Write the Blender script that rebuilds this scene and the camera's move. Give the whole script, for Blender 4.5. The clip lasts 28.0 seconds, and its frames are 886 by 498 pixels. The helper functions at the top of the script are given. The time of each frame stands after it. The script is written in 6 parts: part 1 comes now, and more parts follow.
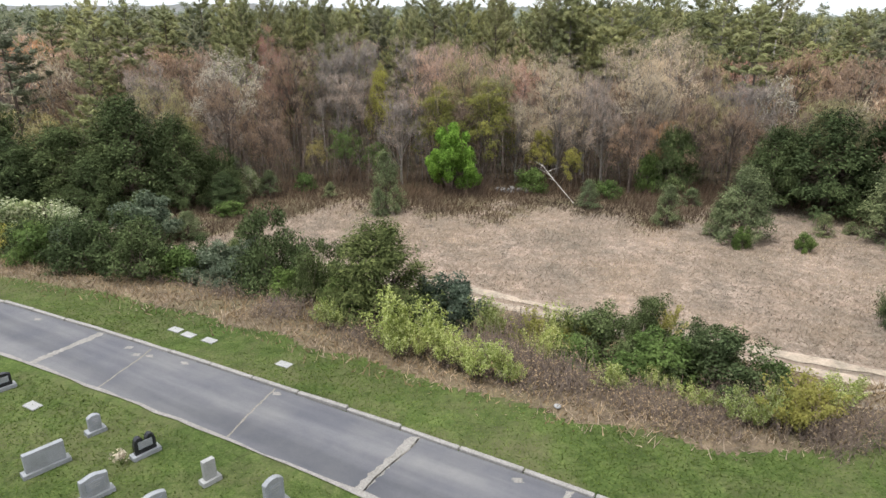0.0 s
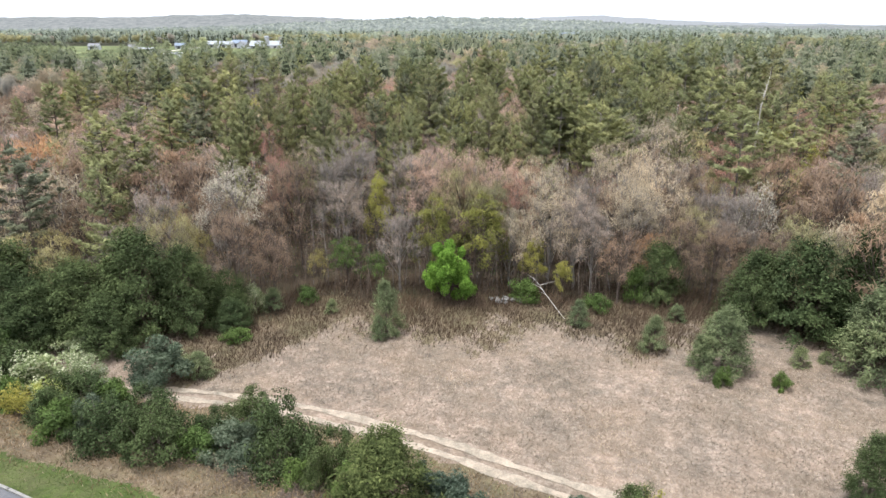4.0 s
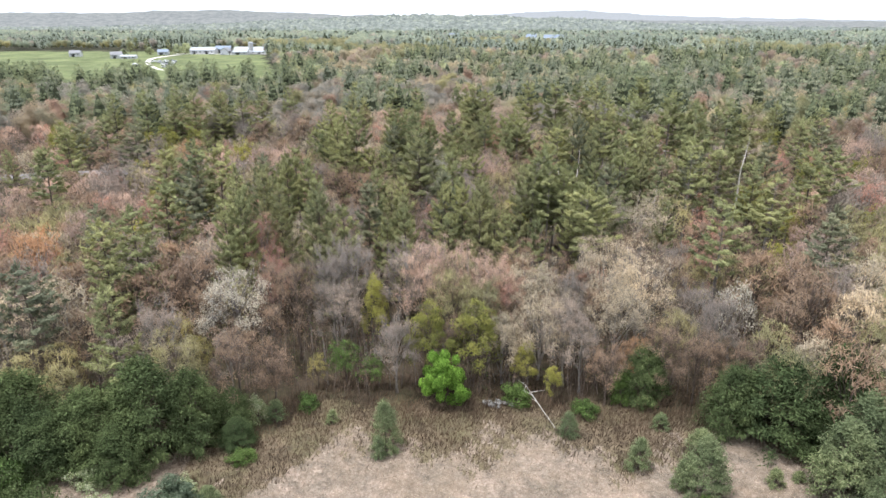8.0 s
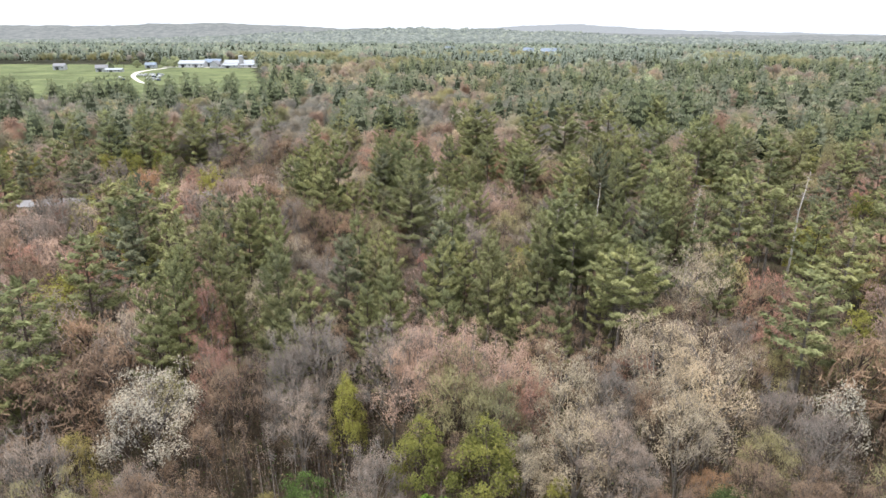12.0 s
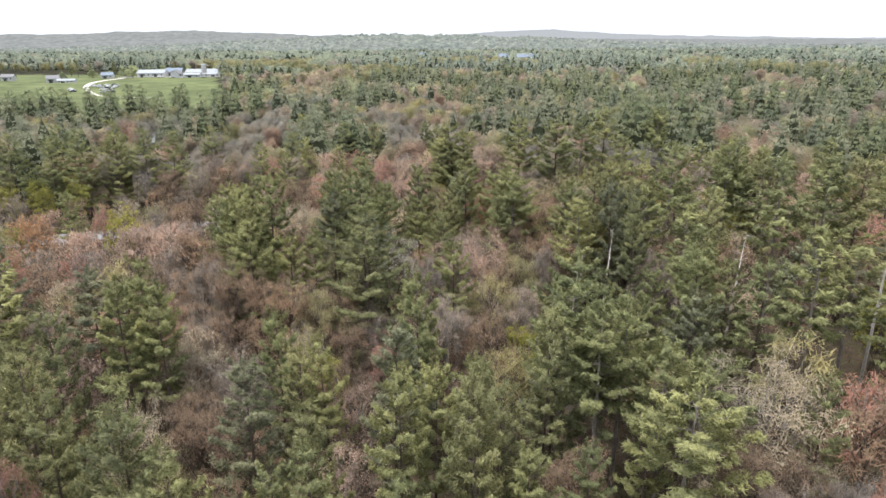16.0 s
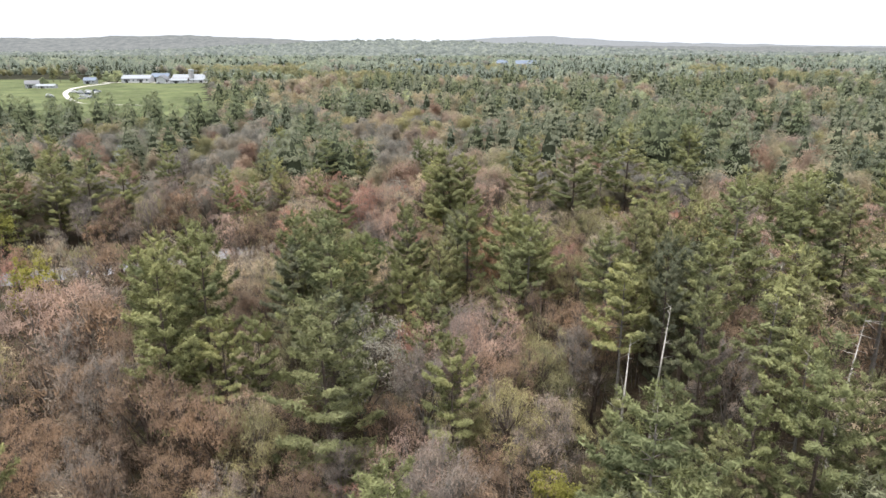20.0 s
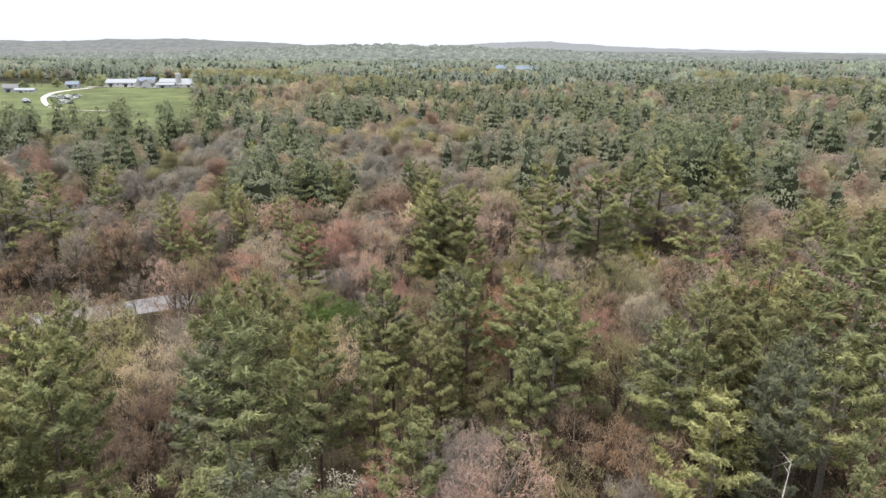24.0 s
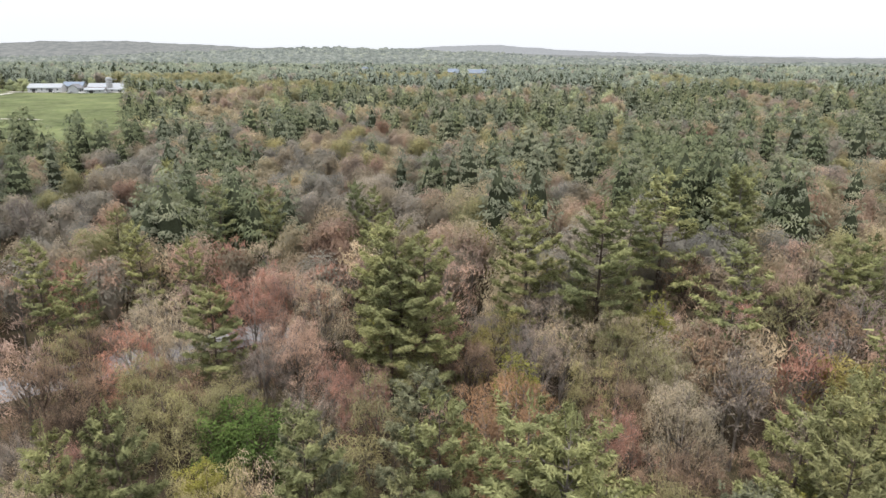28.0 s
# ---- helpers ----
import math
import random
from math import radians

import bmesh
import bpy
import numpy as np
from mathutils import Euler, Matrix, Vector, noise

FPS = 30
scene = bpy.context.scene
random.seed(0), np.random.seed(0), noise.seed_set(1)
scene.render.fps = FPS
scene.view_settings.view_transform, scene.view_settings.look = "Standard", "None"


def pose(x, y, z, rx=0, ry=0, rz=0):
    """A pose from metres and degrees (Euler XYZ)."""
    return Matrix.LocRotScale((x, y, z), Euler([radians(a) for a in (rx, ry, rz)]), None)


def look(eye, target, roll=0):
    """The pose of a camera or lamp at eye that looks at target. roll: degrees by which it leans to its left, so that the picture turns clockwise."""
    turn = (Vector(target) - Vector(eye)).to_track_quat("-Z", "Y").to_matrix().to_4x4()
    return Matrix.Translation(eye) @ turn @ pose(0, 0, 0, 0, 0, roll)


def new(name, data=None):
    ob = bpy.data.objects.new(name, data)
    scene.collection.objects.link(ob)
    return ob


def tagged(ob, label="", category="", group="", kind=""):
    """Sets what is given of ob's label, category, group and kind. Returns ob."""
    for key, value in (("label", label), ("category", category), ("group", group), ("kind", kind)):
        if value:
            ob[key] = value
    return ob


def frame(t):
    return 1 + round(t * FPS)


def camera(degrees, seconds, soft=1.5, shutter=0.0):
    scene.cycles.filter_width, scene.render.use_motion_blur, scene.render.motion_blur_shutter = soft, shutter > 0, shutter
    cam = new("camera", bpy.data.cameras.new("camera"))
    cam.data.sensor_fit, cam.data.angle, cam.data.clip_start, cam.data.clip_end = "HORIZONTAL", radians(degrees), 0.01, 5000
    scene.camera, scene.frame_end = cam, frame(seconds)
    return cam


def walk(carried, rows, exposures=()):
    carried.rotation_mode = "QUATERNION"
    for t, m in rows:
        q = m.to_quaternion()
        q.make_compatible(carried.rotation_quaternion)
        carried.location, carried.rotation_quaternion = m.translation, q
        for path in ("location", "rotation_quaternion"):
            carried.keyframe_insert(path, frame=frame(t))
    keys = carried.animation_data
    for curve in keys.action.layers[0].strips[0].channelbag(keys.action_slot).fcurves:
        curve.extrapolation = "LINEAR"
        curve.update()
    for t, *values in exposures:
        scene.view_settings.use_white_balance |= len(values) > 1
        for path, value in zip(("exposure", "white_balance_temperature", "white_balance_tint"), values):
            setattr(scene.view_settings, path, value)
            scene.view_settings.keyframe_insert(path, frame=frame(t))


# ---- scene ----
cam = camera(68.4, 28.0)
PATH = [
    (0, (1.293, -10.786, 14.863), (1.172, -8.902, 14.203), 0.3),
    (0.5, (1.305, -10.733, 15.848), (1.183, -8.848, 15.192), 0.2),
    (1, (1.343, -10.693, 17.244), (1.222, -8.806, 16.592), 0.1),
    (1.5, (1.324, -10.608, 18.634), (1.205, -8.72, 17.986), 0.1),
    (2, (1.225, -10.415, 20.009), (1.109, -8.525, 19.365), 0.1),
    (2.5, (1.196, -10.303, 21.195), (1.081, -8.413, 20.553), 0.0),
    (3, (1.195, -10.227, 21.778), (1.081, -8.336, 21.136), 0.0),
    (3.5, (1.206, -10.151, 22.845), (1.093, -8.259, 22.205), 0.0),
    (5.5, (0.198, -10.278, 29.140), (0.128, -8.387, 28.494), 0.1),
    (6, (0.232, -10.187, 30.772), (0.164, -8.296, 30.123), -0),
    (6.5, (0.325, -10.052, 32.378), (0.257, -8.162, 31.727), -0.1),
    (7, (0.336, -9.980, 33.871), (0.271, -8.090, 33.219), -0.1),
    (7.5, (0.364, -9.763, 34.809), (0.299, -7.876, 34.151), -0.2),
    (8, (0.185, -9.125, 34.969), (0.124, -7.237, 34.311), -0),
    (8.5, (0.149, -7.799, 35.120), (0.087, -5.910, 34.464), -0.2),
    (9, (-0.074, -6.171, 35.182), (-0.133, -4.281, 34.529), -0.1),
    (9.5, (-0.202, -4.102, 35.085), (-0.259, -2.211, 34.436), -0.1),
    (10, (-0.307, -1.730, 35.013), (-0.363, 0.162, 34.368), -0.1),
    (10.5, (-0.328, 0.799, 34.998), (-0.383, 2.693, 34.356), -0.2),
    (11, (-0.519, 3.578, 34.853), (-0.570, 5.474, 34.219), -0),
    (11.5, (-0.573, 6.456, 34.748), (-0.623, 8.354, 34.119), 0),
    (12, (-0.569, 9.489, 34.661), (-0.617, 11.389, 34.038), 0.1),
    (12.5, (-0.578, 12.613, 34.591), (-0.623, 14.514, 33.972), 0.1),
    (14.5, (0.333, 25.430, 34.589), (0.285, 27.334, 33.978), -0.2),
    (15, (0.452, 28.561, 34.555), (0.403, 30.465, 33.945), -0.3),
    (15.1, (0.421, 29.050, 34.579), (0.372, 30.954, 33.969), -0.3),
    (15.2, (0.391, 29.538, 34.603), (0.409, 31.443, 33.993), -0.4),
    (15.5, (0.299, 31.004, 34.674), (0.317, 32.909, 34.064), -0.4),
    (16, (0.203, 33.555, 34.695), (0.222, 35.461, 34.088), -0.3),
    (16.5, (0.118, 36.333, 34.658), (0.140, 38.239, 34.052), -0.2),
    (17, (0.185, 39.123, 34.653), (0.207, 41.030, 34.049), -0.2),
    (17.5, (0.313, 41.852, 34.576), (0.336, 43.759, 33.975), -0.3),
    (18, (0.483, 44.758, 34.545), (0.506, 46.666, 33.947), -0.3),
    (18.5, (0.571, 47.595, 34.494), (0.595, 49.504, 33.898), -0.2),
    (19, (0.645, 50.227, 34.480), (0.670, 52.137, 33.887), -0.3),
    (19.5, (0.651, 52.716, 34.479), (0.677, 54.626, 33.887), -0.2),
    (20, (0.607, 55.306, 34.513), (0.637, 57.217, 33.922), 0),
    (20.5, (0.719, 58.097, 34.529), (0.748, 60.008, 33.940), -0.1),
    (21, (0.845, 60.927, 34.557), (0.876, 62.838, 33.968), -0),
    (21.5, (0.891, 63.677, 34.507), (0.925, 65.589, 33.921), 0.2),
    (23.5, (1.386, 73.984, 34.345), (1.423, 75.898, 33.766), 0.3),
    (24, (1.495, 76.690, 34.347), (1.533, 78.605, 33.769), 0.3),
    (24.5, (1.574, 79.327, 34.428), (1.614, 81.241, 33.850), 0.3),
    (25, (1.676, 82.083, 34.445), (1.716, 83.997, 33.868), 0.2),
    (25.1, (1.677, 82.613, 34.430), (1.745, 84.527, 33.854), 0.3),
    (25.5, (1.679, 84.731, 34.368), (1.747, 86.645, 33.792), 0.3),
    (26, (1.680, 87.278, 34.343), (1.748, 89.193, 33.768), 0.3),
    (26.4, (1.723, 89.476, 34.279), (1.791, 91.391, 33.704), 0.3),
    (26.5, (1.733, 90.025, 34.264), (1.843, 91.938, 33.691), 0.4),
    (26.6, (1.744, 90.575, 34.248), (1.921, 92.484, 33.677), 0.4),
    (27, (1.787, 92.773, 34.184), (1.964, 94.682, 33.613), 0.4),
    (27.5, (1.824, 95.216, 34.209), (2.002, 97.126, 33.642), 0.5),
    (28, (1.815, 97.194, 34.209), (1.993, 99.104, 33.641), 0.4),
]
walk(cam, [(t, look(eye, target, roll)) for t, eye, target, roll in PATH],
     exposures=((0, -0.18, 6350, 10), (3, -0.04, 6200, 10), (6, 0.1, 6080, 10), (9, 0.1, 6080, 10), (12, -0.06, 6200, 10), (19, -0.18, 6340, 10), (28, -0.36, 6460, 10)))

# ---------------------------------------------------------------- light
world = bpy.data.worlds.new("overcast_sky")
scene.world = world
world.use_nodes = True
wn, wl = world.node_tree.nodes, world.node_tree.links
wn.clear()
sky = wn.new("ShaderNodeTexSky")
sky.sky_type, sky.sun_disc = "NISHITA", False
sky.sun_elevation, sky.sun_rotation = radians(69), radians(113)
sky.air_density, sky.dust_density, sky.ozone_density = 1.0, 6.0, 1.0
sky_bg, cloud_bg = wn.new("ShaderNodeBackground"), wn.new("ShaderNodeBackground")
sky_bg.inputs["Strength"].default_value = 0.09
cloud_bg.inputs["Color"].default_value = (0.945, 0.978, 1.02, 1)
cloud_bg.inputs["Strength"].default_value = 1.28
both, wout = wn.new("ShaderNodeAddShader"), wn.new("ShaderNodeOutputWorld")
wl.new(sky.outputs[0], sky_bg.inputs["Color"])
wl.new(sky_bg.outputs[0], both.inputs[0])
wl.new(cloud_bg.outputs[0], both.inputs[1])
wl.new(both.outputs[0], wout.inputs["Surface"])

sun = new("sun", bpy.data.lights.new("sun", "SUN"))
sun.data.energy, sun.data.angle, sun.data.color = 4.6, radians(8), (1.0, 0.98, 0.95)
# the sun stands high behind thin cloud, to the left of the flight
sun.matrix_world = look((-28, -12, 80), (0, 0, 0))


# ---------------------------------------------------------------- materials
class Nodes:
    """A node material, written short."""

    def __init__(self, name):
        self.mat = bpy.data.materials.new(name)
        self.mat.use_nodes = True
        self.tree = self.mat.node_tree
        self.tree.nodes.clear()
        self.out = self.tree.nodes.new("ShaderNodeOutputMaterial")

    def add(self, kind, **sets):
        node = self.tree.nodes.new(kind)
        for key, value in sets.items():
            node.inputs[key.replace("_", " ")].default_value = value
        return node

    def link(self, a, b):
        self.tree.links.new(a, b)

    def noise(self, scale, detail=4.0, rough=0.6):
        where = self.add("ShaderNodeNewGeometry")
        n = self.add("ShaderNodeTexNoise", Scale=scale, Detail=detail, Roughness=rough)
        self.link(where.outputs["Position"], n.inputs["Vector"])
        return n.outputs["Fac"]

    def ramp(self, fac, stops):
        r = self.add("ShaderNodeValToRGB")
        e = r.color_ramp.elements
        while len(e) < len(stops):
            e.new(0.5)
        for el, (at, c) in zip(e, stops):
            el.position, el.color = at, (*c, 1)
        self.link(fac, r.inputs[0])
        return r.outputs[0]

    def mix(self, fac, a, b, blend="MIX"):
        m = self.tree.nodes.new("ShaderNodeMixRGB")
        m.blend_type = blend
        for sock, v in zip(m.inputs, (fac, a, b)):
            if isinstance(v, (int, float)):
                sock.default_value = v
            elif isinstance(v, tuple):
                sock.default_value = (*v, 1)
            else:
                self.link(v, sock)
        return m.outputs[0]

    def surface(self, color, rough=0.8, metal=0.0, bump=None, depth=0.02, spec=0.3):
        b = self.add("ShaderNodeBsdfPrincipled", Roughness=rough, Metallic=metal)
        b.inputs["Specular IOR Level"].default_value = spec
        if isinstance(color, tuple):
            b.inputs["Base Color"].default_value = (*color, 1)
        else:
            self.link(color, b.inputs["Base Color"])
        if bump is not None:
            u = self.add("ShaderNodeBump", Strength=0.6, Distance=depth)
            self.link(bump, u.inputs["Height"])
            self.link(u.outputs[0], b.inputs["Normal"])
        self.link(b.outputs[0], self.out.inputs[0])
        return self.mat


def leaf_material(name, dark, mid, light, through_light=0.4):
    """Leaves or needles: varied leaf by leaf, tree by tree and over the ground."""
    n = Nodes(name)
    geo, ob = n.add("ShaderNodeNewGeometry"), n.add("ShaderNodeObjectInfo")
    c = n.ramp(geo.outputs["Random Per Island"], [(0.0, dark), (0.5, mid), (1.0, light)])
    shade = n.ramp(n.noise(0.16, 2.0), [(0.32, (0.72, 0.74, 0.78)), (0.68, (1.25, 1.2, 1.12))])
    c = n.mix(1.0, c, shade, "MULTIPLY")
    per = n.ramp(ob.outputs["Random"], [(0.0, (0.78, 0.8, 0.79)), (1.0, (1.03, 0.99, 0.93))])
    c = n.mix(1.0, c, per, "MULTIPLY")
    d, t = n.add("ShaderNodeBsdfDiffuse"), n.add("ShaderNodeBsdfTranslucent")
    n.link(c, d.inputs[0]), n.link(c, t.inputs[0])
    m = n.add("ShaderNodeMixShader")
    m.inputs[0].default_value = through_light
    n.link(d.outputs[0], m.inputs[1]), n.link(t.outputs[0], m.inputs[2])
    n.link(m.outputs[0], n.out.inputs[0])
    return n.mat


def bark_material(name, dark, light, scale=6.0):
    n = Nodes(name)
    f = n.noise(scale, 6.0)
    return n.surface(n.ramp(f, [(0.3, dark), (0.7, light)]), 0.95, bump=f, depth=0.03, spec=0.1)


PINE = leaf_material("white_pine_needles", (0.171, 0.179, 0.092), (0.275, 0.288, 0.145), (0.391, 0.409, 0.206), 0.3)
PINE_BLUE = leaf_material("bluish_pine_needles", (0.127, 0.132, 0.091), (0.204, 0.215, 0.144), (0.290, 0.305, 0.206), 0.3)
PINE_DARK = leaf_material("dark_pine_needles", (0.038, 0.050, 0.020), (0.078, 0.100, 0.040), (0.140, 0.168, 0.066), 0.2)
SPRUCE = leaf_material("yellow_green_needles", (0.160, 0.163, 0.086), (0.257, 0.262, 0.139), (0.365, 0.372, 0.196), 0.3)
MEADOW_PINE = leaf_material("meadow_pine_needles", (0.070, 0.089, 0.046), (0.151, 0.186, 0.097), (0.277, 0.319, 0.176), 0.3)
JUNIPER = leaf_material("juniper_green", (0.027, 0.037, 0.016), (0.062, 0.083, 0.037), (0.131, 0.174, 0.079), 0.15)
LIME = leaf_material("lime_leaves", (0.165, 0.204, 0.054), (0.321, 0.381, 0.118), (0.520, 0.562, 0.291), 0.4)
MAPLE = leaf_material("bright_green_leaves", (0.116, 0.204, 0.039), (0.178, 0.313, 0.059), (0.258, 0.454, 0.086), 0.45)
FRESH = leaf_material("fresh_green_leaves", (0.215, 0.215, 0.063), (0.298, 0.293, 0.089), (0.384, 0.375, 0.117), 0.45)
GREEN = leaf_material("shrub_green_leaves", (0.055, 0.083, 0.028), (0.100, 0.150, 0.050), (0.160, 0.240, 0.080), 0.35)
YELLOW = leaf_material("yellow_spring_leaves", (0.236, 0.209, 0.083), (0.316, 0.281, 0.113), (0.403, 0.356, 0.161), 0.4)
RED = leaf_material("red_spring_buds", (0.347, 0.203, 0.164), (0.433, 0.252, 0.204), (0.520, 0.302, 0.244))
RUST = leaf_material("rust_orange_leaves", (0.347, 0.216, 0.131), (0.433, 0.270, 0.164), (0.520, 0.324, 0.196))
PINK = leaf_material("pinkish_buds", (0.387, 0.284, 0.236), (0.483, 0.354, 0.294), (0.579, 0.425, 0.352))
TAN = leaf_material("tan_buds", (0.392, 0.333, 0.249), (0.490, 0.416, 0.311), (0.587, 0.497, 0.373))
BROWN = leaf_material("brown_buds", (0.240, 0.175, 0.129), (0.317, 0.230, 0.170), (0.400, 0.291, 0.214))
GREY = leaf_material("grey_twigs", (0.243, 0.203, 0.177), (0.324, 0.272, 0.236), (0.405, 0.340, 0.294), 0.4)
OLIVE = leaf_material("olive_buds", (0.283, 0.260, 0.145), (0.353, 0.325, 0.183), (0.431, 0.396, 0.222))
WHITE = leaf_material("cream_blossom", (0.379, 0.353, 0.298), (0.474, 0.441, 0.372), (0.568, 0.530, 0.446))
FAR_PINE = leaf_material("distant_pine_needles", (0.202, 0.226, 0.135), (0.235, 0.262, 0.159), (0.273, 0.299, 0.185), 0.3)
# the next three are greyed and lightened: distance haze put into the base colour
FAR_PINE_GREY = leaf_material("haze_greyed_far_needles", (0.211, 0.228, 0.169), (0.242, 0.263, 0.192), (0.275, 0.300, 0.219), 0.3)
HAZED_PINE = leaf_material("haze_toned_needles", (0.254, 0.296, 0.254), (0.283, 0.328, 0.283), (0.317, 0.367, 0.317), 0.25)
FAR_LEAF = leaf_material("haze_lightened_far_leaves", (0.363, 0.399, 0.253), (0.418, 0.459, 0.292), (0.475, 0.523, 0.333), 0.35)
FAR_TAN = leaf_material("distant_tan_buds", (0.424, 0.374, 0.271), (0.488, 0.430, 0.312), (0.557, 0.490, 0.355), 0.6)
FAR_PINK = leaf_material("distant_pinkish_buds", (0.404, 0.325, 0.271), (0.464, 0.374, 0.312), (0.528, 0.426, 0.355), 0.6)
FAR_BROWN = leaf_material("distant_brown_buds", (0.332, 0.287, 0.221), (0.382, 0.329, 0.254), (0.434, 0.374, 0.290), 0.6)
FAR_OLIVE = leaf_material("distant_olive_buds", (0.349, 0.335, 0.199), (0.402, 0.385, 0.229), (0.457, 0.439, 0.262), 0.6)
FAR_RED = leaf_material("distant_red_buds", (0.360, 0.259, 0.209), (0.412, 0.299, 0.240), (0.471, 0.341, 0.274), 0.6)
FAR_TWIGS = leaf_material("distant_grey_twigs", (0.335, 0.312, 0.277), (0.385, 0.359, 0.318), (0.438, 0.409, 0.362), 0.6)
# leaf colour paled and greyed to paint in the haze of the distance
HAZED_LEAF = leaf_material("haze_toned_leaves", (0.318, 0.356, 0.280), (0.362, 0.405, 0.318), (0.410, 0.458, 0.360), 0.35)
STRAW = leaf_material("dry_grass_blades", (0.287, 0.238, 0.190), (0.398, 0.330, 0.264), (0.517, 0.429, 0.342), 0.25)
BRUSH = leaf_material("dry_brush", (0.150, 0.112, 0.072), (0.250, 0.192, 0.124), (0.360, 0.285, 0.190), 0.2)
BRAMBLE = leaf_material("dark_bramble_stalks", (0.077, 0.056, 0.041), (0.131, 0.097, 0.072), (0.194, 0.149, 0.113), 0.2)
BLADE = leaf_material("lawn_blades", (0.056, 0.080, 0.022), (0.094, 0.134, 0.036), (0.141, 0.201, 0.054), 0.4)
# near-black colour of the far pines' cores: inner crown shade painted in
SHADED = bark_material("dark_core_for_shade", (0.035, 0.042, 0.024), (0.062, 0.07, 0.042))
BARK = bark_material("brown_bark", (0.06, 0.045, 0.035), (0.17, 0.135, 0.11))
BARK_GREY = bark_material("grey_bark", (0.085, 0.074, 0.066), (0.22, 0.195, 0.175))
BARK_PALE = bark_material("pale_grey_pine_bark", (0.12, 0.105, 0.092), (0.27, 0.24, 0.21))
DEADWOOD = bark_material("bleached_dead_wood", (0.3, 0.27, 0.24), (0.58, 0.54, 0.49))


def ground_material(name, stops, fine=9.0, coarse=0.35, depth=0.05, tint=None):
    n = Nodes(name)
    f, g = n.noise(fine, 6.0, 0.7), n.noise(coarse, 4.0)
    c = n.ramp(f, stops)
    c = n.mix(1.0, c, n.ramp(g, [(0.3, (0.72, 0.74, 0.72)), (0.7, (1.24, 1.2, 1.18))]), "MULTIPLY")
    c = n.mix(1.0, c, n.ramp(n.noise(fine * 0.2, 5.0, 0.65), [(0.34, (0.74, 0.75, 0.74)), (0.66, (1.26, 1.24, 1.22))]), "MULTIPLY")
    if tint:
        c = n.mix(n.ramp(n.noise(0.3, 9.0, 0.75), [(0.45, (0, 0, 0)), (0.66, (0.55, 0.55, 0.55))]), c, tint)
    return n.surface(c, 0.95, bump=f, depth=depth, spec=0.1)


LAWN = ground_material("mown_lawn", [(0.3, (0.030, 0.050, 0.012)), (0.5, (0.050, 0.075, 0.020)), (0.7, (0.092, 0.114, 0.038))], 13.0, 0.5, 0.02, (0.125, 0.108, 0.062))
MEADOW = ground_material("dry_meadow", [(0.28, (0.118, 0.092, 0.072)), (0.5, (0.200, 0.160, 0.128)), (0.72, (0.330, 0.280, 0.230))], 5.0, 0.25, 0.1, (0.175, 0.128, 0.086))
LITTER = ground_material("leaf_litter", [(0.25, (0.028, 0.021, 0.014)), (0.5, (0.062, 0.046, 0.032)), (0.8, (0.120, 0.093, 0.066))], 5.0, 0.2, 0.12, (0.072, 0.076, 0.036))
FIELD = ground_material("hay_field", [(0.2, (0.089, 0.112, 0.047)), (0.8, (0.136, 0.157, 0.071))], 0.3, 0.03, 0.1, (0.154, 0.160, 0.089))
DIRT = ground_material("sandy_track", [(0.25, (0.217, 0.179, 0.139)), (0.5, (0.304, 0.257, 0.204)), (0.8, (0.396, 0.350, 0.290))], 8.0, 0.6, 0.03)
VERGE = ground_material("dead_brush_verge", [(0.25, (0.072, 0.055, 0.037)), (0.5, (0.138, 0.107, 0.073)), (0.8, (0.225, 0.182, 0.130))], 6.0, 0.5, 0.1, (0.09, 0.095, 0.04))
# far floor kept very dark: shade under the crowns put into its colour
FARWOOD = ground_material("shade_dark_woodland_floor", [(0.25, (0.026, 0.028, 0.017)), (0.5, (0.046, 0.046, 0.03)), (0.8, (0.085, 0.078, 0.052))], 0.12, 0.012, 2.0)


# ---------------------------------------------------------------- mesh building
rng = np.random.default_rng(7)


def unit(v):
    return v / (np.linalg.norm(v, axis=-1, keepdims=True) + 1e-9)


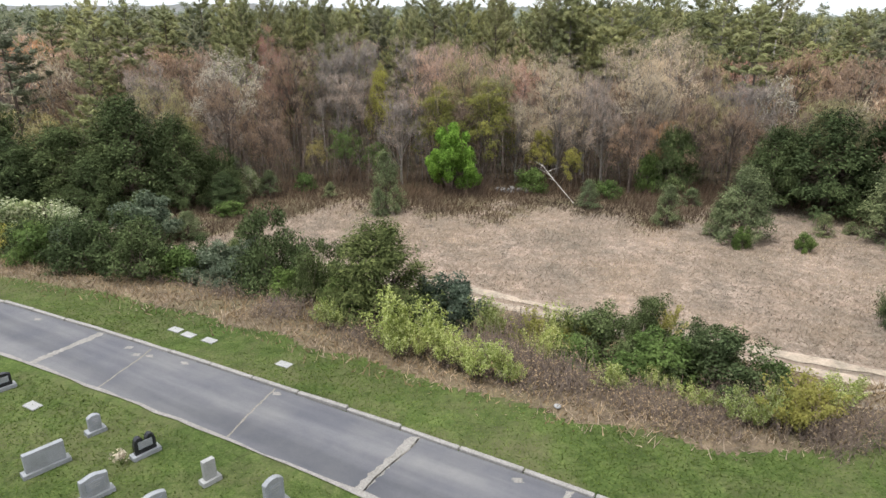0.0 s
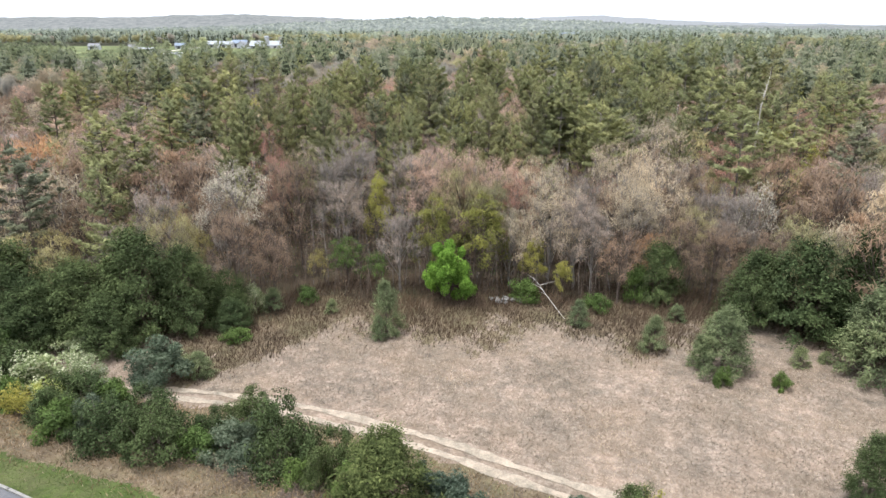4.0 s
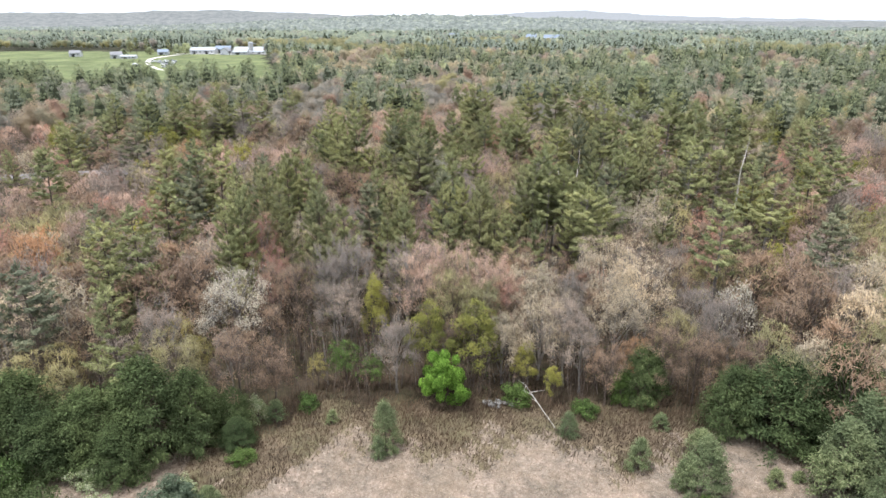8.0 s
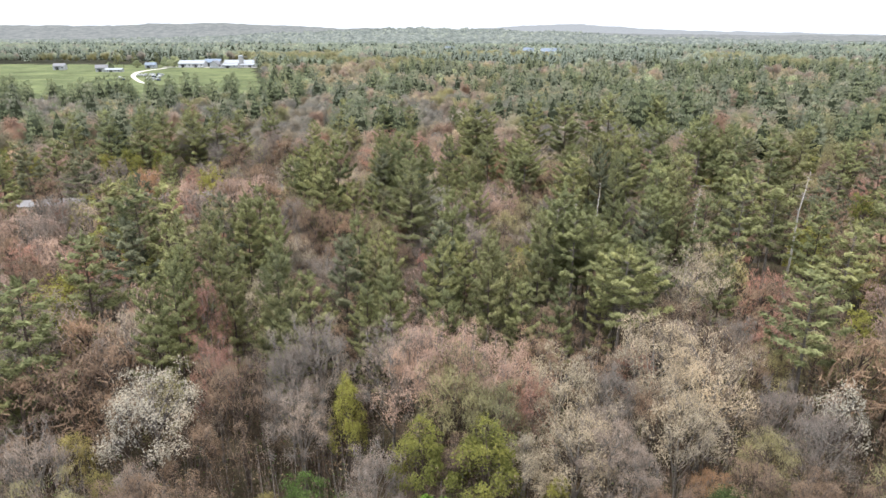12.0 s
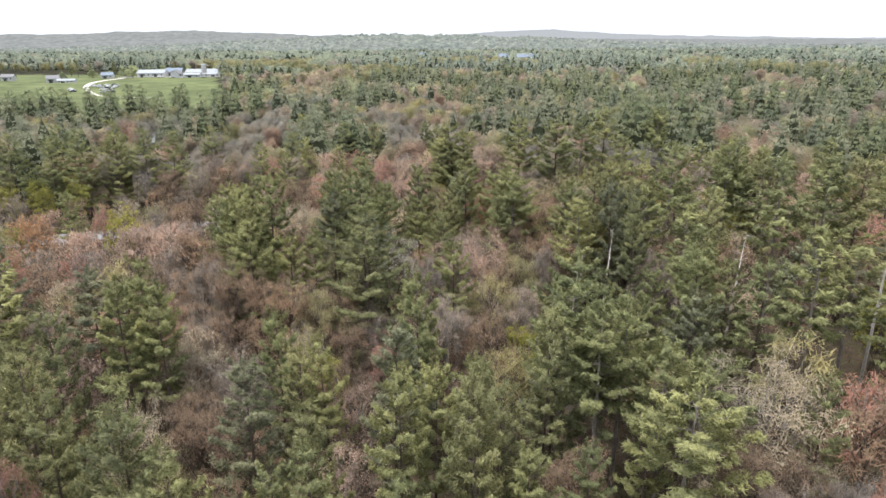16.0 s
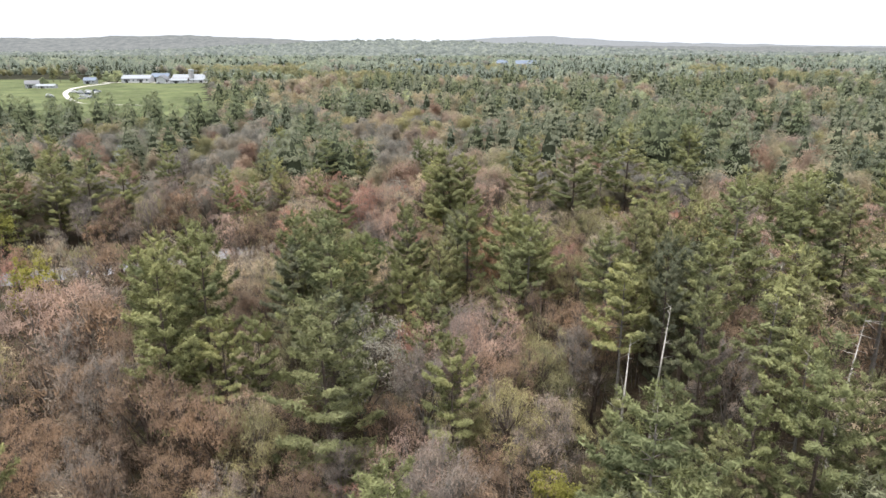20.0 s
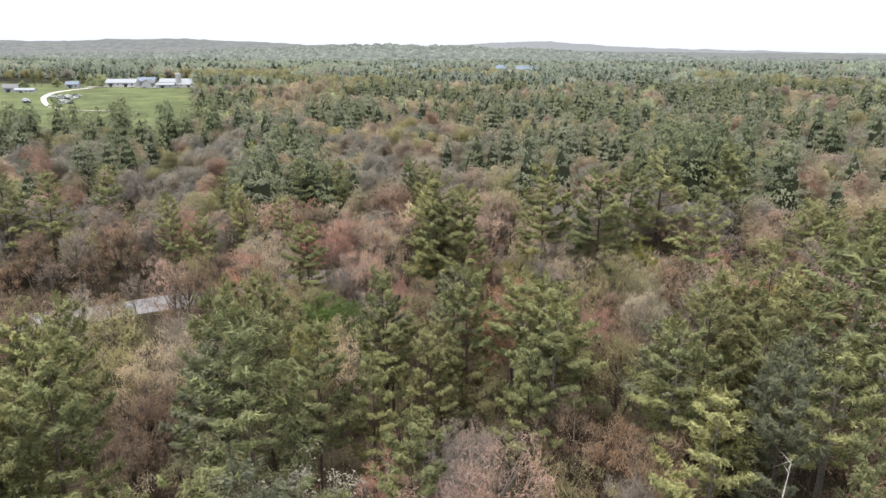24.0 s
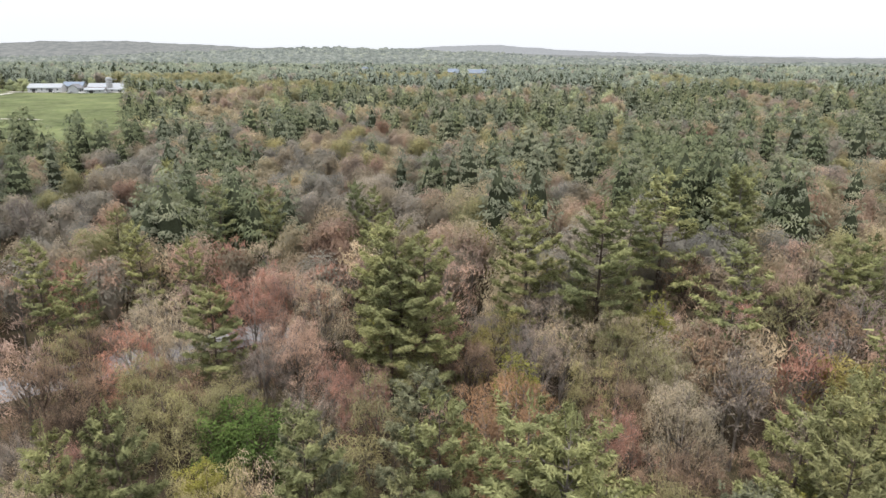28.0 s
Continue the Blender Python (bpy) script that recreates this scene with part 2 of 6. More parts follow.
class Heap:
    """Vertices and triangles, gathered up into one mesh."""

    def __init__(self):
        self.v, self.f, self.n = [], [], 0

    def add(self, v, f):
        v = np.asarray(v, float).reshape(-1, 3)
        self.v.append(v)
        self.f.append(np.asarray(f, int).reshape(-1, 3) + self.n)
        self.n += len(v)

    def arrays(self):
        return (np.concatenate(self.v), np.concatenate(self.f)) if self.v else (np.zeros((0, 3)), np.zeros((0, 3), int))

    def mesh(self, name, mat):
        v, f = self.arrays()
        return tri_mesh(name, v, f, mat)

    def limb(self, pts, radii, sides=5):
        """A bent tapered round limb through the points; it ends in a tip."""
        pts = np.asarray(pts, float)
        ring = []
        for i, p in enumerate(pts[:-1]):
            d = unit(pts[min(i + 1, len(pts) - 1)] - pts[max(i - 1, 0)])
            a = unit(np.cross(d, (0.31, 0.95, 0.1)))
            b = np.cross(d, a)
            ang = np.arange(sides) * 2 * np.pi / sides
            ring.append(p + radii[i] * (np.cos(ang)[:, None] * a + np.sin(ang)[:, None] * b))
        v = np.concatenate(ring + [pts[-1:]])
        f = []
        for i in range(len(pts) - 2):
            for k in range(sides):
                a0, a1 = i * sides + k, i * sides + (k + 1) % sides
                f += [(a0, a1, a1 + sides), (a0, a1 + sides, a0 + sides)]
        last, tip = (len(pts) - 2) * sides, len(v) - 1
        f += [(last + k, last + (k + 1) % sides, tip) for k in range(sides)]
        self.add(v, f)

    def twigs(self, a, b, r):
        """Many thin three-sided twigs, from the points a to the points b."""
        a, b = np.asarray(a, float), np.asarray(b, float)
        d = unit(b - a)
        s = unit(np.cross(d, rng.normal(size=d.shape)))
        w = np.cross(d, s)
        r = np.broadcast_to(np.asarray(r, float), len(a))[:, None]
        v = np.stack([a + r * s, a + r * (-0.5 * s + 0.87 * w), a + r * (-0.5 * s - 0.87 * w), b], 1)
        k = np.arange(len(a))[:, None, None] * 4
        self.add(v, k + np.array([(0, 1, 3), (1, 2, 3), (2, 0, 3)]))

    def leaves(self, at, size, lean=None, thin=0.5, spread=1.0, level=0.0, face=None, rough=0.3):
        """A small three-cornered leaf at each point, turned at random about the way lean; level lays its face up to the sky.
        face: the way in which the crown's surface looks there; the leaf lies along it."""
        at = np.asarray(at, float)
        d = rng.normal(size=at.shape) * spread
        if lean is not None:
            d = d + lean
        if face is None:
            d = unit(d)
            s = unit(np.cross(d, rng.normal(size=at.shape) + np.array([0, 0, 1]) * level))
        else:
            up = unit(unit(face) + rng.normal(size=at.shape) * rough)
            d = unit(d - up * (d * up).sum(1, keepdims=True))
            s = np.cross(up, d)
        size = np.broadcast_to(np.asarray(size, float), len(at))[:, None] * rng.uniform(0.65, 1.35, (len(at), 1))
        v = np.stack([at - 0.4 * size * d - thin * size * s, at - 0.4 * size * d + thin * size * s, at + 0.7 * size * d], 1)
        self.add(v, np.arange(len(at) * 3))


def tri_mesh(name, v, f, mat):
    me = bpy.data.meshes.new(name)
    me.vertices.add(len(v))
    me.vertices.foreach_set("co", np.asarray(v, np.float32).ravel())
    me.loops.add(len(f) * 3)
    me.loops.foreach_set("vertex_index", np.asarray(f, np.int32).ravel())
    me.polygons.add(len(f))
    me.polygons.foreach_set("loop_start", np.arange(0, len(f) * 3, 3, dtype=np.int32))
    me.update(calc_edges=True)
    me.materials.append(mat)
    return me


def part(name, data, material, parent, label=""):
    """One mesh object under a thing or under a part; data is a mesh, a heap or a bmesh."""
    if isinstance(data, Heap):
        data = data.mesh(name, material)
    elif isinstance(data, bmesh.types.BMesh):
        bm, data = data, bpy.data.meshes.new(name)
        bm.to_mesh(data)
        bm.free()
        data.materials.append(material)
    ob = new(name, data)
    ob.parent = parent
    return tagged(ob, label)


def box(bm, x0, x1, y0, y1, z0, z1, bevel=0.0):
    """An upright block with its edges rounded off, added to bm."""
    made = bmesh.ops.create_cube(bm, size=1)["verts"]
    for v in made:
        v.co = Vector((x0 + (v.co.x + 0.5) * (x1 - x0), y0 + (v.co.y + 0.5) * (y1 - y0), z0 + (v.co.z + 0.5) * (z1 - z0)))
    if bevel:
        edges = list({e for v in made for e in v.link_edges})
        bmesh.ops.bevel(bm, geom=edges, offset=bevel, segments=2, affect="EDGES", profile=0.5)
    return bm


# ---------------------------------------------------------------- trees
def pine(height, width, bare=0.35, tufts=9000, size=0.36, ragged=0.35, q=1.0, gap=1.0):
    """A white pine: trunk, whorls of long limbs, each a flat fan of side shoots clothed in needles. Gives wood and needles."""
    wood, green = Heap(), Heap()
    tufts, size = tufts * q, size / q**0.4
    lean = rng.normal(size=2) * 0.02 * height
    hs = np.linspace(0, 1, 7)
    axis = np.stack([lean[0] * hs**2, lean[1] * hs**2, hs * height], 1)
    r0 = 0.011 * height + 0.03
    wood.limb(axis, r0 * (1 - 0.93 * hs), 6)
    at = lambda h: np.array([lean[0] * h * h, lean[1] * h * h, h * height])
    limbs = []
    h = bare
    while h < 0.97:
        f = (h - bare) / (1 - bare)
        reach = width * 0.5 * (min(1.0, 0.62 + 1.5 * f) * (1 - f) ** 0.62 + 0.09) * rng.uniform(0.86, 1.12)
        n = 6 if f < 0.7 else 5
        for a in rng.uniform(0, 6.28) + np.arange(n) * 6.283 / n + rng.normal(size=n) * 0.28:
            if rng.random() < 0.1 * ragged / 0.35:
                continue
            ln = reach * rng.uniform(1 - ragged * 1.1, 1 + ragged * 0.75)
            up = 0.02 + 0.75 * f * f + rng.normal() * 0.07
            limbs.append((at(h + rng.normal() * 0.007), np.array([np.cos(a), np.sin(a), 0.0]), up, ln))
        h += rng.uniform(0.052, 0.078) * gap * (1.15 - 0.45 * f)
    total = sum(l[3] ** 1.35 for l in limbs)
    starts, ends = [], []
    flat = np.array([1.0, 1.0, 0.0])
    for p, d, up, ln in limbs:
        side = np.array([-d[1], d[0], 0.0])
        z = lambda s: ln * (up * s - 0.22 * s * (1 - s) + 0.16 * s**3)
        starts += [p, p + d * ln * 0.5 + (0, 0, z(0.5))]
        ends += [p + d * ln * 0.55 + (0, 0, z(0.55)), p + d * ln + (0, 0, z(1.0))]
        n = max(10, int(tufts * ln**1.35 / total))
        m = 5 + int(ln * 4.0)
        s0 = rng.uniform(0.24, 1.0, m) ** 0.8
        s0[0] = 1.0
        sgn = np.where(np.arange(m) % 2, 1.0, -1.0)
        long = (0.42 * ln * (1.06 - s0) + 0.16) * rng.uniform(0.6, 1.15, m)
        k = rng.integers(0, m, n)
        t = rng.uniform(0.05, 1.0, n)
        s = s0[k] + 0.55 * t * long[k] / ln
        off = sgn[k] * t * long[k] * 0.85
        c = p + d * (ln * s)[:, None] + side * off[:, None]
        c[:, 2] += z(np.minimum(s, 1.1)) + 0.12 * t + np.abs(rng.normal(size=n)) * 0.1 - 0.08 * np.abs(off)
        c += rng.normal(size=(n, 3)) * (0.07, 0.07, 0.03)
        grow = d * 0.7 + side * (sgn[k] * 0.5)[:, None] + np.array([0, 0, 0.65])
        green.leaves(c, size, grow * 1.5, 0.125, 0.55, 0.0, np.array([[0, 0, 0.85]]) + d * 0.55, 0.36)
    top = at(1.0) + rng.normal(size=(26, 3)) * (0.12, 0.12, 0.3)
    green.leaves(top, size, np.array([[0, 0, 1.6]]), 0.15, 0.5)
    wood.twigs(starts, ends, 0.012 + 0.0018 * height)
    nd = 18
    hh = rng.uniform(0.12, max(bare, 0.16), nd)
    s0 = np.stack([at(q) for q in hh])
    wood.twigs(s0, s0 + np.stack([np.cos(hh * 99), np.sin(hh * 99), rng.uniform(-0.3, 0.2, nd)], 1) * rng.uniform(0.6, 1.8, (nd, 1)), 0.02)
    return wood, green


def broadleaf(height, width, leaves=1500, size=0.17, bare=0.3, twig_share=1.0, shell=0.5, stems=1, fill=0.8, q=1.0, slivers=0.25):
    """A leafing tree: trunk, forking limbs that rise and fan out, fine rising twigs and small leaves or buds in rounded clumps."""
    wood, green = Heap(), Heap()
    leaves, size, twig_share = int(leaves * q), size / q**0.45, twig_share * q
    clumps = []
    for k in range(stems):
        a0 = rng.uniform(0, 6.28)
        foot = np.array([np.cos(a0), np.sin(a0), 0]) * (0.25 * (stems > 1))
        out = np.array([np.cos(a0), np.sin(a0), 0]) * width * (0.2 if stems > 1 else 0.03)
        crown0 = np.array([0, 0, bare * height])
        mid = foot + out * 0.5 + crown0 * 1.25
        top = foot + out + (0, 0, height * rng.uniform(0.86, 0.95))
        r0 = (0.012 * height + 0.02) / math.sqrt(stems)
        wood.limb([foot, (foot + mid) / 2 + rng.normal(size=3) * 0.08, mid, (mid + top) / 2 + rng.normal(size=3) * 0.15, top], [r0 * 1.25, r0, r0 * 0.8, r0 * 0.45, 0.02], 6)
        nl = max(5, 12 // stems + 1)
        for i in range(nl):
            f = rng.uniform(0, 0.7)
            b = mid + (top - mid) * f
            a = i * 2.4 + rng.normal() * 0.4
            reach = width * 0.5 * rng.uniform(0.5, 0.9) * (1 - 0.5 * f)
            tip = b + np.array([np.cos(a) * reach, np.sin(a) * reach, (1 - f) * height * (1 - bare) * rng.uniform(0.35, 0.8)])
            kink = b + (tip - b) * 0.5 + (0, 0, -0.06 * reach)
            wood.limb([b, kink, tip], [r0 * 0.45, r0 * 0.28, 0.012], 3)
            clumps += [tip, tip, kink + (tip - kink) * 0.5]
            for j in range(2):
                e = b + (tip - b) * rng.uniform(0.5, 0.95)
                clumps.append(e + rng.normal(size=3) * (0.12 * width, 0.12 * width, 0.06 * height))
        clumps.append(top)
    # the crown's outer clumps, on which the leaves sit
    n = 34
    u = unit(rng.normal(size=(n, 3)))
    u[:, 2] = np.abs(u[:, 2]) * 1.15 - 0.3
    cz = height * (bare + (1 - bare) * 0.42)
    hub = np.array([0, 0, cz])
    shellp = hub + u * np.array([width * 0.46, width * 0.46, (height - cz) * 0.86]) * rng.uniform(0.55 + shell * 0.4, 1.0, (n, 1))
    base = np.array(clumps)
    near = base[np.argmin(((shellp[:, None] - base[None]) ** 2).sum(-1), 1)]
    wood.twigs(near, shellp, 0.03)
    centres = np.concatenate([shellp, shellp, shellp, base])
    tw = int(260 * twig_share)
    if tw:
        c = centres[rng.integers(0, len(centres), tw)]
        d = unit(rng.normal(size=(tw, 3)) * 0.7 + (0, 0, 0.9) + unit(c - hub) * 0.7)
        wood.twigs(c - d * 0.5, c + d * rng.uniform(0.5, 1.2, (tw, 1)), 0.017)
    c = centres[rng.integers(0, len(centres), leaves)]
    out = unit((c - hub) / np.array([width, width, height - cz]))
    d = unit(rng.normal(size=c.shape) + out * 0.9 + np.array([0, 0, 0.6]))
    rad = 0.12 * width + 0.12 * fill
    p = c + d * rad * rng.uniform(0.3, 1.1, (leaves, 1)) ** 0.7
    p[:, 2] = np.clip(p[:, 2], 0.12 * height, None)
    k = int(leaves * slivers)
    face = d * 0.8 + out * 0.6 + np.array([0, 0, 0.35])
    green.leaves(p[:k], 0.42 / q**0.3, out[:k] * 1.2 + np.array([[0, 0, 1.3]]), 0.042 / q**0.5, 0.45, 0.0, face[:k], 0.5)
    green.leaves(p[k:], size, None, 0.45, 1.0, 0.0, face[k:])
    return wood, green


def bush(height, width, leaves=1500, size=0.16, lumps=16, lean=0.6, thin=0.4, low=0.06):
    """A shrub that is leafy to the ground, of separate clumps with an uneven outline."""
    wood, green = Heap(), Heap()
    u = unit(rng.normal(size=(lumps, 3)))
    u[:, 2] = np.abs(u[:, 2])
    c = u * np.array([width * 0.5, width * 0.5, height * 0.78]) * rng.uniform(0.3, 0.9, (lumps, 1)) ** 0.7
    c[:, 2] += height * 0.12
    c[: lumps // 6] = rng.normal(size=(lumps // 6, 3)) * (0.14 * width, 0.14 * width, 0.07 * height) + (0, 0, 0.74 * height)
    wood.twigs(np.tile([[0, 0, -0.05]], (lumps, 1)) + rng.normal(size=(lumps, 3)) * (0.12, 0.12, 0), c, 0.035)
    k = rng.integers(0, lumps, leaves)
    rad = (0.72 * width / lumps**0.5 + 0.05) * rng.uniform(0.65, 1.2, lumps)
    d = unit(rng.normal(size=(leaves, 3)) + (0, 0, 0.25))
    p = c[k] + d * rad[k, None] * np.array([1, 1, min(1.0, 1.5 * height / width)]) * rng.uniform(0.35, 1.1, (leaves, 1)) ** 0.7
    p[:, 2] = np.clip(p[:, 2], low * height * rng.uniform(0.3, 1.6, leaves), None)
    green.leaves(p, size, d * lean * 1.2 + np.array([[0, 0, lean]]), thin, 0.6, 0.8, d * 0.8 + unit(p - np.array([0, 0, 0.25 * height])) * 0.4 + np.array([0, 0, 0.25]), 0.4)
    tw = lumps * 3
    k = rng.integers(0, lumps, tw)
    wood.twigs(c[k], c[k] + unit(rng.normal(size=(tw, 3)) + (0, 0, 0.6)) * rad[k, None] * rng.uniform(0.8, 1.4, (tw, 1)), 0.012)
    return wood, green


def brush(height, width, stalks=260):
    """A tangle of bare dry stalks."""
    wood, green = Heap(), Heap()
    a = rng.normal(size=(stalks, 3)) * (0.26 * width, 0.26 * width, 0)
    d = unit(rng.normal(size=(stalks, 3)) * (0.5, 0.5, 0.2) + (0, 0, 1))
    b = a + d * height * rng.uniform(0.45, 1.05, (stalks, 1))
    wood.twigs(a, b, 0.016)
    green.leaves(b - d * 0.1 + rng.normal(size=b.shape) * 0.06, 0.07, None, 0.3, 1.0, 0.0, d)
    return wood, green


def shoots(height, radius, n, needles, size, blunt=0.5, clump=0.17, low=0.1):
    """A young conifer clothed to the ground: many rising shoots, each a plume of needles."""
    wood, green = Heap(), Heap()
    f, a = rng.uniform(0, 1, n) ** 0.85, rng.uniform(0, 6.28, n)
    rad = radius * np.clip(1 - f, 0, 1) ** blunt * rng.uniform(0.66, 1.08, n)
    tip = np.stack([rad * np.cos(a), rad * np.sin(a), (low + (1 - low) * f) * height * rng.uniform(0.93, 1.05, n)], 1)
    root = tip * (0.3, 0.3, 0.74)
    wood.limb([(0, 0, -0.1), (0.01 * height, 0, 0.35 * height), (0, 0.01 * height, 0.9 * height)], [0.028 * height, 0.02 * height, 0.006 * height], 6)
    wood.twigs(root, tip, 0.03)
    k = rng.integers(0, n, needles)
    s = rng.uniform(0.5, 1.06, needles)
    r = rng.normal(size=(needles, 3)) * clump
    d = unit(tip - root)
    out = r / clump * 0.25 + d[k] * 0.35 + np.array([0, 0, 0.16])
    p = root[k] + (tip - root)[k] * s[:, None] + r
    p[:, 2] = np.clip(p[:, 2], 0.02 * height, None)
    green.leaves(p, size, unit(out) * 1.5, 0.2, 0.4, 1.0, unit(out) * 0.5 + unit(tip[k]) * 0.6 + np.array([0, 0, 0.3]))
    return wood, green


def sprig(height, width, stems=20, leaves=1900, size=0.068):
    """A slender leafing shrub: thin stems that rise and fan out, each with small leaves along it."""
    wood, green = Heap(), Heap()
    a = rng.uniform(0, 6.28, stems)
    out = np.stack([np.cos(a), np.sin(a), 0 * a], 1) * (width * 0.5 * rng.uniform(0.1, 1.0, stems) ** 0.7)[:, None]
    foot = out * 0.22
    top = out + np.array([0, 0, 1.0]) * (height * rng.uniform(0.5, 1.0, stems) * (1.05 - 0.3 * np.linalg.norm(out, axis=1) / (0.5 * width)))[:, None]
    wood.twigs(foot - (0, 0, 0.05), top, 0.014)
    k = rng.integers(0, stems, leaves)
    s = rng.uniform(0.28, 1.03, leaves) ** 0.8
    r = rng.normal(size=(leaves, 3)) * (0.1, 0.1, 0.07) * (1.25 - 0.6 * s)[:, None]
    p = foot[k] + (top - foot)[k] * s[:, None] + out[k] * (s * s * 0.12)[:, None] + r
    green.leaves(p, size, unit(r) * 0.6 + np.array([0, 0, 0.9]), 0.42, 0.6, 0.0, unit(r) * 0.6 + np.array([0, -0.1, 0.7]), 0.5)
    return wood, green


class Kind:
    """A kind of tree or shrub in several shapes: the meshes that its copies share."""

    def __init__(self, name, make, shapes, bark, leaf, leaf_part="crown"):
        self.name, self.leaf_part, self.forms, self.plain = name, leaf_part, [], []
        for _ in range(shapes):
            w, g = make()
            self.forms.append((w.mesh("trunk", bark), g.mesh(leaf_part, leaf)))
        for _ in range(min(shapes, 3) if leaf_part == "crown" and name != "young_maple" and name != "young_pine" else 0):
            w, g = make(0.27)
            self.plain.append((w.mesh("trunk", bark), g.mesh(leaf_part, leaf)))

    def plant(self, x, y, height_scale=1.0, width_scale=None, label="", category="tree", group="", z=None):
        forms = self.plain if self.plain and (y > 166 or abs(x) > 28) else self.forms
        w, g = forms[rng.integers(len(forms))]
        ob = new(self.name)
        ws = height_scale if width_scale is None else width_scale
        ob.matrix_basis = Matrix.LocRotScale((x, y, land(x, y) - 0.03 if z is None else z), Euler((0, 0, rng.uniform(0, 6.28))), (ws, ws, height_scale))
        for nm, me in (("trunk" if category == "tree" else "stem", w), (self.leaf_part, g)):
            o = new(nm, me)
            o.parent = ob
            if self.leaf_part == "dead_leaves":
                tagged(o, kind="stuff")
        return tagged(ob, label, category, group)


# ---------------------------------------------------------------- the lie of the land
def smooth(a, b, t):
    s = np.clip((np.asarray(t, float) - a) / (b - a), 0, 1)
    return s * s * (3 - 2 * s)


def kerb_y(x):
    return 5.304 - 0.4828 * x - 0.00230 * np.minimum(x, 0) ** 2


def hedge_y(x):
    return np.interp(x, (-60, -30, -21.8, -15.3, -9.1, -4.9, 0.8, 4, 8, 10.3, 12.1, 15, 60), (25.5, 19.5, 16.9, 15.2, 12.8, 10.9, 8.3, 7, 5.7, 5.6, 6, 8.5, 6))


def track_y(x):
    return np.interp(x, (-60, -23.1, -18.3, -12.5, -7.6, -3.7, -1, 2.9, 7.9, 13.4, 19.6, 60), (26, 27.2, 27, 26.1, 24.7, 23.2, 22.3, 20.2, 17.9, 15.5, 13, -6))


def land(x, y):
    """Height of the ground: a raised lawn, a bank down to the meadow, then level and rising to the farm and hills."""
    x, y = np.asarray(x, float), np.asarray(y, float)
    top, foot = hedge_y(x) + 0.3, np.maximum(track_y(x) - 1.2, hedge_y(x) + 2.5)
    bank = 1.1 + 2.1 * (1 - smooth(0, 1, (y - top) / (foot - top)))
    near = 0.12 * np.sin(x * 0.11 + 1) * np.sin(y * 0.09) * smooth(18, 40, y)
    return near + bank * (1 - smooth(48, 78, y)) * (1 - smooth(60, 140, np.abs(x))) + 8.0 * smooth(330, 640, y) + 12.0 * smooth(1300, 3800, y)


def edge_y(x):
    return np.interp(x, (-70, -31.8, -20.2, -15.4, -11.6, -1.4, 4.3, 14.5, 24.1, 28.9, 38.6, 70), (29, 32.4, 35.8, 40.1, 43.5, 44, 44.5, 43.5, 42.1, 36.3, 28.6, 24))


def in_farm(x, y):
    return (y > 300) & (y < 640) & (x > -460) & (x < -80 - 0.345 * (y - 300))


def region(x, y):
    """Which ground covers each place: 0 lawn, 1 verge, 2 meadow, 3 leaf litter, 4 hay field, 5 far woodland."""
    wob = 0.7 * np.sin(x * 1.7 + 0.6 * y) + 0.5 * np.sin(y * 2.3 - x * 0.9)
    fray = 1.3 * np.sin(x * 0.43 + 1.7 * np.sin(y * 0.31)) + 0.9 * np.sin(x * 1.13 - y * 0.71 + 2) + 0.7 * np.sin(x * 2.9 + y * 2.3) + 1.6 * np.modf(np.abs(np.sin(x * 127.1 + y * 311.7)) * 437.5)[0]
    r = np.full(x.shape, 3)
    r[y < edge_y(x) + 0.6 * fray] = 2
    r[(y > edge_y(x) - 8.0 + 1.5 * fray) & (y < edge_y(x) + 0.6 * fray) & (np.abs(x) < 22)] = 1
    r[y < track_y(x) - 1.0 + 0.4 * wob] = 1
    r[y < hedge_y(x) + 0.22 * wob] = 0
    r[(x > 16) & (y < track_y(x) - 2 + wob) & (y > hedge_y(x) - 2 + wob)] = 2
    r[(y > 260)] = 5
    r[in_farm(x, y)] = 4
    return r


def steps(*runs):
    out = []
    for a, b, d in runs:
        out.append(np.arange(a, b, d))
    return np.concatenate(out)


gx = steps((-4900, -900, 400), (-900, -200, 50), (-200, -48, 6), (-48, -28, 0.7), (-28, 20, 0.26), (20, 48, 0.7), (48, 200, 6), (200, 900, 50), (900, 5000, 400))
gy = steps((-4900, -400, 500), (-400, -40, 40), (-40, -10, 3), (-10, 4, 0.7), (4, 26, 0.26), (26, 52, 0.7), (52, 200, 4), (200, 700, 12), (700, 1500, 60), (1500, 5000, 250))
X, Y = np.meshgrid(gx, gy)
nx, ny = len(gx), len(gy)
gv = np.stack([X.ravel(), Y.ravel(), land(X, Y).ravel()], 1)
k0 = (np.arange(ny - 1)[:, None] * nx + np.arange(nx - 1)[None]).ravel()
gf = np.stack([np.stack([k0, k0 + 1, k0 + nx + 1], 1), np.stack([k0, k0 + nx + 1, k0 + nx], 1)], 1).reshape(-1, 3)
ground_mesh = tri_mesh("ground", gv, gf, LAWN)
for m in (VERGE, MEADOW, LITTER, FIELD, FARWOOD):
    ground_mesh.materials.append(m)
mid = gv[gf].mean(1)
ground_mesh.polygons.foreach_set("material_index", region(mid[:, 0], mid[:, 1]).astype(np.int32))
ground_mesh.polygons.foreach_set("use_smooth", np.ones(len(gf), bool))
ground = tagged(new("ground", ground_mesh), "mown lawn, dry tan meadow and brown leaf litter", "ground", kind="structure")


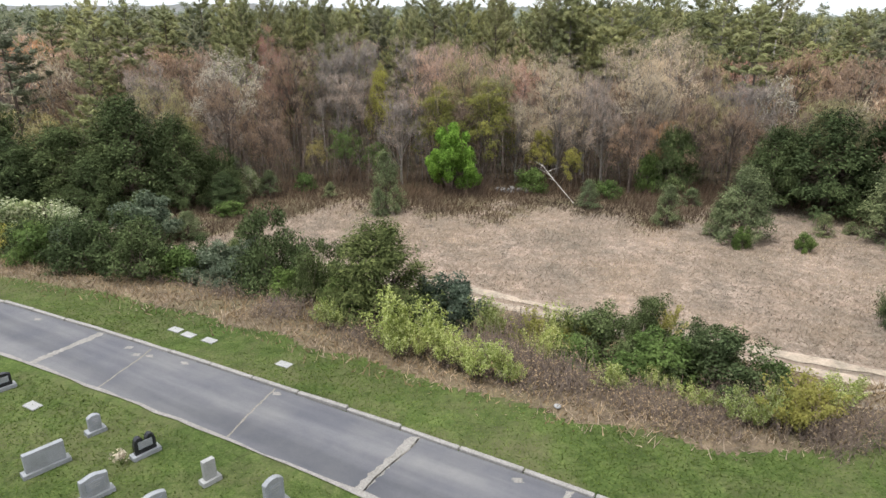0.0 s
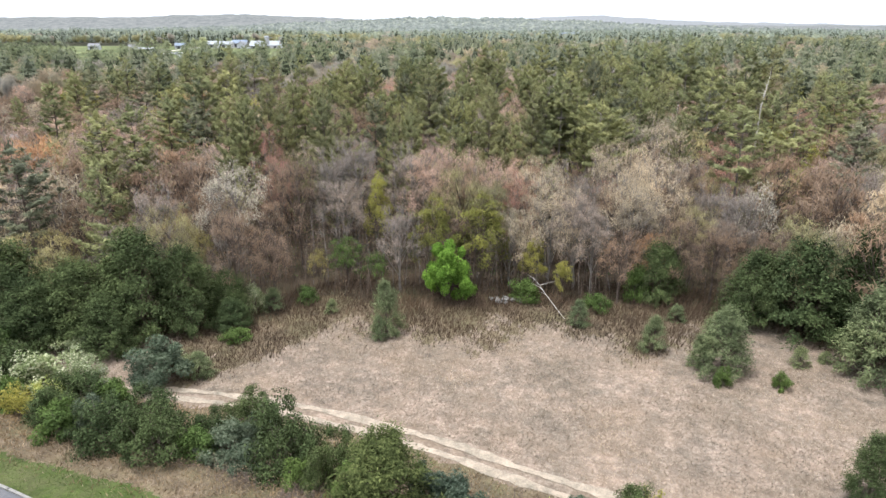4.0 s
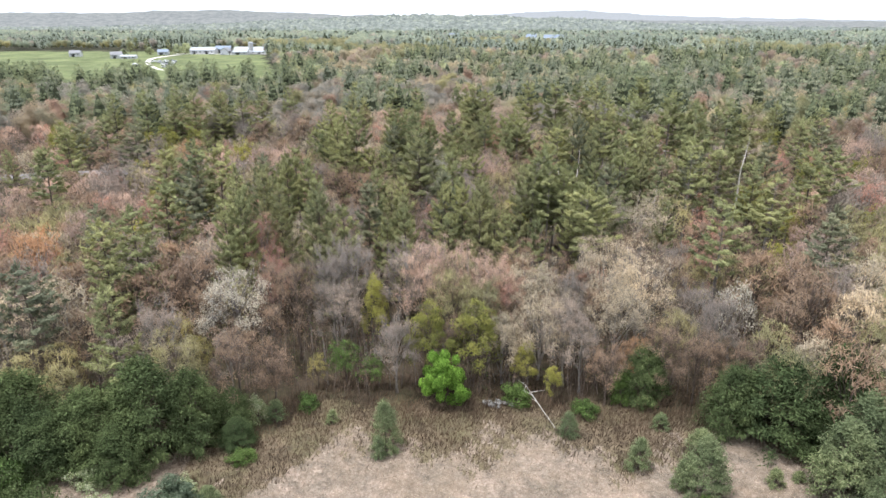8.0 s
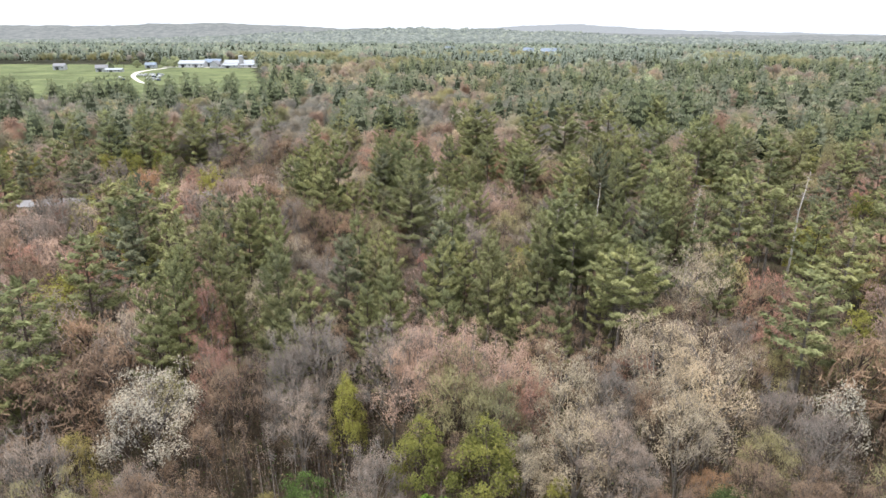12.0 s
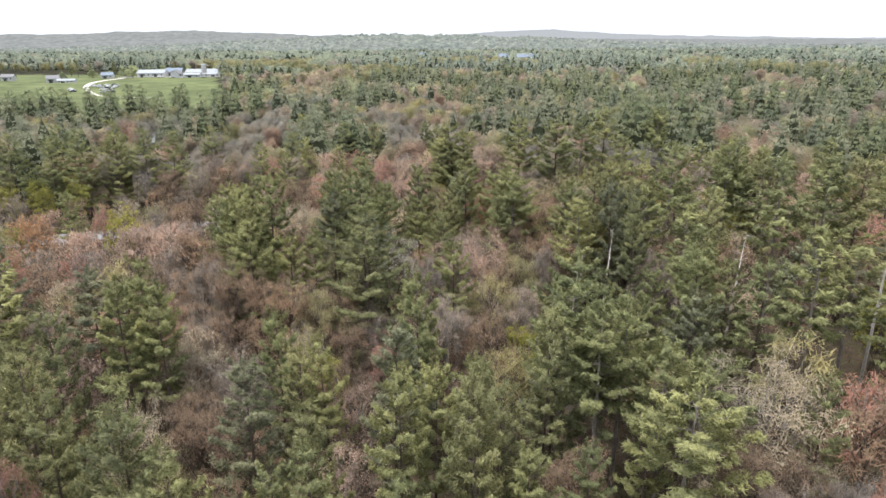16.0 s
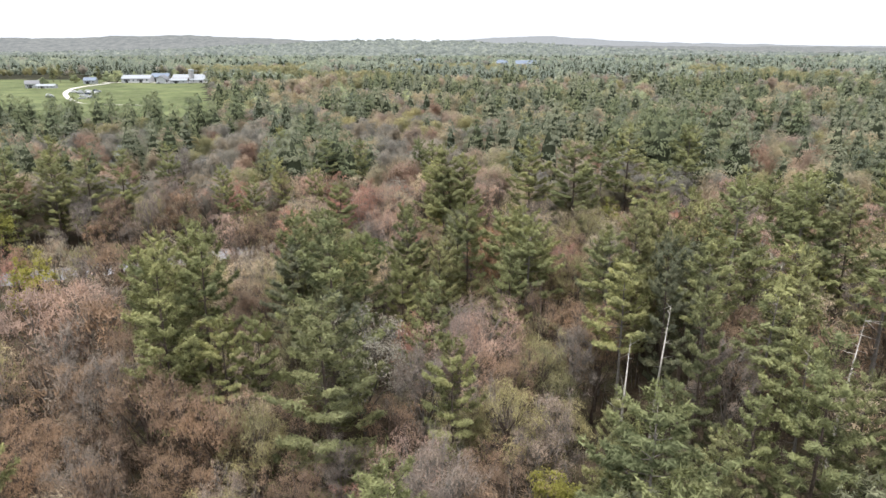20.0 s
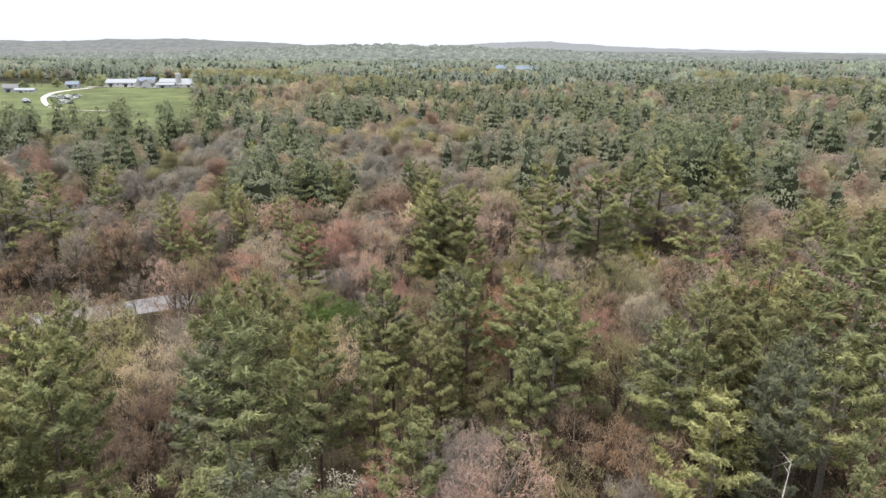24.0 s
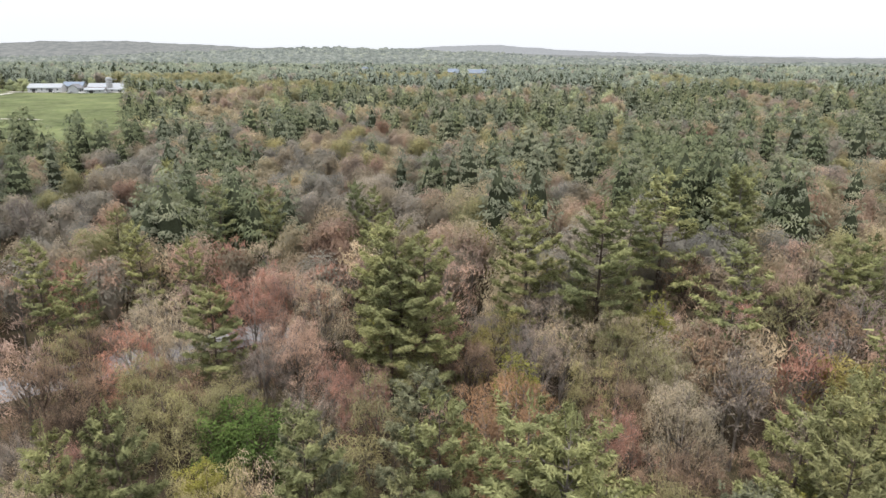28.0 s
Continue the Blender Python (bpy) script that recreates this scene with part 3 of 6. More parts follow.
# ---------------------------------------------------------------- kinds of trees
def tall_pine(q=1.0):
    return pine(15, 5.6, rng.uniform(0.3, 0.44), 12500, 0.31, q=q)


def full_pine(q=1.0):
    return pine(15, 6.3, rng.uniform(0.14, 0.24), 16000, 0.3, 0.3, q)


def young_pine():
    return shoots(4, 1.5, 110, 8000, 0.125, 0.5, 0.12, 0.05)


FOREST_PINE = Kind("white_pine", tall_pine, 6, BARK, PINE)
BLUE_PINE = Kind("white_pine", tall_pine, 4, BARK, PINE_BLUE)
SUNNY_PINE = Kind("white_pine", full_pine, 4, BARK, SPRUCE)
BIG_PINE = Kind("white_pine", full_pine, 3, BARK, PINE)
LOFTY_PINE = Kind("white_pine", lambda q=1.0: pine(15, 5.6, rng.uniform(0.48, 0.6), 9000, 0.31, 0.4, q), 5, BARK_PALE, PINE)
YOUNG_PINE = Kind("young_pine", young_pine, 3, BARK, MEADOW_PINE)
BARE_TREE = Kind("bare_tree", lambda q=1.0: broadleaf(12, 6.2, 3320, 0.084, 0.13, 3.6, slivers=0.9, q=q), 4, BARK_PALE, GREY)
BROWN_TREE = Kind("budding_tree", lambda q=1.0: broadleaf(12, 6.2, 4420, 0.112, 0.12, 2.6, slivers=0.9, q=q), 4, BARK, BROWN)
RED_TREE = Kind("red_maple", lambda q=1.0: broadleaf(12, 5.6, 4640, 0.112, 0.08, 1.2, q=q, slivers=0.86), 4, BARK_PALE, RED)
PINK_TREE = Kind("budding_maple", lambda q=1.0: broadleaf(12, 6.7, 4860, 0.112, 0.12, 1.2, slivers=0.86, q=q), 3, BARK_PALE, PINK)
TAN_TREE = Kind("budding_oak", lambda q=1.0: broadleaf(12, 6.7, 4860, 0.117, 0.07, 1.2, q=q, slivers=0.86), 4, BARK_PALE, TAN)
OLIVE_TREE = Kind("leafing_tree", lambda q=1.0: broadleaf(11, 5.6, 4420, 0.112, 0.11, 1.0, q=q, slivers=0.9), 3, BARK, OLIVE)
FRESH_TREE = Kind("leafing_tree", lambda q=1.0: broadleaf(11, 5, 7600, 0.135, 0.04, 0.8, q=q, slivers=0.2), 3, BARK, FRESH)
GREEN_TREE = Kind("leafing_tree", lambda q=1.0: broadleaf(9, 5.6, 5750, 0.128, 0.07, 0.6, slivers=0.1, q=q), 2, BARK, GREEN)
YELLOW_TREE = Kind("leafing_tree", lambda q=1.0: broadleaf(10, 5, 4640, 0.112, 0.10, 0.8, q=q, slivers=0.45), 2, BARK, YELLOW)
RUST_TREE = Kind("red_maple", lambda q=1.0: broadleaf(10, 5.6, 4860, 0.112, 0.12, 1.2, q=q, slivers=0.86), 2, BARK_PALE, RUST)
BLOSSOM_TREE = Kind("blossoming_tree", lambda q=1.0: broadleaf(12, 7.3, 5520, 0.112, 0.11, 1.8, 0.6, q=q, slivers=0.3), 3, BARK_GREY, WHITE)
LABELS = {
    FOREST_PINE: "tall white pine with level tiers of green needles",
    BLUE_PINE: "tall white pine with bluish-green needles",
    SUNNY_PINE: "full white pine with yellow-green needle tips",
    LOFTY_PINE: "lofty white pine with a long bare grey trunk",
    BIG_PINE: "full dark-green white pine clothed in needles",
    BARE_TREE: "leafless grey-barked tree with fine upright twigs",
    BROWN_TREE: "tree with brown buds on thin bare branches",
    RED_TREE: "maple covered in red spring buds",
    PINK_TREE: "tree in pinkish-brown spring bud",
    TAN_TREE: "oak in tan spring bud with open crown",
    OLIVE_TREE: "tree in olive-green first leaf",
    FRESH_TREE: "slender tree in fresh yellow-green leaf",
    GREEN_TREE: "low tree in soft green leaf",
    YELLOW_TREE: "tree with yellow spring leaves",
    RUST_TREE: "maple with rust-orange young leaves",
    BLOSSOM_TREE: "tree covered in cream-white blossom",
}
HEIGHT = {FOREST_PINE: 15, LOFTY_PINE: 15, BLUE_PINE: 15, SUNNY_PINE: 15, BIG_PINE: 15, BARE_TREE: 12, BROWN_TREE: 12, RED_TREE: 12, PINK_TREE: 12, TAN_TREE: 12, OLIVE_TREE: 11, FRESH_TREE: 11, GREEN_TREE: 9, YELLOW_TREE: 10, RUST_TREE: 10, BLOSSOM_TREE: 12}
taken = []


def tree(kind, x, y, height, width=1.0):
    """Plant a tree of that height in metres; width widens or narrows its crown. The close stand of tall pines is bare below."""
    if kind is FOREST_PINE and height > 15 and x > 9:
        kind = LOFTY_PINE
    if kind in (FOREST_PINE, BLUE_PINE, SUNNY_PINE, BIG_PINE) and 55 < y < 84 and abs(x) < 30:
        width *= 0.74
    elif kind in (FOREST_PINE, BLUE_PINE, SUNNY_PINE, BIG_PINE) and 84 <= y < 135 and abs(x) < 50:
        width *= 0.84
    s = height / HEIGHT[kind]
    taken.append((x, y, 0.2 * height))
    return kind.plant(x, y, s, s * width, LABELS[kind], "tree", "trees of the wood")


# NAMED TREES
for x, y, h, w in ((-35.6, 51.4, 15.4, 1), (-34.4, 55, 15.6, 1.2), (-25.4, 58, 15.7, 1), (28.7, 60.1, 15.3, 1.2), (-24.7, 60.3, 15.8, 1), (-1.5, 60.6, 13.4, 1), (-13.3, 61.2, 14.6, 1.2), (-6.3, 61.9, 14.6, 1), (5.1, 63.1, 13.5, 1), (-25.6, 63.9, 15.9, 1), (8.8, 64.9, 12.5, 1), (14.4, 65.8, 16.1, 1.2), (-2.1, 67.4, 16.1, 1), (13.5, 69, 13.8, 1), (-37.5, 69.1, 15.7, 1.2), (-0, 69.6, 15.6, 1), (25.6, 70.8, 13.9, 1), (15.3, 71.7, 15.7, 1), (18.4, 72, 15.1, 1), (2.4, 72.8, 14.6, 1), (11.1, 72.9, 17.4, 1), (-7.4, 73.2, 15.7, 1),):
    tree(FOREST_PINE, x, y, h, w)
for x, y, h, w in ((13.3, 75.3, 17.5, 1), (9.1, 76.1, 18.1, 1), (-11.3, 76.5, 16.4, 1), (-1.2, 77.6, 18.8, 1), (12.6, 78.1, 15.2, 1.2), (42.3, 78.7, 15.2, 1.2), (-21.7, 81, 17, 1), (-37.6, 81.2, 18.7, 1), (-34.9, 81.3, 18.7, 1), (-25.2, 81.8, 17.5, 1), (11.8, 83.6, 18.2, 1), (-24.5, 85.1, 17.5, 1), (-26.9, 86.7, 15.2, 1.2), (33.7, 87.1, 18.7, 1), (12, 87.5, 13.8, 1), (38.8, 89.7, 16.5, 1.2), (20.2, 90, 14.2, 1), (-66.1, 90.3, 15.9, 1.2), (58.7, 92.9, 15.9, 1.2), (26.3, 95, 15.4, 1), (1.9, 95.9, 15.4, 1), (28.1, 104.1, 16.4, 1.1),):
    tree(FOREST_PINE, x, y, h, w)
for x, y, h, w in ((-50.7, 98.1, 15.2, 1.2), (-20, 101.6, 16.5, 1.2), (-16, 102.4, 14.3, 1.1), (-13.5, 103.8, 14.3, 1), (-19.1, 104.4, 12.1, 1), (-22.4, 106.6, 18.7, 1), (16.9, 106.8, 17.1, 1), (0.5, 107.2, 16, 1), (-19.5, 108.6, 19.9, 1), (47.1, 109.7, 21.1, 1), (41.8, 109.8, 21.1, 1), (-74.5, 111.5, 16.5, 1.2), (26, 111.5, 17.6, 1), (-24.9, 112.1, 16, 1), (17.6, 115.3, 17.6, 1), (-28.8, 116.5, 15.4, 1), (8.3, 116.8, 16, 1), (-6.4, 117.4, 17.1, 1), (-13.2, 118.2, 18.7, 1), (-2.6, 118.2, 14, 1), (31.3, 118.8, 21.1, 1),):
    tree(FOREST_PINE, x, y, h, w)
for x, y, h, w in ((-27, 119.3, 16.7, 1.2), (10.3, 119.4, 16.5, 1.2), (-24.4, 119.7, 17.6, 1), (10.2, 123.2, 18.2, 1), (43.9, 123.7, 15.9, 1.2), (41.2, 124, 21.1, 1), (-2.3, 125.8, 17.6, 1), (-14.4, 126, 16.7, 1), (4.6, 126.5, 17.6, 1), (9.3, 126.7, 17.3, 1.1), (42.8, 126.9, 18.7, 1), (12.2, 127, 16.2, 1), (56.9, 127.2, 16.5, 1.2), (36.1, 128.4, 19.2, 1.1), (-12.2, 128.5, 16.7, 1), (-79.3, 133.3, 15.2, 1.2), (-16.9, 134, 9.7, 1), (2.2, 150.4, 17.5, 1.1), (34, 151, 18, 1.1), (-13.3, 152.1, 15.2, 1.2), (-28.9, 161.4, 14, 1), (52.8, 161.9, 15.1, 1),):
    tree(FOREST_PINE, x, y, h, w)
for x, y, h, w in ((30, 168, 19.5, 1.1), (-35.8, 168.3, 15.1, 1), (-20.4, 170.6, 14, 1), (-27.2, 174.5, 15.1, 1), (49.5, 179.5, 20, 1.1), (50, 181.5, 19, 1), (0.5, 187.6, 16.2, 1), (-14.6, 189.2, 16.2, 1), (-2, 191.8, 16.2, 1), (-37.8, 222.2, 15.1, 1),):
    tree(FOREST_PINE, x, y, h, w)
for x, y, h, w in ((-38.5, 43.2, 13.7, 1.2), (-41.1, 60.5, 14.6, 1.2), (41.7, 62.5, 14.7, 1.2), (-11.7, 69.7, 15.7, 1.2), (-2.8, 72.8, 16.4, 1.2), (-37, 76.9, 15.2, 1.2), (9.1, 78.2, 15.9, 1.2), (19.8, 79, 16.5, 1.2), (-30.2, 87.2, 15.9, 1.2), (-43.4, 94.1, 16.5, 1.2), (37.1, 95.7, 15.2, 1.2), (51.4, 101.3, 15.9, 1.2), (-7.3, 101.9, 16.5, 1.2), (20.9, 107.8, 19.2, 0.8), (67, 114.2, 16.5, 1.2), (-13.4, 116.2, 15.9, 1.2), (26.5, 116.9, 15.9, 1.2), (-65.2, 118, 16.5, 1.2), (19, 120.9, 15.2, 1.2), (-79.1, 125, 15.9, 1.2), (-2.3, 128.3, 15.7, 1), (3.5, 134.8, 15.2, 1.2),):
    tree(BLUE_PINE, x, y, h, w)
for x, y, h, w in ((58.1, 144, 15.2, 1.2),):
    tree(BLUE_PINE, x, y, h, w)
for x, y, h, w in ((-14.1, 58.6, 14.5, 1), (-16.4, 62.2, 16.5, 1), (2.2, 63.7, 17.5, 0.9), (-7.2, 64.2, 15.4, 1), (-21.7, 65.5, 16, 1), (2.5, 66.1, 17.2, 1), (-24.7, 68.4, 17.3, 1), (4, 69.5, 14.5, 1), (7.6, 72.9, 17.4, 1), (-9.4, 73.5, 15.1, 1), (-29.5, 73.7, 16.9, 1), (-26.5, 74.8, 17.5, 1), (17.3, 88.3, 13.2, 1), (27.8, 91.1, 15.4, 1), (12.8, 92, 12.8, 1), (-7, 97, 18.2, 1.35), (22.1, 102.1, 17.6, 0.8), (32.6, 108.1, 17.6, 0.95), (51.2, 109.7, 21.1, 1), (-22.8, 110.6, 16.5, 1),):
    tree(SUNNY_PINE, x, y, h, w)
for x, y, h, w in ((-9.5, 116.7, 18.2, 1), (21.7, 119.9, 18.7, 1), (26.5, 120.9, 16.2, 1), (1.2, 121.7, 14.6, 1), (46, 122.7, 19.8, 1), (35.7, 123.3, 16.2, 1), (2.3, 123.6, 15.1, 1), (25, 124.2, 17.8, 1), (29.8, 124.2, 17.8, 1), (27.1, 125.3, 18.4, 1), (-32, 180.5, 15.1, 1),):
    tree(SUNNY_PINE, x, y, h, w)
for x, y, h, w in ((-29.7, 40.1, 13.2, 0.9), (-8.8, 62.8, 13.5, 1), (-16.9, 64.1, 17.1, 1), (-28.5, 69.6, 16.3, 1.2), (-1.6, 81, 15.9, 1.2), (42.3, 85.2, 15.9, 1.2), (29.8, 88.5, 15.9, 1.2), (23.9, 89, 18.7, 1), (53, 90, 16.5, 1.2), (16.5, 93.5, 13.2, 1), (-7.9, 106.8, 21.1, 1.25), (35.5, 113.6, 16.5, 1.2), (-26.4, 113.9, 15.2, 1.2), (24.1, 126.6, 16.5, 1.2), (30.8, 129.2, 18.7, 1), (73.5, 136, 15.2, 1.2), (5.4, 150.6, 19.2, 1.1), (3.6, 152, 20.6, 1.25), (86.4, 153.8, 15.2, 1.2), (23.1, 157.3, 20.9, 1.25), (16.5, 160, 20.6, 1.1), (1.4, 169.1, 15.9, 1.2),):
    tree(BIG_PINE, x, y, h, w)
for x, y, h, w in ((35.7, 171.5, 21.2, 1.25), (-21, 189.6, 16.2, 1.2),):
    tree(BIG_PINE, x, y, h, w)
for x, y, h, w in ((-31.6, 43.5, 7.4, 1), (-21.7, 45, 7.4, 1), (-6, 45.7, 8.5, 1), (11.5, 46.3, 8.5, 1), (10.1, 47.5, 10, 1), (39, 53.5, 10.7, 1), (24.1, 53.8, 9.1, 1), (-13.6, 54.6, 12.2, 1), (-5.7, 55.9, 12.9, 1), (-11.7, 56.1, 13.4, 1), (25.2, 65.5, 10.1, 1), (-16, 81.6, 11.6, 1), (0.9, 88, 13.7, 1), (-12.6, 91, 9.5, 1), (-5.9, 94.1, 9.5, 1), (7.9, 94.9, 10.5, 1), (-24.8, 101.1, 13.1, 1), (-0.5, 102.9, 12.6, 1), (-29.1, 103.6, 10.5, 1), (-41.1, 107.6, 12.6, 1), (-33.5, 110.5, 11.6, 1), (4.1, 114.5, 11.6, 1),):
    tree(BARE_TREE, x, y, h, w)
for x, y, h, w in ((25.2, 103.4, 12.5, 1), (9.2, 97.5, 11, 1), (13.2, 108.3, 12, 0.9), (-4.4, 142.4, 10.5, 1), (31.1, 143.4, 11.6, 1), (41.7, 147.5, 12.6, 1), (15.1, 149.3, 12.1, 1), (-9.3, 151.4, 11, 1), (50.7, 155.8, 12.6, 1), (17.7, 158.2, 12.6, 1), (-57.6, 208.9, 12.6, 1),):
    tree(BARE_TREE, x, y, h, w)
for x, y, h, w in ((-16.9, 42.9, 7.4, 1), (13.5, 44.1, 7.4, 1), (21.6, 44.3, 7.9, 1), (26.1, 44.3, 7.4, 1), (-34.8, 45.2, 9.5, 1), (18.8, 45.3, 8.5, 1), (23.9, 46.1, 6.4, 1), (34.8, 47, 8.5, 1), (-0.8, 48.1, 7.4, 1), (31.9, 50, 9.5, 1), (-33.3, 51.2, 10.6, 1), (-16.8, 51.9, 12.1, 1), (35.5, 52.4, 11.7, 1), (-30.6, 52.9, 10.7, 1), (-28.3, 55.5, 11.8, 1), (23.6, 67.5, 10.2, 1), (20.9, 68.6, 11.4, 1), (-13.3, 73.2, 10.9, 1), (-16.9, 74.1, 11, 1), (-20.4, 88.8, 12.1, 1), (-8.3, 91.1, 9.5, 1), (-26, 92.3, 10.5, 1),):
    tree(BROWN_TREE, x, y, h, w)
for x, y, h, w in ((-16.8, 92.9, 10, 1), (3.7, 93.4, 9.5, 1), (-15, 95.3, 12.6, 1), (-24.1, 96.4, 10.5, 1), (-27.7, 96.4, 10.5, 1), (-18, 97.3, 12.6, 1), (-2.6, 97.6, 10.5, 1), (-21.2, 98.9, 13.1, 1), (-26.9, 103.2, 11.6, 1), (-32, 103.5, 11.6, 1), (35.6, 107.1, 12.6, 1), (-26.7, 109.2, 12.1, 1), (15.7, 110, 12.6, 1), (30.1, 112.9, 11.6, 1), (-31.3, 113.6, 12.6, 1), (15.3, 115, 12.1, 1), (-19.1, 115.8, 10.5, 1), (11.4, 116, 12.6, 1), (-40, 118.5, 12.6, 1), (-17.6, 119.7, 10.5, 1), (-19.8, 120.3, 11, 1), (15.8, 129.3, 12.6, 1),):
    tree(BROWN_TREE, x, y, h, w)
for x, y, h, w in ((28.6, 109.3, 12.4, 1), (7.1, 103.4, 11.5, 1), (20.2, 142.2, 11.6, 1), (-23.1, 146.9, 11, 1), (-26.5, 148, 11.6, 1), (30.1, 148.3, 12.6, 1), (-16.1, 148.5, 11, 1), (9.1, 149.7, 11.6, 1), (-25.5, 155.1, 11.6, 1), (38.2, 168.9, 12.6, 1), (-7.3, 183.2, 12.6, 1),):
    tree(BROWN_TREE, x, y, h, w)
for x, y, h, w in ((4.9, 54, 10.7, 1), (-19.8, 54.8, 12.8, 0.7), (-23.5, 63.1, 14.8, 0.7), (-20.3, 138.3, 9.5, 1), (37.3, 144.1, 12.6, 1), (0.1, 144.4, 11.6, 1), (-2.7, 148.3, 10.5, 1), (-20.8, 152.2, 12.6, 1), (-11.7, 160.7, 13.7, 1), (-10.1, 164.8, 14.2, 1),):
    tree(RED_TREE, x, y, h, w)
for x, y, h, w in ((-3.9, 55, 12.8, 1), (3.2, 55.6, 11.8, 1), (-1.9, 58.4, 13.5, 1), (0.8, 58.8, 12.4, 1), (-6.4, 69.1, 10.8, 1), (-5.9, 75.1, 11.6, 1), (-1.1, 93.2, 10.5, 1), (2.7, 104.9, 14.2, 1), (5.3, 108.6, 14.7, 1), (-46.3, 114.4, 13.1, 1), (-38.8, 115.4, 13.7, 1), (-34.4, 115.4, 13.7, 1), (-30.1, 151.7, 11.6, 1), (-6.3, 152.2, 12.1, 1), (-7.7, 164.2, 13.7, 1), (9.1, 169.2, 13.1, 1), (55.3, 175.6, 12.6, 1), (13, 179.4, 13.1, 1),):
    tree(PINK_TREE, x, y, h, w)
for x, y, h, w in ((4.1, 47.9, 8.5, 1), (7.8, 48.7, 10.6, 1), (15.5, 50.2, 11.6, 1), (41.5, 53.2, 9.6, 1), (7.5, 54.3, 12.2, 1), (18.8, 54.8, 13.1, 1.1), (15.6, 58.4, 13.6, 1.15), (22.5, 72.5, 15.4, 1.25), (30.5, 121.2, 13.7, 1), (-21.5, 125.8, 12.6, 1), (-20.1, 130.2, 12.6, 1), (-5.5, 130.6, 12.1, 1), (23.6, 138, 12.6, 1), (24.2, 140.9, 11.6, 1), (32.6, 147.5, 12.6, 1), (35.1, 148, 12.6, 1), (27.1, 149.7, 12.1, 1), (31.7, 152.1, 12.6, 1), (18.7, 153.1, 12.1, 1), (24.1, 154.6, 12.6, 1), (-17.2, 154.6, 12.6, 1), (-21.5, 161.4, 12.6, 1),):
    tree(TAN_TREE, x, y, h, w)
for x, y, h, w in ((-5.1, 162, 13.1, 1), (57.2, 172.6, 12.6, 1), (-0.9, 176.5, 12.6, 1),):
    tree(TAN_TREE, x, y, h, w)
for x, y, h, w in ((-34.9, 39.9, 6.4, 1), (-38.3, 40, 7.4, 1), (-36.1, 42.2, 7.4, 1), (38.3, 45.9, 8.5, 1), (29.1, 46.8, 8.5, 1), (21, 48.5, 8.5, 1), (33.7, 60.5, 9.9, 1), (25.8, 61.1, 9.9, 1), (31.6, 63.3, 10, 1), (5.9, 81.8, 11.6, 1), (30.7, 82.4, 12.6, 1), (-12.1, 95.3, 11.6, 1), (5.9, 96.5, 12.6, 1), (2.8, 97.7, 10.5, 1), (10.6, 99.3, 9.5, 1), (-22.8, 103.2, 11.6, 1), (-55.8, 112.1, 13.7, 1), (16.5, 112.1, 10.5, 1), (-15.5, 121.7, 12.6, 1), (22.2, 122.7, 11.6, 1), (-9.2, 122.9, 11.6, 1), (6, 124.9, 10.5, 1),):
    tree(OLIVE_TREE, x, y, h, w)
for x, y, h, w in ((17.6, 126.8, 12.6, 1), (-25, 127.2, 11, 1), (-8.7, 130.6, 12.1, 1), (14.4, 131.9, 11.6, 1), (-21.2, 136.4, 9.5, 1), (-12.4, 141.9, 11.6, 1), (-15.2, 143.1, 11.6, 1), (19.1, 144.3, 11.6, 1), (24.8, 145.4, 12.6, 1), (-18.3, 148.5, 11.6, 1), (24.1, 151.5, 12.6, 1), (-27.4, 154, 11.6, 1), (24.8, 158.5, 13.7, 1.2), (46.5, 159.8, 12.6, 1), (23.5, 159.9, 13.1, 1),):
    tree(OLIVE_TREE, x, y, h, w)
for x, y, h, w in ((8.7, 44.6, 4.2, 1), (6.2, 46.7, 5.8, 1), (1.3, 47, 9.5, 1.2), (-3.2, 47.9, 9, 1.05), (-8.7, 51.8, 11.2, 0.6), (29.1, 130.3, 10.5, 1), (-10.5, 134.9, 9.5, 1), (28.5, 155.8, 12.6, 1), (15.3, 184.3, 12.6, 0.7),):
    tree(FRESH_TREE, x, y, h, w)
for x, y, h, w in ((-8.3, 45.9, 4.2, 1), (-11.1, 47, 5.3, 1.1), (-7.8, 139.4, 10.5, 1), (-9.4, 141.1, 11, 1),):
    tree(GREEN_TREE, x, y, h, w)
for x, y, h, w in ((-24.5, 45.7, 6.4, 0.8), (-13.7, 46.1, 4.2, 1), (-28, 48.6, 7.4, 0.8), (40.3, 140.6, 11.6, 1), (39.5, 142.8, 11.6, 1), (12.3, 153.4, 11.6, 1),):
    tree(YELLOW_TREE, x, y, h, w)
for x, y, h, w in ((16.9, 47, 6.4, 1), (-48.1, 59.5, 13, 1), (-54.9, 118.7, 13.7, 1), (9.3, 133.8, 13.7, 1), (7.3, 136.2, 13.1, 1.1), (10.8, 138.5, 13.7, 1),):
    tree(RUST_TREE, x, y, h, w)
for x, y, h, w in ((-22.4, 49.8, 11.9, 1.1), (28.1, 52.8, 9.9, 0.8), (-5.5, 104.7, 15.2, 1), (37.6, 124.7, 14.7, 0.8),):
    tree(BLOSSOM_TREE, x, y, h, w)

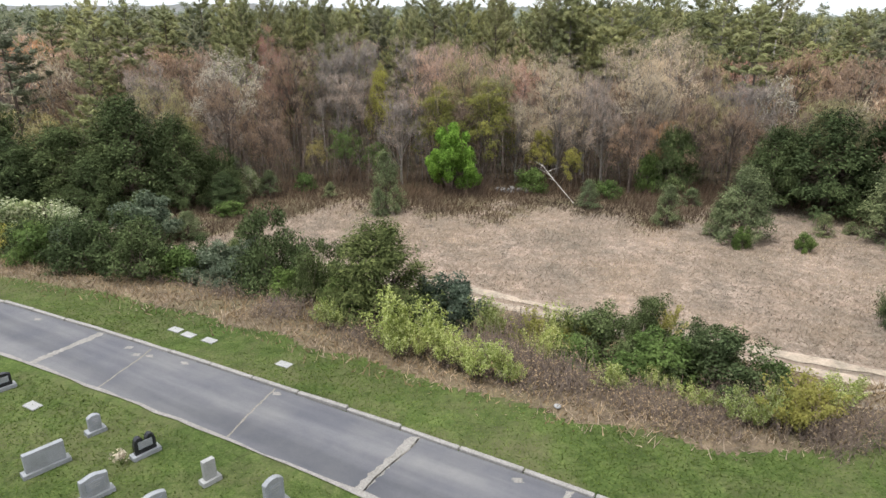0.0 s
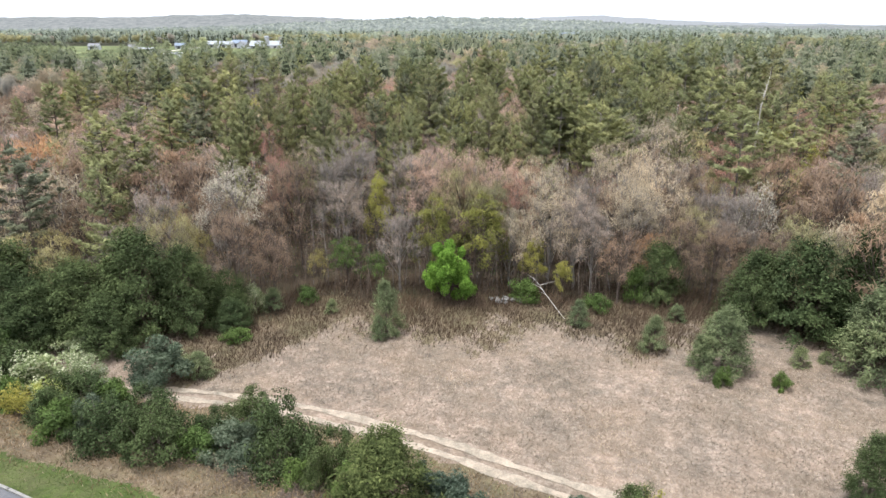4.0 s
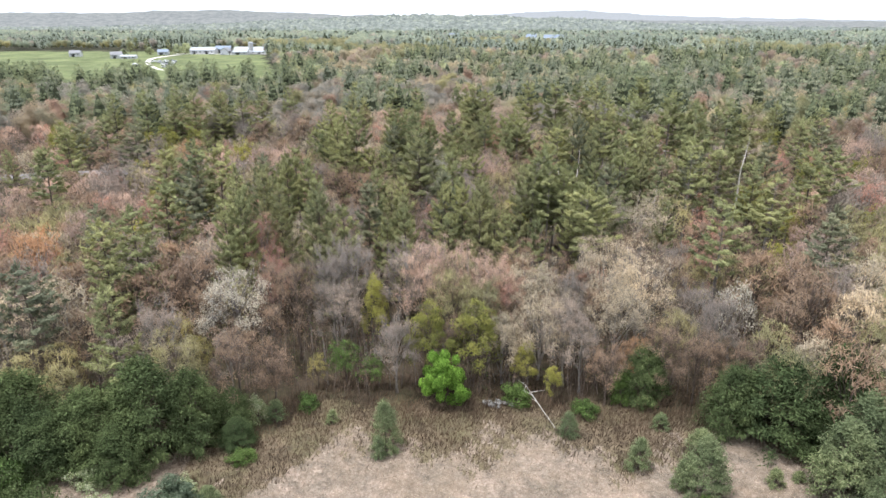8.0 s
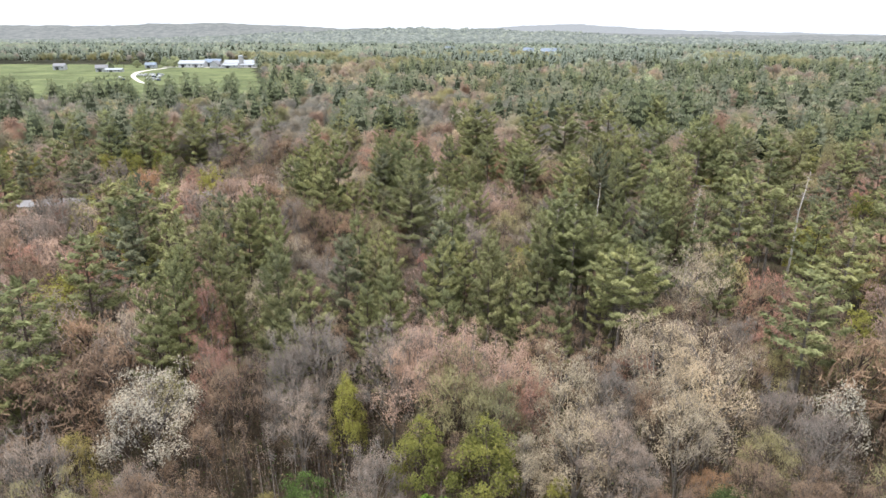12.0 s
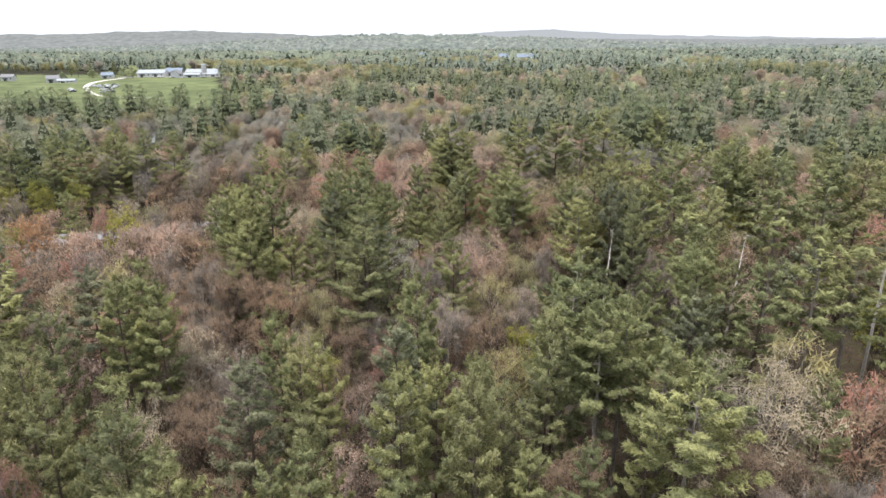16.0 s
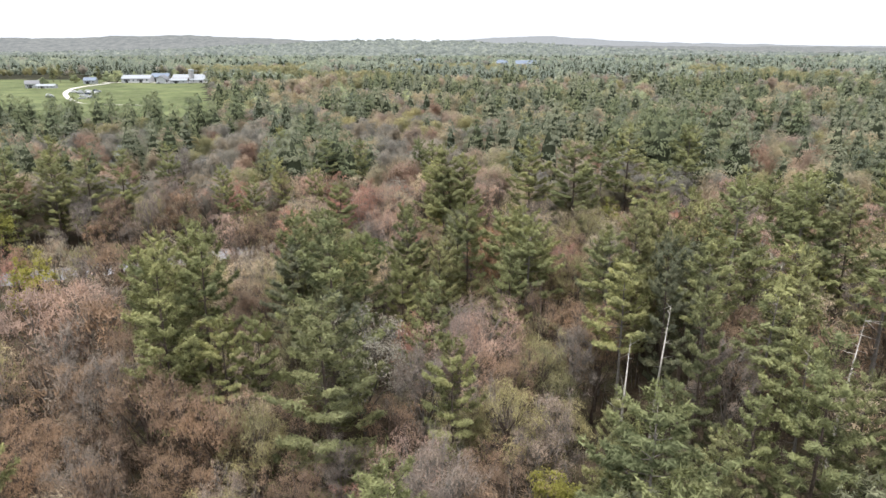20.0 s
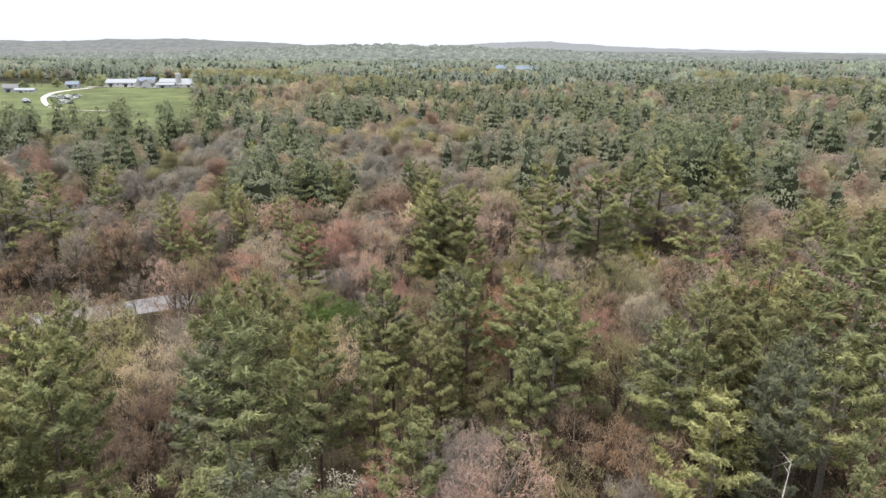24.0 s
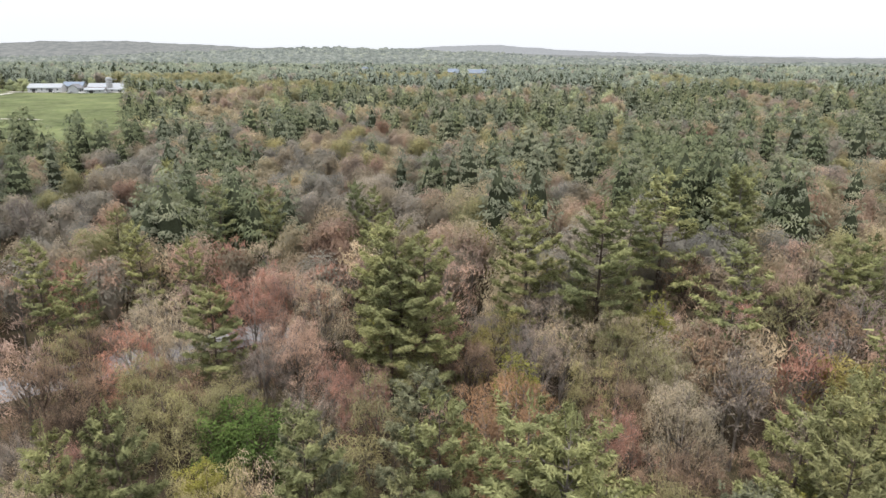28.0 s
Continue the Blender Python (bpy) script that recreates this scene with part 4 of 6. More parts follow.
# dark pines beyond the road in the wood, and the budding rows on both its sides
for x, y, h, w in ((-92, 162, 17, 1.1), (-84, 163, 18, 1.2), (-78, 166, 16.5, 1.2), (-72, 166, 18, 1.2), (-66, 169, 17, 1.1), (-61, 171, 17.5, 1.2), (-57, 175, 16.5, 1.2), (-69, 175, 19, 1.1), (-80, 174, 18, 1.2), (-50, 180, 17, 1.1)):
    tree(BIG_PINE, x, y, h, w)
for kind, x, y, h in ((BARE_TREE, -61, 158.8, 7), (BROWN_TREE, -56, 161, 7.5), (BARE_TREE, -51, 162.6, 7.5), (BROWN_TREE, -46, 164.4, 8), (BARE_TREE, -50, 168, 10), (BROWN_TREE, -55.5, 167, 10), (TAN_TREE, -44.5, 172, 10.5), (BARE_TREE, -58.5, 163.5, 11), (BROWN_TREE, -53, 163.5, 11), (BARE_TREE, -48, 165.5, 11.5), (BROWN_TREE, -43.5, 168, 12), (PINK_TREE, -39.5, 170, 11.5), (RED_TREE, -35, 172.5, 12), (PINK_TREE, -31, 174.5, 12), (TAN_TREE, -27, 176, 12), (PINK_TREE, -22.5, 178.5, 12.5), (RED_TREE, -18, 180, 12.5), (TAN_TREE, -14, 182, 12),
                      (BARE_TREE, -42.5, 154.5, 6.5), (BARE_TREE, -37.5, 157.5, 7), (BARE_TREE, -32.5, 160, 7.5), (BARE_TREE, -28, 163, 8), (TAN_TREE, -24, 165.5, 9.5), (PINK_TREE, -20, 168, 10.5), (RED_TREE, -16.5, 170, 11), (PINK_TREE, -12, 172, 11.5), (RED_TREE, -5.5, 170, 12), (PINK_TREE, -1.5, 171.5, 12.5), (PINK_TREE, 3, 173.5, 12)):
    tree(kind, x, y, h)

# ---------------------------------------------------------------- the wood between them
def free(x, y, gap):
    t = np.array(taken) if taken else np.zeros((1, 3)) - 999
    return not np.any((t[:, 0] - x) ** 2 + (t[:, 1] - y) ** 2 < gap**2)


def patch(x, y, scale, seed):
    return noise.noise(Vector((x / scale, y / scale, seed * 3.7)))


def on_road(x, y):
    c = np.interp(x, (-150, -100, -62, -47, -31, -24, -10), (128, 142, 153, 158, 167, 171, 178))
    return x < -12 and (-3.8 if x < -50 else -5.5 if x < -28 else -3.5) < y - c < 4.6


def mixture(x, y):
    """The kind and height of a tree that fits the wood at this place."""
    piny = patch(x, y, 28, 1) + patch(x, y, 9, 2) * 0.6
    share = np.interp(y, (40, 58, 70, 100, 120, 160, 200, 330), (-0.85, -0.8, -0.66, -0.68, -0.7, -0.64, -0.4, 0.0))
    share += 0.1 * np.clip(x / 40, -1, 1) * (60 < y < 140) + 0.15 * (abs(x) > 40)
    if piny + share > 0.0:
        k = rng.choice(4, p=(0.5, 0.22, 0.16, 0.12))
        return (FOREST_PINE, BLUE_PINE, SUNNY_PINE, BIG_PINE)[k], rng.uniform(11, 15.5)
    hue = patch(x, y, 16, 5) + rng.normal() * 0.16
    for lim, kind in ((-0.34, OLIVE_TREE), (-0.2, TAN_TREE), (-0.05, BROWN_TREE), (0.1, BARE_TREE), (0.22, PINK_TREE), (0.34, RED_TREE), (0.42, FRESH_TREE)):
        if hue < lim:
            return kind, rng.uniform(8.5, 12.5)
    return BROWN_TREE, rng.uniform(8, 12)


def wood_fill(tries, xr, yr, gap, most):
    n = 0
    for _ in range(tries):
        x, y = rng.uniform(*xr), rng.uniform(*yr)
        half = 10 + (y + 12) * 0.7
        if n >= most or abs(x) > half or y < edge_y(x) + 1.0 or on_road(x, y) or (11 < x < 32 and 95 < y < 107) or not free(x, y, gap * (1.6 if 20 < x < 50 and 74 < y < 112 else 1)):
            continue
        kind, h = mixture(x, y)
        if y < 62 and kind not in (BARE_TREE, BROWN_TREE, OLIVE_TREE, TAN_TREE):
            kind = (BROWN_TREE, BARE_TREE, OLIVE_TREE)[n % 3]
        if -62 < x < -16 and 126 < y < 172:
            h = min(h, 34 - 0.42 * (y - 86))
            if h < 4.5:
                continue
            kind = kind if h > 10 else (BROWN_TREE, BARE_TREE, BROWN_TREE, OLIVE_TREE)[n % 4]
        tree(kind, x, y, h)
        n += 1
    return n


wood_fill(4200, (-75, 75), (38, 112), 3.3, 335)
wood_fill(2600, (-110, 110), (112, 172), 4.6, 215)


# ---------------------------------------------------------------- woods farther off, joined
def far_pine(n):
    """A distant pine, 15 m high: flat tiers of sprays round a close inner cone. Points, ways of growing, ways of facing, the cone."""
    tiers = 9
    f0 = (np.arange(tiers) + 0.5) / tiers
    w = (1.15 - f0) ** 0.9
    k = rng.choice(tiers, n, p=w / w.sum())
    f = f0[k]
    limb = rng.integers(0, 6, n)
    turn, long, drop = rng.uniform(0, 6.28, tiers), rng.uniform(0.62, 1.2, (tiers, 6)), rng.normal(size=(tiers, 6)) * 0.3
    a = turn[k] + limb * 1.047 + rng.normal(size=n) * 0.26
    reach = 4.1 * (1.04 - f) ** 0.52 * long[k, limb]
    s = rng.uniform(0.3, 1.0, n) ** 0.6
    p = np.stack([reach * s * np.cos(a), reach * s * np.sin(a), 3.2 + 11.8 * f + 0.5 * s * (0.3 + f) + rng.normal(size=n) * 0.22 + drop[k, limb]], 1)
    out = np.stack([np.cos(a), np.sin(a), 0 * a], 1)
    rings = [(2.6, 1.2), (6.0, 1.6), (10.0, 1.2), (13.4, 0.0)]
    return p, out * 1.4 + np.array([0, 0, 0.2]), out * 0.7 + np.array([0, 0, 0.75]), rings


def far_broadleaf(n):
    """A distant leafing tree, 12 m high: a lumpy dome of fine sprays round a close heart."""
    m = 13
    u = unit(rng.normal(size=(m, 3)))
    u[:, 2] = np.abs(u[:, 2]) * 1.2 - 0.3
    c = u * (2.4, 2.4, 3.2) * rng.uniform(0.7, 1.25, (m, 1)) + np.array([0, 0, 7.2])
    d = unit(rng.normal(size=(n, 3)) + (0, 0, 0.3))
    p = c[rng.integers(0, m, n)] + d * np.array([1.45, 1.45, 1.6]) * rng.uniform(0.45, 1.15, (n, 1))
    rings = [(3.4, 0.5), (5.4, 1.6), (8.0, 1.6), (9.8, 0.0)]
    return p, d * 0.6 + np.array([0, 0, 1.2]), d + unit(p - np.array([0, 0, 6.5])) * 1.1 + np.array([0, 0, 0.1]), rings


def far_crowns(points, heights, conifer, tris, size, wide):
    """Crowns of many distant trees, joined, and solid inner cores added to block light: each one turned and sized for
    itself.
    """
    heap, inner = Heap(), Heap()
    tris, size = (tris, size) if conifer or tris < 300 else (int(tris * 1.3), size * 0.8)
    forms = [(far_pine if conifer else far_broadleaf)(tris) for _ in range(6)]
    pick = rng.integers(0, 6, len(points))
    for i, (p, lean, face, rings) in enumerate(forms):
        q, h = points[pick == i], heights[pick == i]
        if not len(q):
            continue
        s = h / (15.0 if conifer else 12.0)
        a = rng.uniform(0, 6.28, len(q))
        co, si = np.cos(a)[:, None], np.sin(a)[:, None]
        turn = lambda v: np.stack([v[None, :, 0] * co - v[None, :, 1] * si, v[None, :, 0] * si + v[None, :, 1] * co, np.broadcast_to(v[None, :, 2], (len(q), len(v)))], -1)
        broad = s[:, None] * rng.uniform(0.85, 1.2, (len(q), 1)) * wide
        stand = np.stack([q[:, 0], q[:, 1], land(q[:, 0], q[:, 1])], 1)[:, None]
        at = turn(p) * broad[:, :, None]
        at[:, :, 2] = p[None, :, 2] * s[:, None]
        heap.leaves((at + stand).reshape(-1, 3), np.repeat(size * s * (1.0 if conifer else 1.1), tris), turn(lean).reshape(-1, 3), 0.22, 0.4 if conifer else 0.6, 0.0, turn(face).reshape(-1, 3), 0.22)
        # solid core added inside each crown to stop light and darken the gaps
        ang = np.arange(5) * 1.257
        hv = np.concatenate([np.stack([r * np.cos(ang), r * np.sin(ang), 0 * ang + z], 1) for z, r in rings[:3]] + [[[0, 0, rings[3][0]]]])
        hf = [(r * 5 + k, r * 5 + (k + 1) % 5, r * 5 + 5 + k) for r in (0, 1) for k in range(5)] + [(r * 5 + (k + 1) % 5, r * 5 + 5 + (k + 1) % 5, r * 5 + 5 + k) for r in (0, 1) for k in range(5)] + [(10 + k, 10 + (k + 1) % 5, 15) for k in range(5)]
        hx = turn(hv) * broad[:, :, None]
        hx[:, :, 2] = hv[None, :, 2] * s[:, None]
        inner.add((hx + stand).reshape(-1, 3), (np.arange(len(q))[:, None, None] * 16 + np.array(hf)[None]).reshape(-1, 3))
    return heap, inner


def scatter(cell, y0, y1, spread, farm_gap=8):
    """Places about a cell apart, set at random within it."""
    half = 30 + y1 * spread
    x, y = np.meshgrid(np.arange(-half, half, cell), np.arange(y0, y1, cell))
    x = (x + cell * 0.5 * (np.arange(x.shape[0])[:, None] % 2)).ravel() + rng.uniform(-0.36, 0.36, x.size) * cell
    y = y.ravel() + rng.uniform(-0.36, 0.36, y.size) * cell
    ok = (np.abs(x) < 30 + y * spread) & ~in_farm(x, y + farm_gap) & ~in_farm(x, y - farm_gap) & ~in_farm(x + farm_gap, y)
    ok &= ~((x > 55) & (x < 140) & (y > 780) & (y < 900))
    ok &= ~((x < -12) & (np.abs(y - np.interp(x, (-150, -100, -62, -47, -31, -24, -10), (128, 142, 153, 158, 167, 171, 178))) < 5))
    return np.stack([x[ok], y[ok]], 1)


def shares(points, scale, seed):
    return np.array([noise.noise(Vector((x / scale, y / scale, seed))) for x, y in points]) + rng.normal(size=len(points)) * 0.08


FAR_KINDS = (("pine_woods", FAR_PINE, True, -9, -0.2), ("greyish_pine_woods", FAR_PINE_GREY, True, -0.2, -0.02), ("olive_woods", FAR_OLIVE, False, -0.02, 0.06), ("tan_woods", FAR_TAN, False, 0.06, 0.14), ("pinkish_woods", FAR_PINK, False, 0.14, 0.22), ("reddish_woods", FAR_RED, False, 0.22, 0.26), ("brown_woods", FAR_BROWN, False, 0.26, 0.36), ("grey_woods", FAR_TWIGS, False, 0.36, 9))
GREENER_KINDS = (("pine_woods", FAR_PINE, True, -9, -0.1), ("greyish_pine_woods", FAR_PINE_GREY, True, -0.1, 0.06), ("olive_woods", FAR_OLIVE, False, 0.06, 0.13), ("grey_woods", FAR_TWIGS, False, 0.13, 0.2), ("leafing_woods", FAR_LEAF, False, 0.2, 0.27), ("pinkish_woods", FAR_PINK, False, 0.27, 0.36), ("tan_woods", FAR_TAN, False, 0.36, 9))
# beyond 520 m the crowns take the colours with haze mixed in
MIDDLE_KINDS = (("greyish_pine_woods", HAZED_PINE, True, -9, -0.02), ("grey_woods", FAR_TWIGS, False, -0.02, 0.04), ("leafing_woods", HAZED_LEAF, False, 0.04, 0.24), ("olive_woods", FAR_OLIVE, False, 0.24, 9))
FARTHEST_KINDS = (("greyish_pine_woods", HAZED_PINE, True, -9, -0.06), ("grey_woods", FAR_TWIGS, False, -0.06, 0.02), ("leafing_woods", HAZED_LEAF, False, 0.02, 9))
for y0, y1, cell, tris, size, spread, tall, wide in ((172, 240, 7.0, 1700, 0.46, 0.68, 1.0, 1.0), (240, 340, 7.8, 1000, 0.66, 0.68, 1.0, 1.05), (340, 520, 9.4, 330, 1.15, 0.7, 1.0, 1.15), (520, 800, 12, 170, 1.7, 0.7, 0.92, 1.4), (800, 1450, 17, 80, 2.7, 0.74, 0.95, 1.9)):
    pts = scatter(cell, y0, y1, spread)
    fac = shares(pts, 24 if y1 < 400 else 45 if y1 < 800 else 110, y0 * 0.1)
    fac = fac - np.interp(pts[:, 1], (172, 230, 300, 420, 760, 1000, 1500), (-0.17, -0.15, -0.12, -0.1, -0.1, -0.16, -0.2)) - (0.12 if y1 < 400 else 0.06) * np.clip(pts[:, 0] / 60, -1, 1)
    if y0 == 240:
        # a belt of pines before the hay field
        row = np.stack([rng.uniform(-215, -66, 120), rng.uniform(258, 299, 120)], 1)
        pts, fac = np.concatenate([pts, row]), np.concatenate([fac, np.where(rng.random(120) < 0.85, -0.6, 0.05)])
    batch = rng.integers(0, 4, len(pts))
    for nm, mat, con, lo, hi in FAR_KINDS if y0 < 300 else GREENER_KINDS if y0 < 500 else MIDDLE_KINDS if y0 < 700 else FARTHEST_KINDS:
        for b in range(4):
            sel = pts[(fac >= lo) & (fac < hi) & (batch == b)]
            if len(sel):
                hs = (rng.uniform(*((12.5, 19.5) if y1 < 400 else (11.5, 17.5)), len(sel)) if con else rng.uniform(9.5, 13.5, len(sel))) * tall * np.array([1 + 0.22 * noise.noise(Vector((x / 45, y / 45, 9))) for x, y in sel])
                hp, cores = far_crowns(sel, hs, con, tris, size, wide)
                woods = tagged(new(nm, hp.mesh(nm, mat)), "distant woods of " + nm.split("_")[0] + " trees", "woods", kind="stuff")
                part("inner_boughs", cores, SHADED if con else mat, woods)


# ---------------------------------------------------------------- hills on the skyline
# haze of the air is painted into the hill colour, which glows by itself
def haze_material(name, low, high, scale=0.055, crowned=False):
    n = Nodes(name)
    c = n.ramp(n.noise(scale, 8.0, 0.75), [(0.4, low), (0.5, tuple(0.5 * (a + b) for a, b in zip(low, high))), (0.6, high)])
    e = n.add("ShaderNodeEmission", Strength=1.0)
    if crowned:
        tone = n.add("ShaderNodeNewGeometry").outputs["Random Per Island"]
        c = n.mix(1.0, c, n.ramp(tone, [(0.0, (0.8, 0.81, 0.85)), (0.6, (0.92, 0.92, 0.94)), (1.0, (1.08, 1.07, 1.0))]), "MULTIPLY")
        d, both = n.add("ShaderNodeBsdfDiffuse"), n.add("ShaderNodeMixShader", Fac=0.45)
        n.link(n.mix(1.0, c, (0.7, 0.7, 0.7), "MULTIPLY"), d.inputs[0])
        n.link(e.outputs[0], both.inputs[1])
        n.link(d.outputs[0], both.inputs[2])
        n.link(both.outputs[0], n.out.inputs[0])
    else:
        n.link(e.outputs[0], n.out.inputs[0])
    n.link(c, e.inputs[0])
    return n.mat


def hill_height(x, yy, f, top):
    z = 4 + (top - 4) * math.sin(f * 1.571) ** 1.2
    return z + 7 * noise.noise(Vector((x / 120, yy / 120, 1))) * f + 3.4 * noise.noise(Vector((x / 26, yy / 26, 5)))


def hill_crowns(hill, y, xs, zs, mat, depth, cell, wide):
    """Rounded tree crowns that cover a hill from its foot to its crest."""
    heap = Heap()
    half = min(0.72 * (y + depth), 2300)
    gx, gf = np.meshgrid(np.arange(max(xs[0], -half), min(xs[-1], half), cell), np.arange(0.05, 1.0, cell * 1.5 / depth))
    gx = gx.ravel() + rng.uniform(-0.5, 0.5, gx.size) * cell
    gf = np.clip(gf.ravel() + rng.uniform(-0.5, 0.5, gf.size) * cell * 1.5 / depth, 0, 1)
    at = np.array([(x, y + depth * f, hill_height(x, y + depth * f, f, np.interp(x, xs, zs))) for x, f in zip(gx, gf)])
    ang = np.arange(5) * 1.2566
    dome = np.concatenate([np.stack([r * np.cos(ang + o), r * np.sin(ang + o), 0 * ang + h], 1) for r, h, o in ((1.0, 0.2, 0), (0.75, 1.0, 0.6))] + [[[0, 0, 1.3]]])
    f = [(k, (k + 1) % 5, 5 + k) for k in range(5)] + [((k + 1) % 5, 5 + (k + 1) % 5, 5 + k) for k in range(5)] + [(5 + k, 5 + (k + 1) % 5, 10) for k in range(5)]
    n = len(at)
    v = dome[None] * rng.uniform(0.78, 1.22, (n, 11, 1)) * (rng.uniform(0.65, 1.35, (n, 1, 1)) * wide) + at[:, None] - np.array([0, 0, 0.9 * wide])
    heap.add(v.reshape(-1, 3), (np.arange(n)[:, None, None] * 11 + np.array(f)[None]).reshape(-1, 3))
    part("crowns", heap, mat, hill)


def ridge(name, y, xs, zs, mat, depth):
    """A long wooded hill: a sloping sheet of rounded crowns with an uneven tree line along its crest."""
    x = np.arange(xs[0], xs[-1], 14.0)
    rows = 22
    top = np.interp(x, xs, zs)
    v = []
    for r in range(rows):
        f = r / (rows - 3) if r < rows - 2 else 1.0
        yy = y + depth * f + (60 if r == rows - 2 else 200 if r == rows - 1 else 0)
        z = np.array([hill_height(a, yy, f, b) for a, b in zip(x, top)])
        v.append(np.stack([x + 5 * np.sin(r * 2.1), 0 * x + yy, z if r < rows - 1 else 0 * x], 1))
    n = len(x)
    k = (np.arange(rows - 1)[:, None] * n + np.arange(n - 1)[None]).ravel()
    heap = Heap()
    heap.add(np.concatenate(v), np.concatenate([np.stack([k, k + 1, k + 1 + n], 1), np.stack([k, k + 1 + n, k + n], 1)]))
    hill = tagged(new(name, heap.mesh(name, mat)), "grey-green wooded hills on the horizon, haze painted in as glow", "hills", kind="structure")
    if y < 2000:
        hill_crowns(hill, y, xs, zs, mat, depth, y / 150, y / 270)
    return hill


LOW_HAZE = haze_material("haze_glow_low_hill", (0.22, 0.25, 0.225), (0.47, 0.50, 0.435), 0.07, True)
NEAR_HAZE = haze_material("haze_glow_wooded_hill", (0.38, 0.40, 0.405), (0.58, 0.585, 0.565), 0.04)
FAR_HAZE = haze_material("haze_glow_far_hill", (0.59, 0.61, 0.64), (0.66, 0.68, 0.70))
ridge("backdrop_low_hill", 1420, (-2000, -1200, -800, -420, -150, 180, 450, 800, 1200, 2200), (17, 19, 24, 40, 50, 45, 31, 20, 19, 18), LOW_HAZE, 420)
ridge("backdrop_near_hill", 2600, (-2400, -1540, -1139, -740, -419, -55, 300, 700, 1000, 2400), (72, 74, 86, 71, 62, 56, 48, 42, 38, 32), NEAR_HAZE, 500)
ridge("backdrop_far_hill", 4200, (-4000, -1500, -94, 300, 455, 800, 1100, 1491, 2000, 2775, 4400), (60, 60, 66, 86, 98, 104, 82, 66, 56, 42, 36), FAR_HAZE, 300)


# ---------------------------------------------------------------- materials of built things
def stone_material(name, dark, light, rough=0.6, speck=60.0):
    n = Nodes(name)
    f = n.noise(speck, 3.0, 0.7)
    c = n.ramp(f, [(0.3, dark), (0.7, light)])
    c = n.mix(1.0, c, n.ramp(n.noise(2.5, 4.0), [(0.3, (0.82, 0.82, 0.8)), (0.7, (1.08, 1.08, 1.08))]), "MULTIPLY")
    return n.surface(c, rough, bump=f, depth=0.004)


GRANITE = stone_material("light_grey_granite", (0.171, 0.178, 0.186), (0.285, 0.294, 0.304))
MARBLE = stone_material("weathered_white_marble", (0.218, 0.218, 0.211), (0.332, 0.332, 0.323))
PANEL = stone_material("polished_grey_panel", (0.18, 0.19, 0.21), (0.27, 0.28, 0.3), 0.3)
BLACK_GRANITE = stone_material("polished_black_granite", (0.012, 0.012, 0.014), (0.03, 0.03, 0.034), 0.15)
KERB = stone_material("grey_kerb_concrete", (0.162, 0.154, 0.144), (0.285, 0.271, 0.252), 0.9, 18.0)
ROCK = stone_material("field_stone", (0.1, 0.092, 0.084), (0.22, 0.208, 0.195), 0.9, 9.0)
PATCHING = stone_material("sandy_seam_fill", (0.15, 0.142, 0.13), (0.27, 0.255, 0.23), 0.95, 20.0)
CRACK = stone_material("crack_dirt", (0.12, 0.11, 0.095), (0.24, 0.22, 0.19), 0.95, 20.0)


def asphalt():
    n = Nodes("worn_asphalt")
    f, g = n.noise(45.0, 4.0, 0.8), n.noise(0.55, 5.0)
    where = n.add("ShaderNodeNewGeometry")
    turn = n.add("ShaderNodeVectorRotate")
    turn.rotation_type = "Z_AXIS"
    turn.inputs["Angle"].default_value = 0.46
    n.link(where.outputs["Position"], turn.inputs["Vector"])
    pull = n.add("ShaderNodeMapping")
    pull.inputs["Scale"].default_value = (0.07, 0.85, 1.0)
    n.link(turn.outputs[0], pull.inputs["Vector"])
    s = n.add("ShaderNodeTexNoise", Scale=1.4, Detail=4.0)
    n.link(pull.outputs[0], s.inputs["Vector"])
    c = n.ramp(s.outputs["Fac"], [(0.34, (0.075, 0.076, 0.082)), (0.52, (0.1, 0.1, 0.107)), (0.7, (0.135, 0.133, 0.136))])
    c = n.mix(1.0, c, n.ramp(f, [(0.3, (0.8, 0.8, 0.8)), (0.7, (1.15, 1.15, 1.15))]), "MULTIPLY")
    c = n.mix(1.0, c, n.ramp(g, [(0.35, (0.85, 0.86, 0.9)), (0.65, (1.15, 1.14, 1.1))]), "MULTIPLY")
    return n.surface(c, 0.85, bump=f, depth=0.01)


ASPHALT = asphalt()


def paint(name, c, rough=0.6):
    n = Nodes(name)
    k = n.ramp(n.noise(1.3, 5.0), [(0.3, tuple(0.8 * a for a in c)), (0.7, c)])
    return n.surface(k, rough)


WHITE_WALL, GREY_ROOF, BLUE_ROOF, PALE_ROOF = paint("white_siding", (0.44, 0.45, 0.46)), paint("grey_shingle_roof", (0.2, 0.2, 0.21)), paint("blue_grey_roof", (0.2, 0.24, 0.3)), paint("pale_metal_roof", (0.36, 0.38, 0.4), 0.5)
BARN_RED, DOORWAY_SHADE, SILO_GREY = paint("weathered_red_boards", (0.3, 0.14, 0.11)), paint("painted_doorway_shade", (0.03, 0.03, 0.035)), paint("silo_concrete", (0.45, 0.45, 0.45), 0.8)
GLASS = Nodes("window_glass").surface((0.05, 0.06, 0.07), 0.08, spec=0.6)
RUBBER, CAR_WHITE, CAR_GREY, CAR_DARK = paint("tyre_rubber", (0.02, 0.02, 0.02)), paint("white_car_paint", (0.75, 0.75, 0.76), 0.25), paint("silver_car_paint", (0.42, 0.43, 0.45), 0.3), paint("dark_car_paint", (0.06, 0.07, 0.1), 0.25)


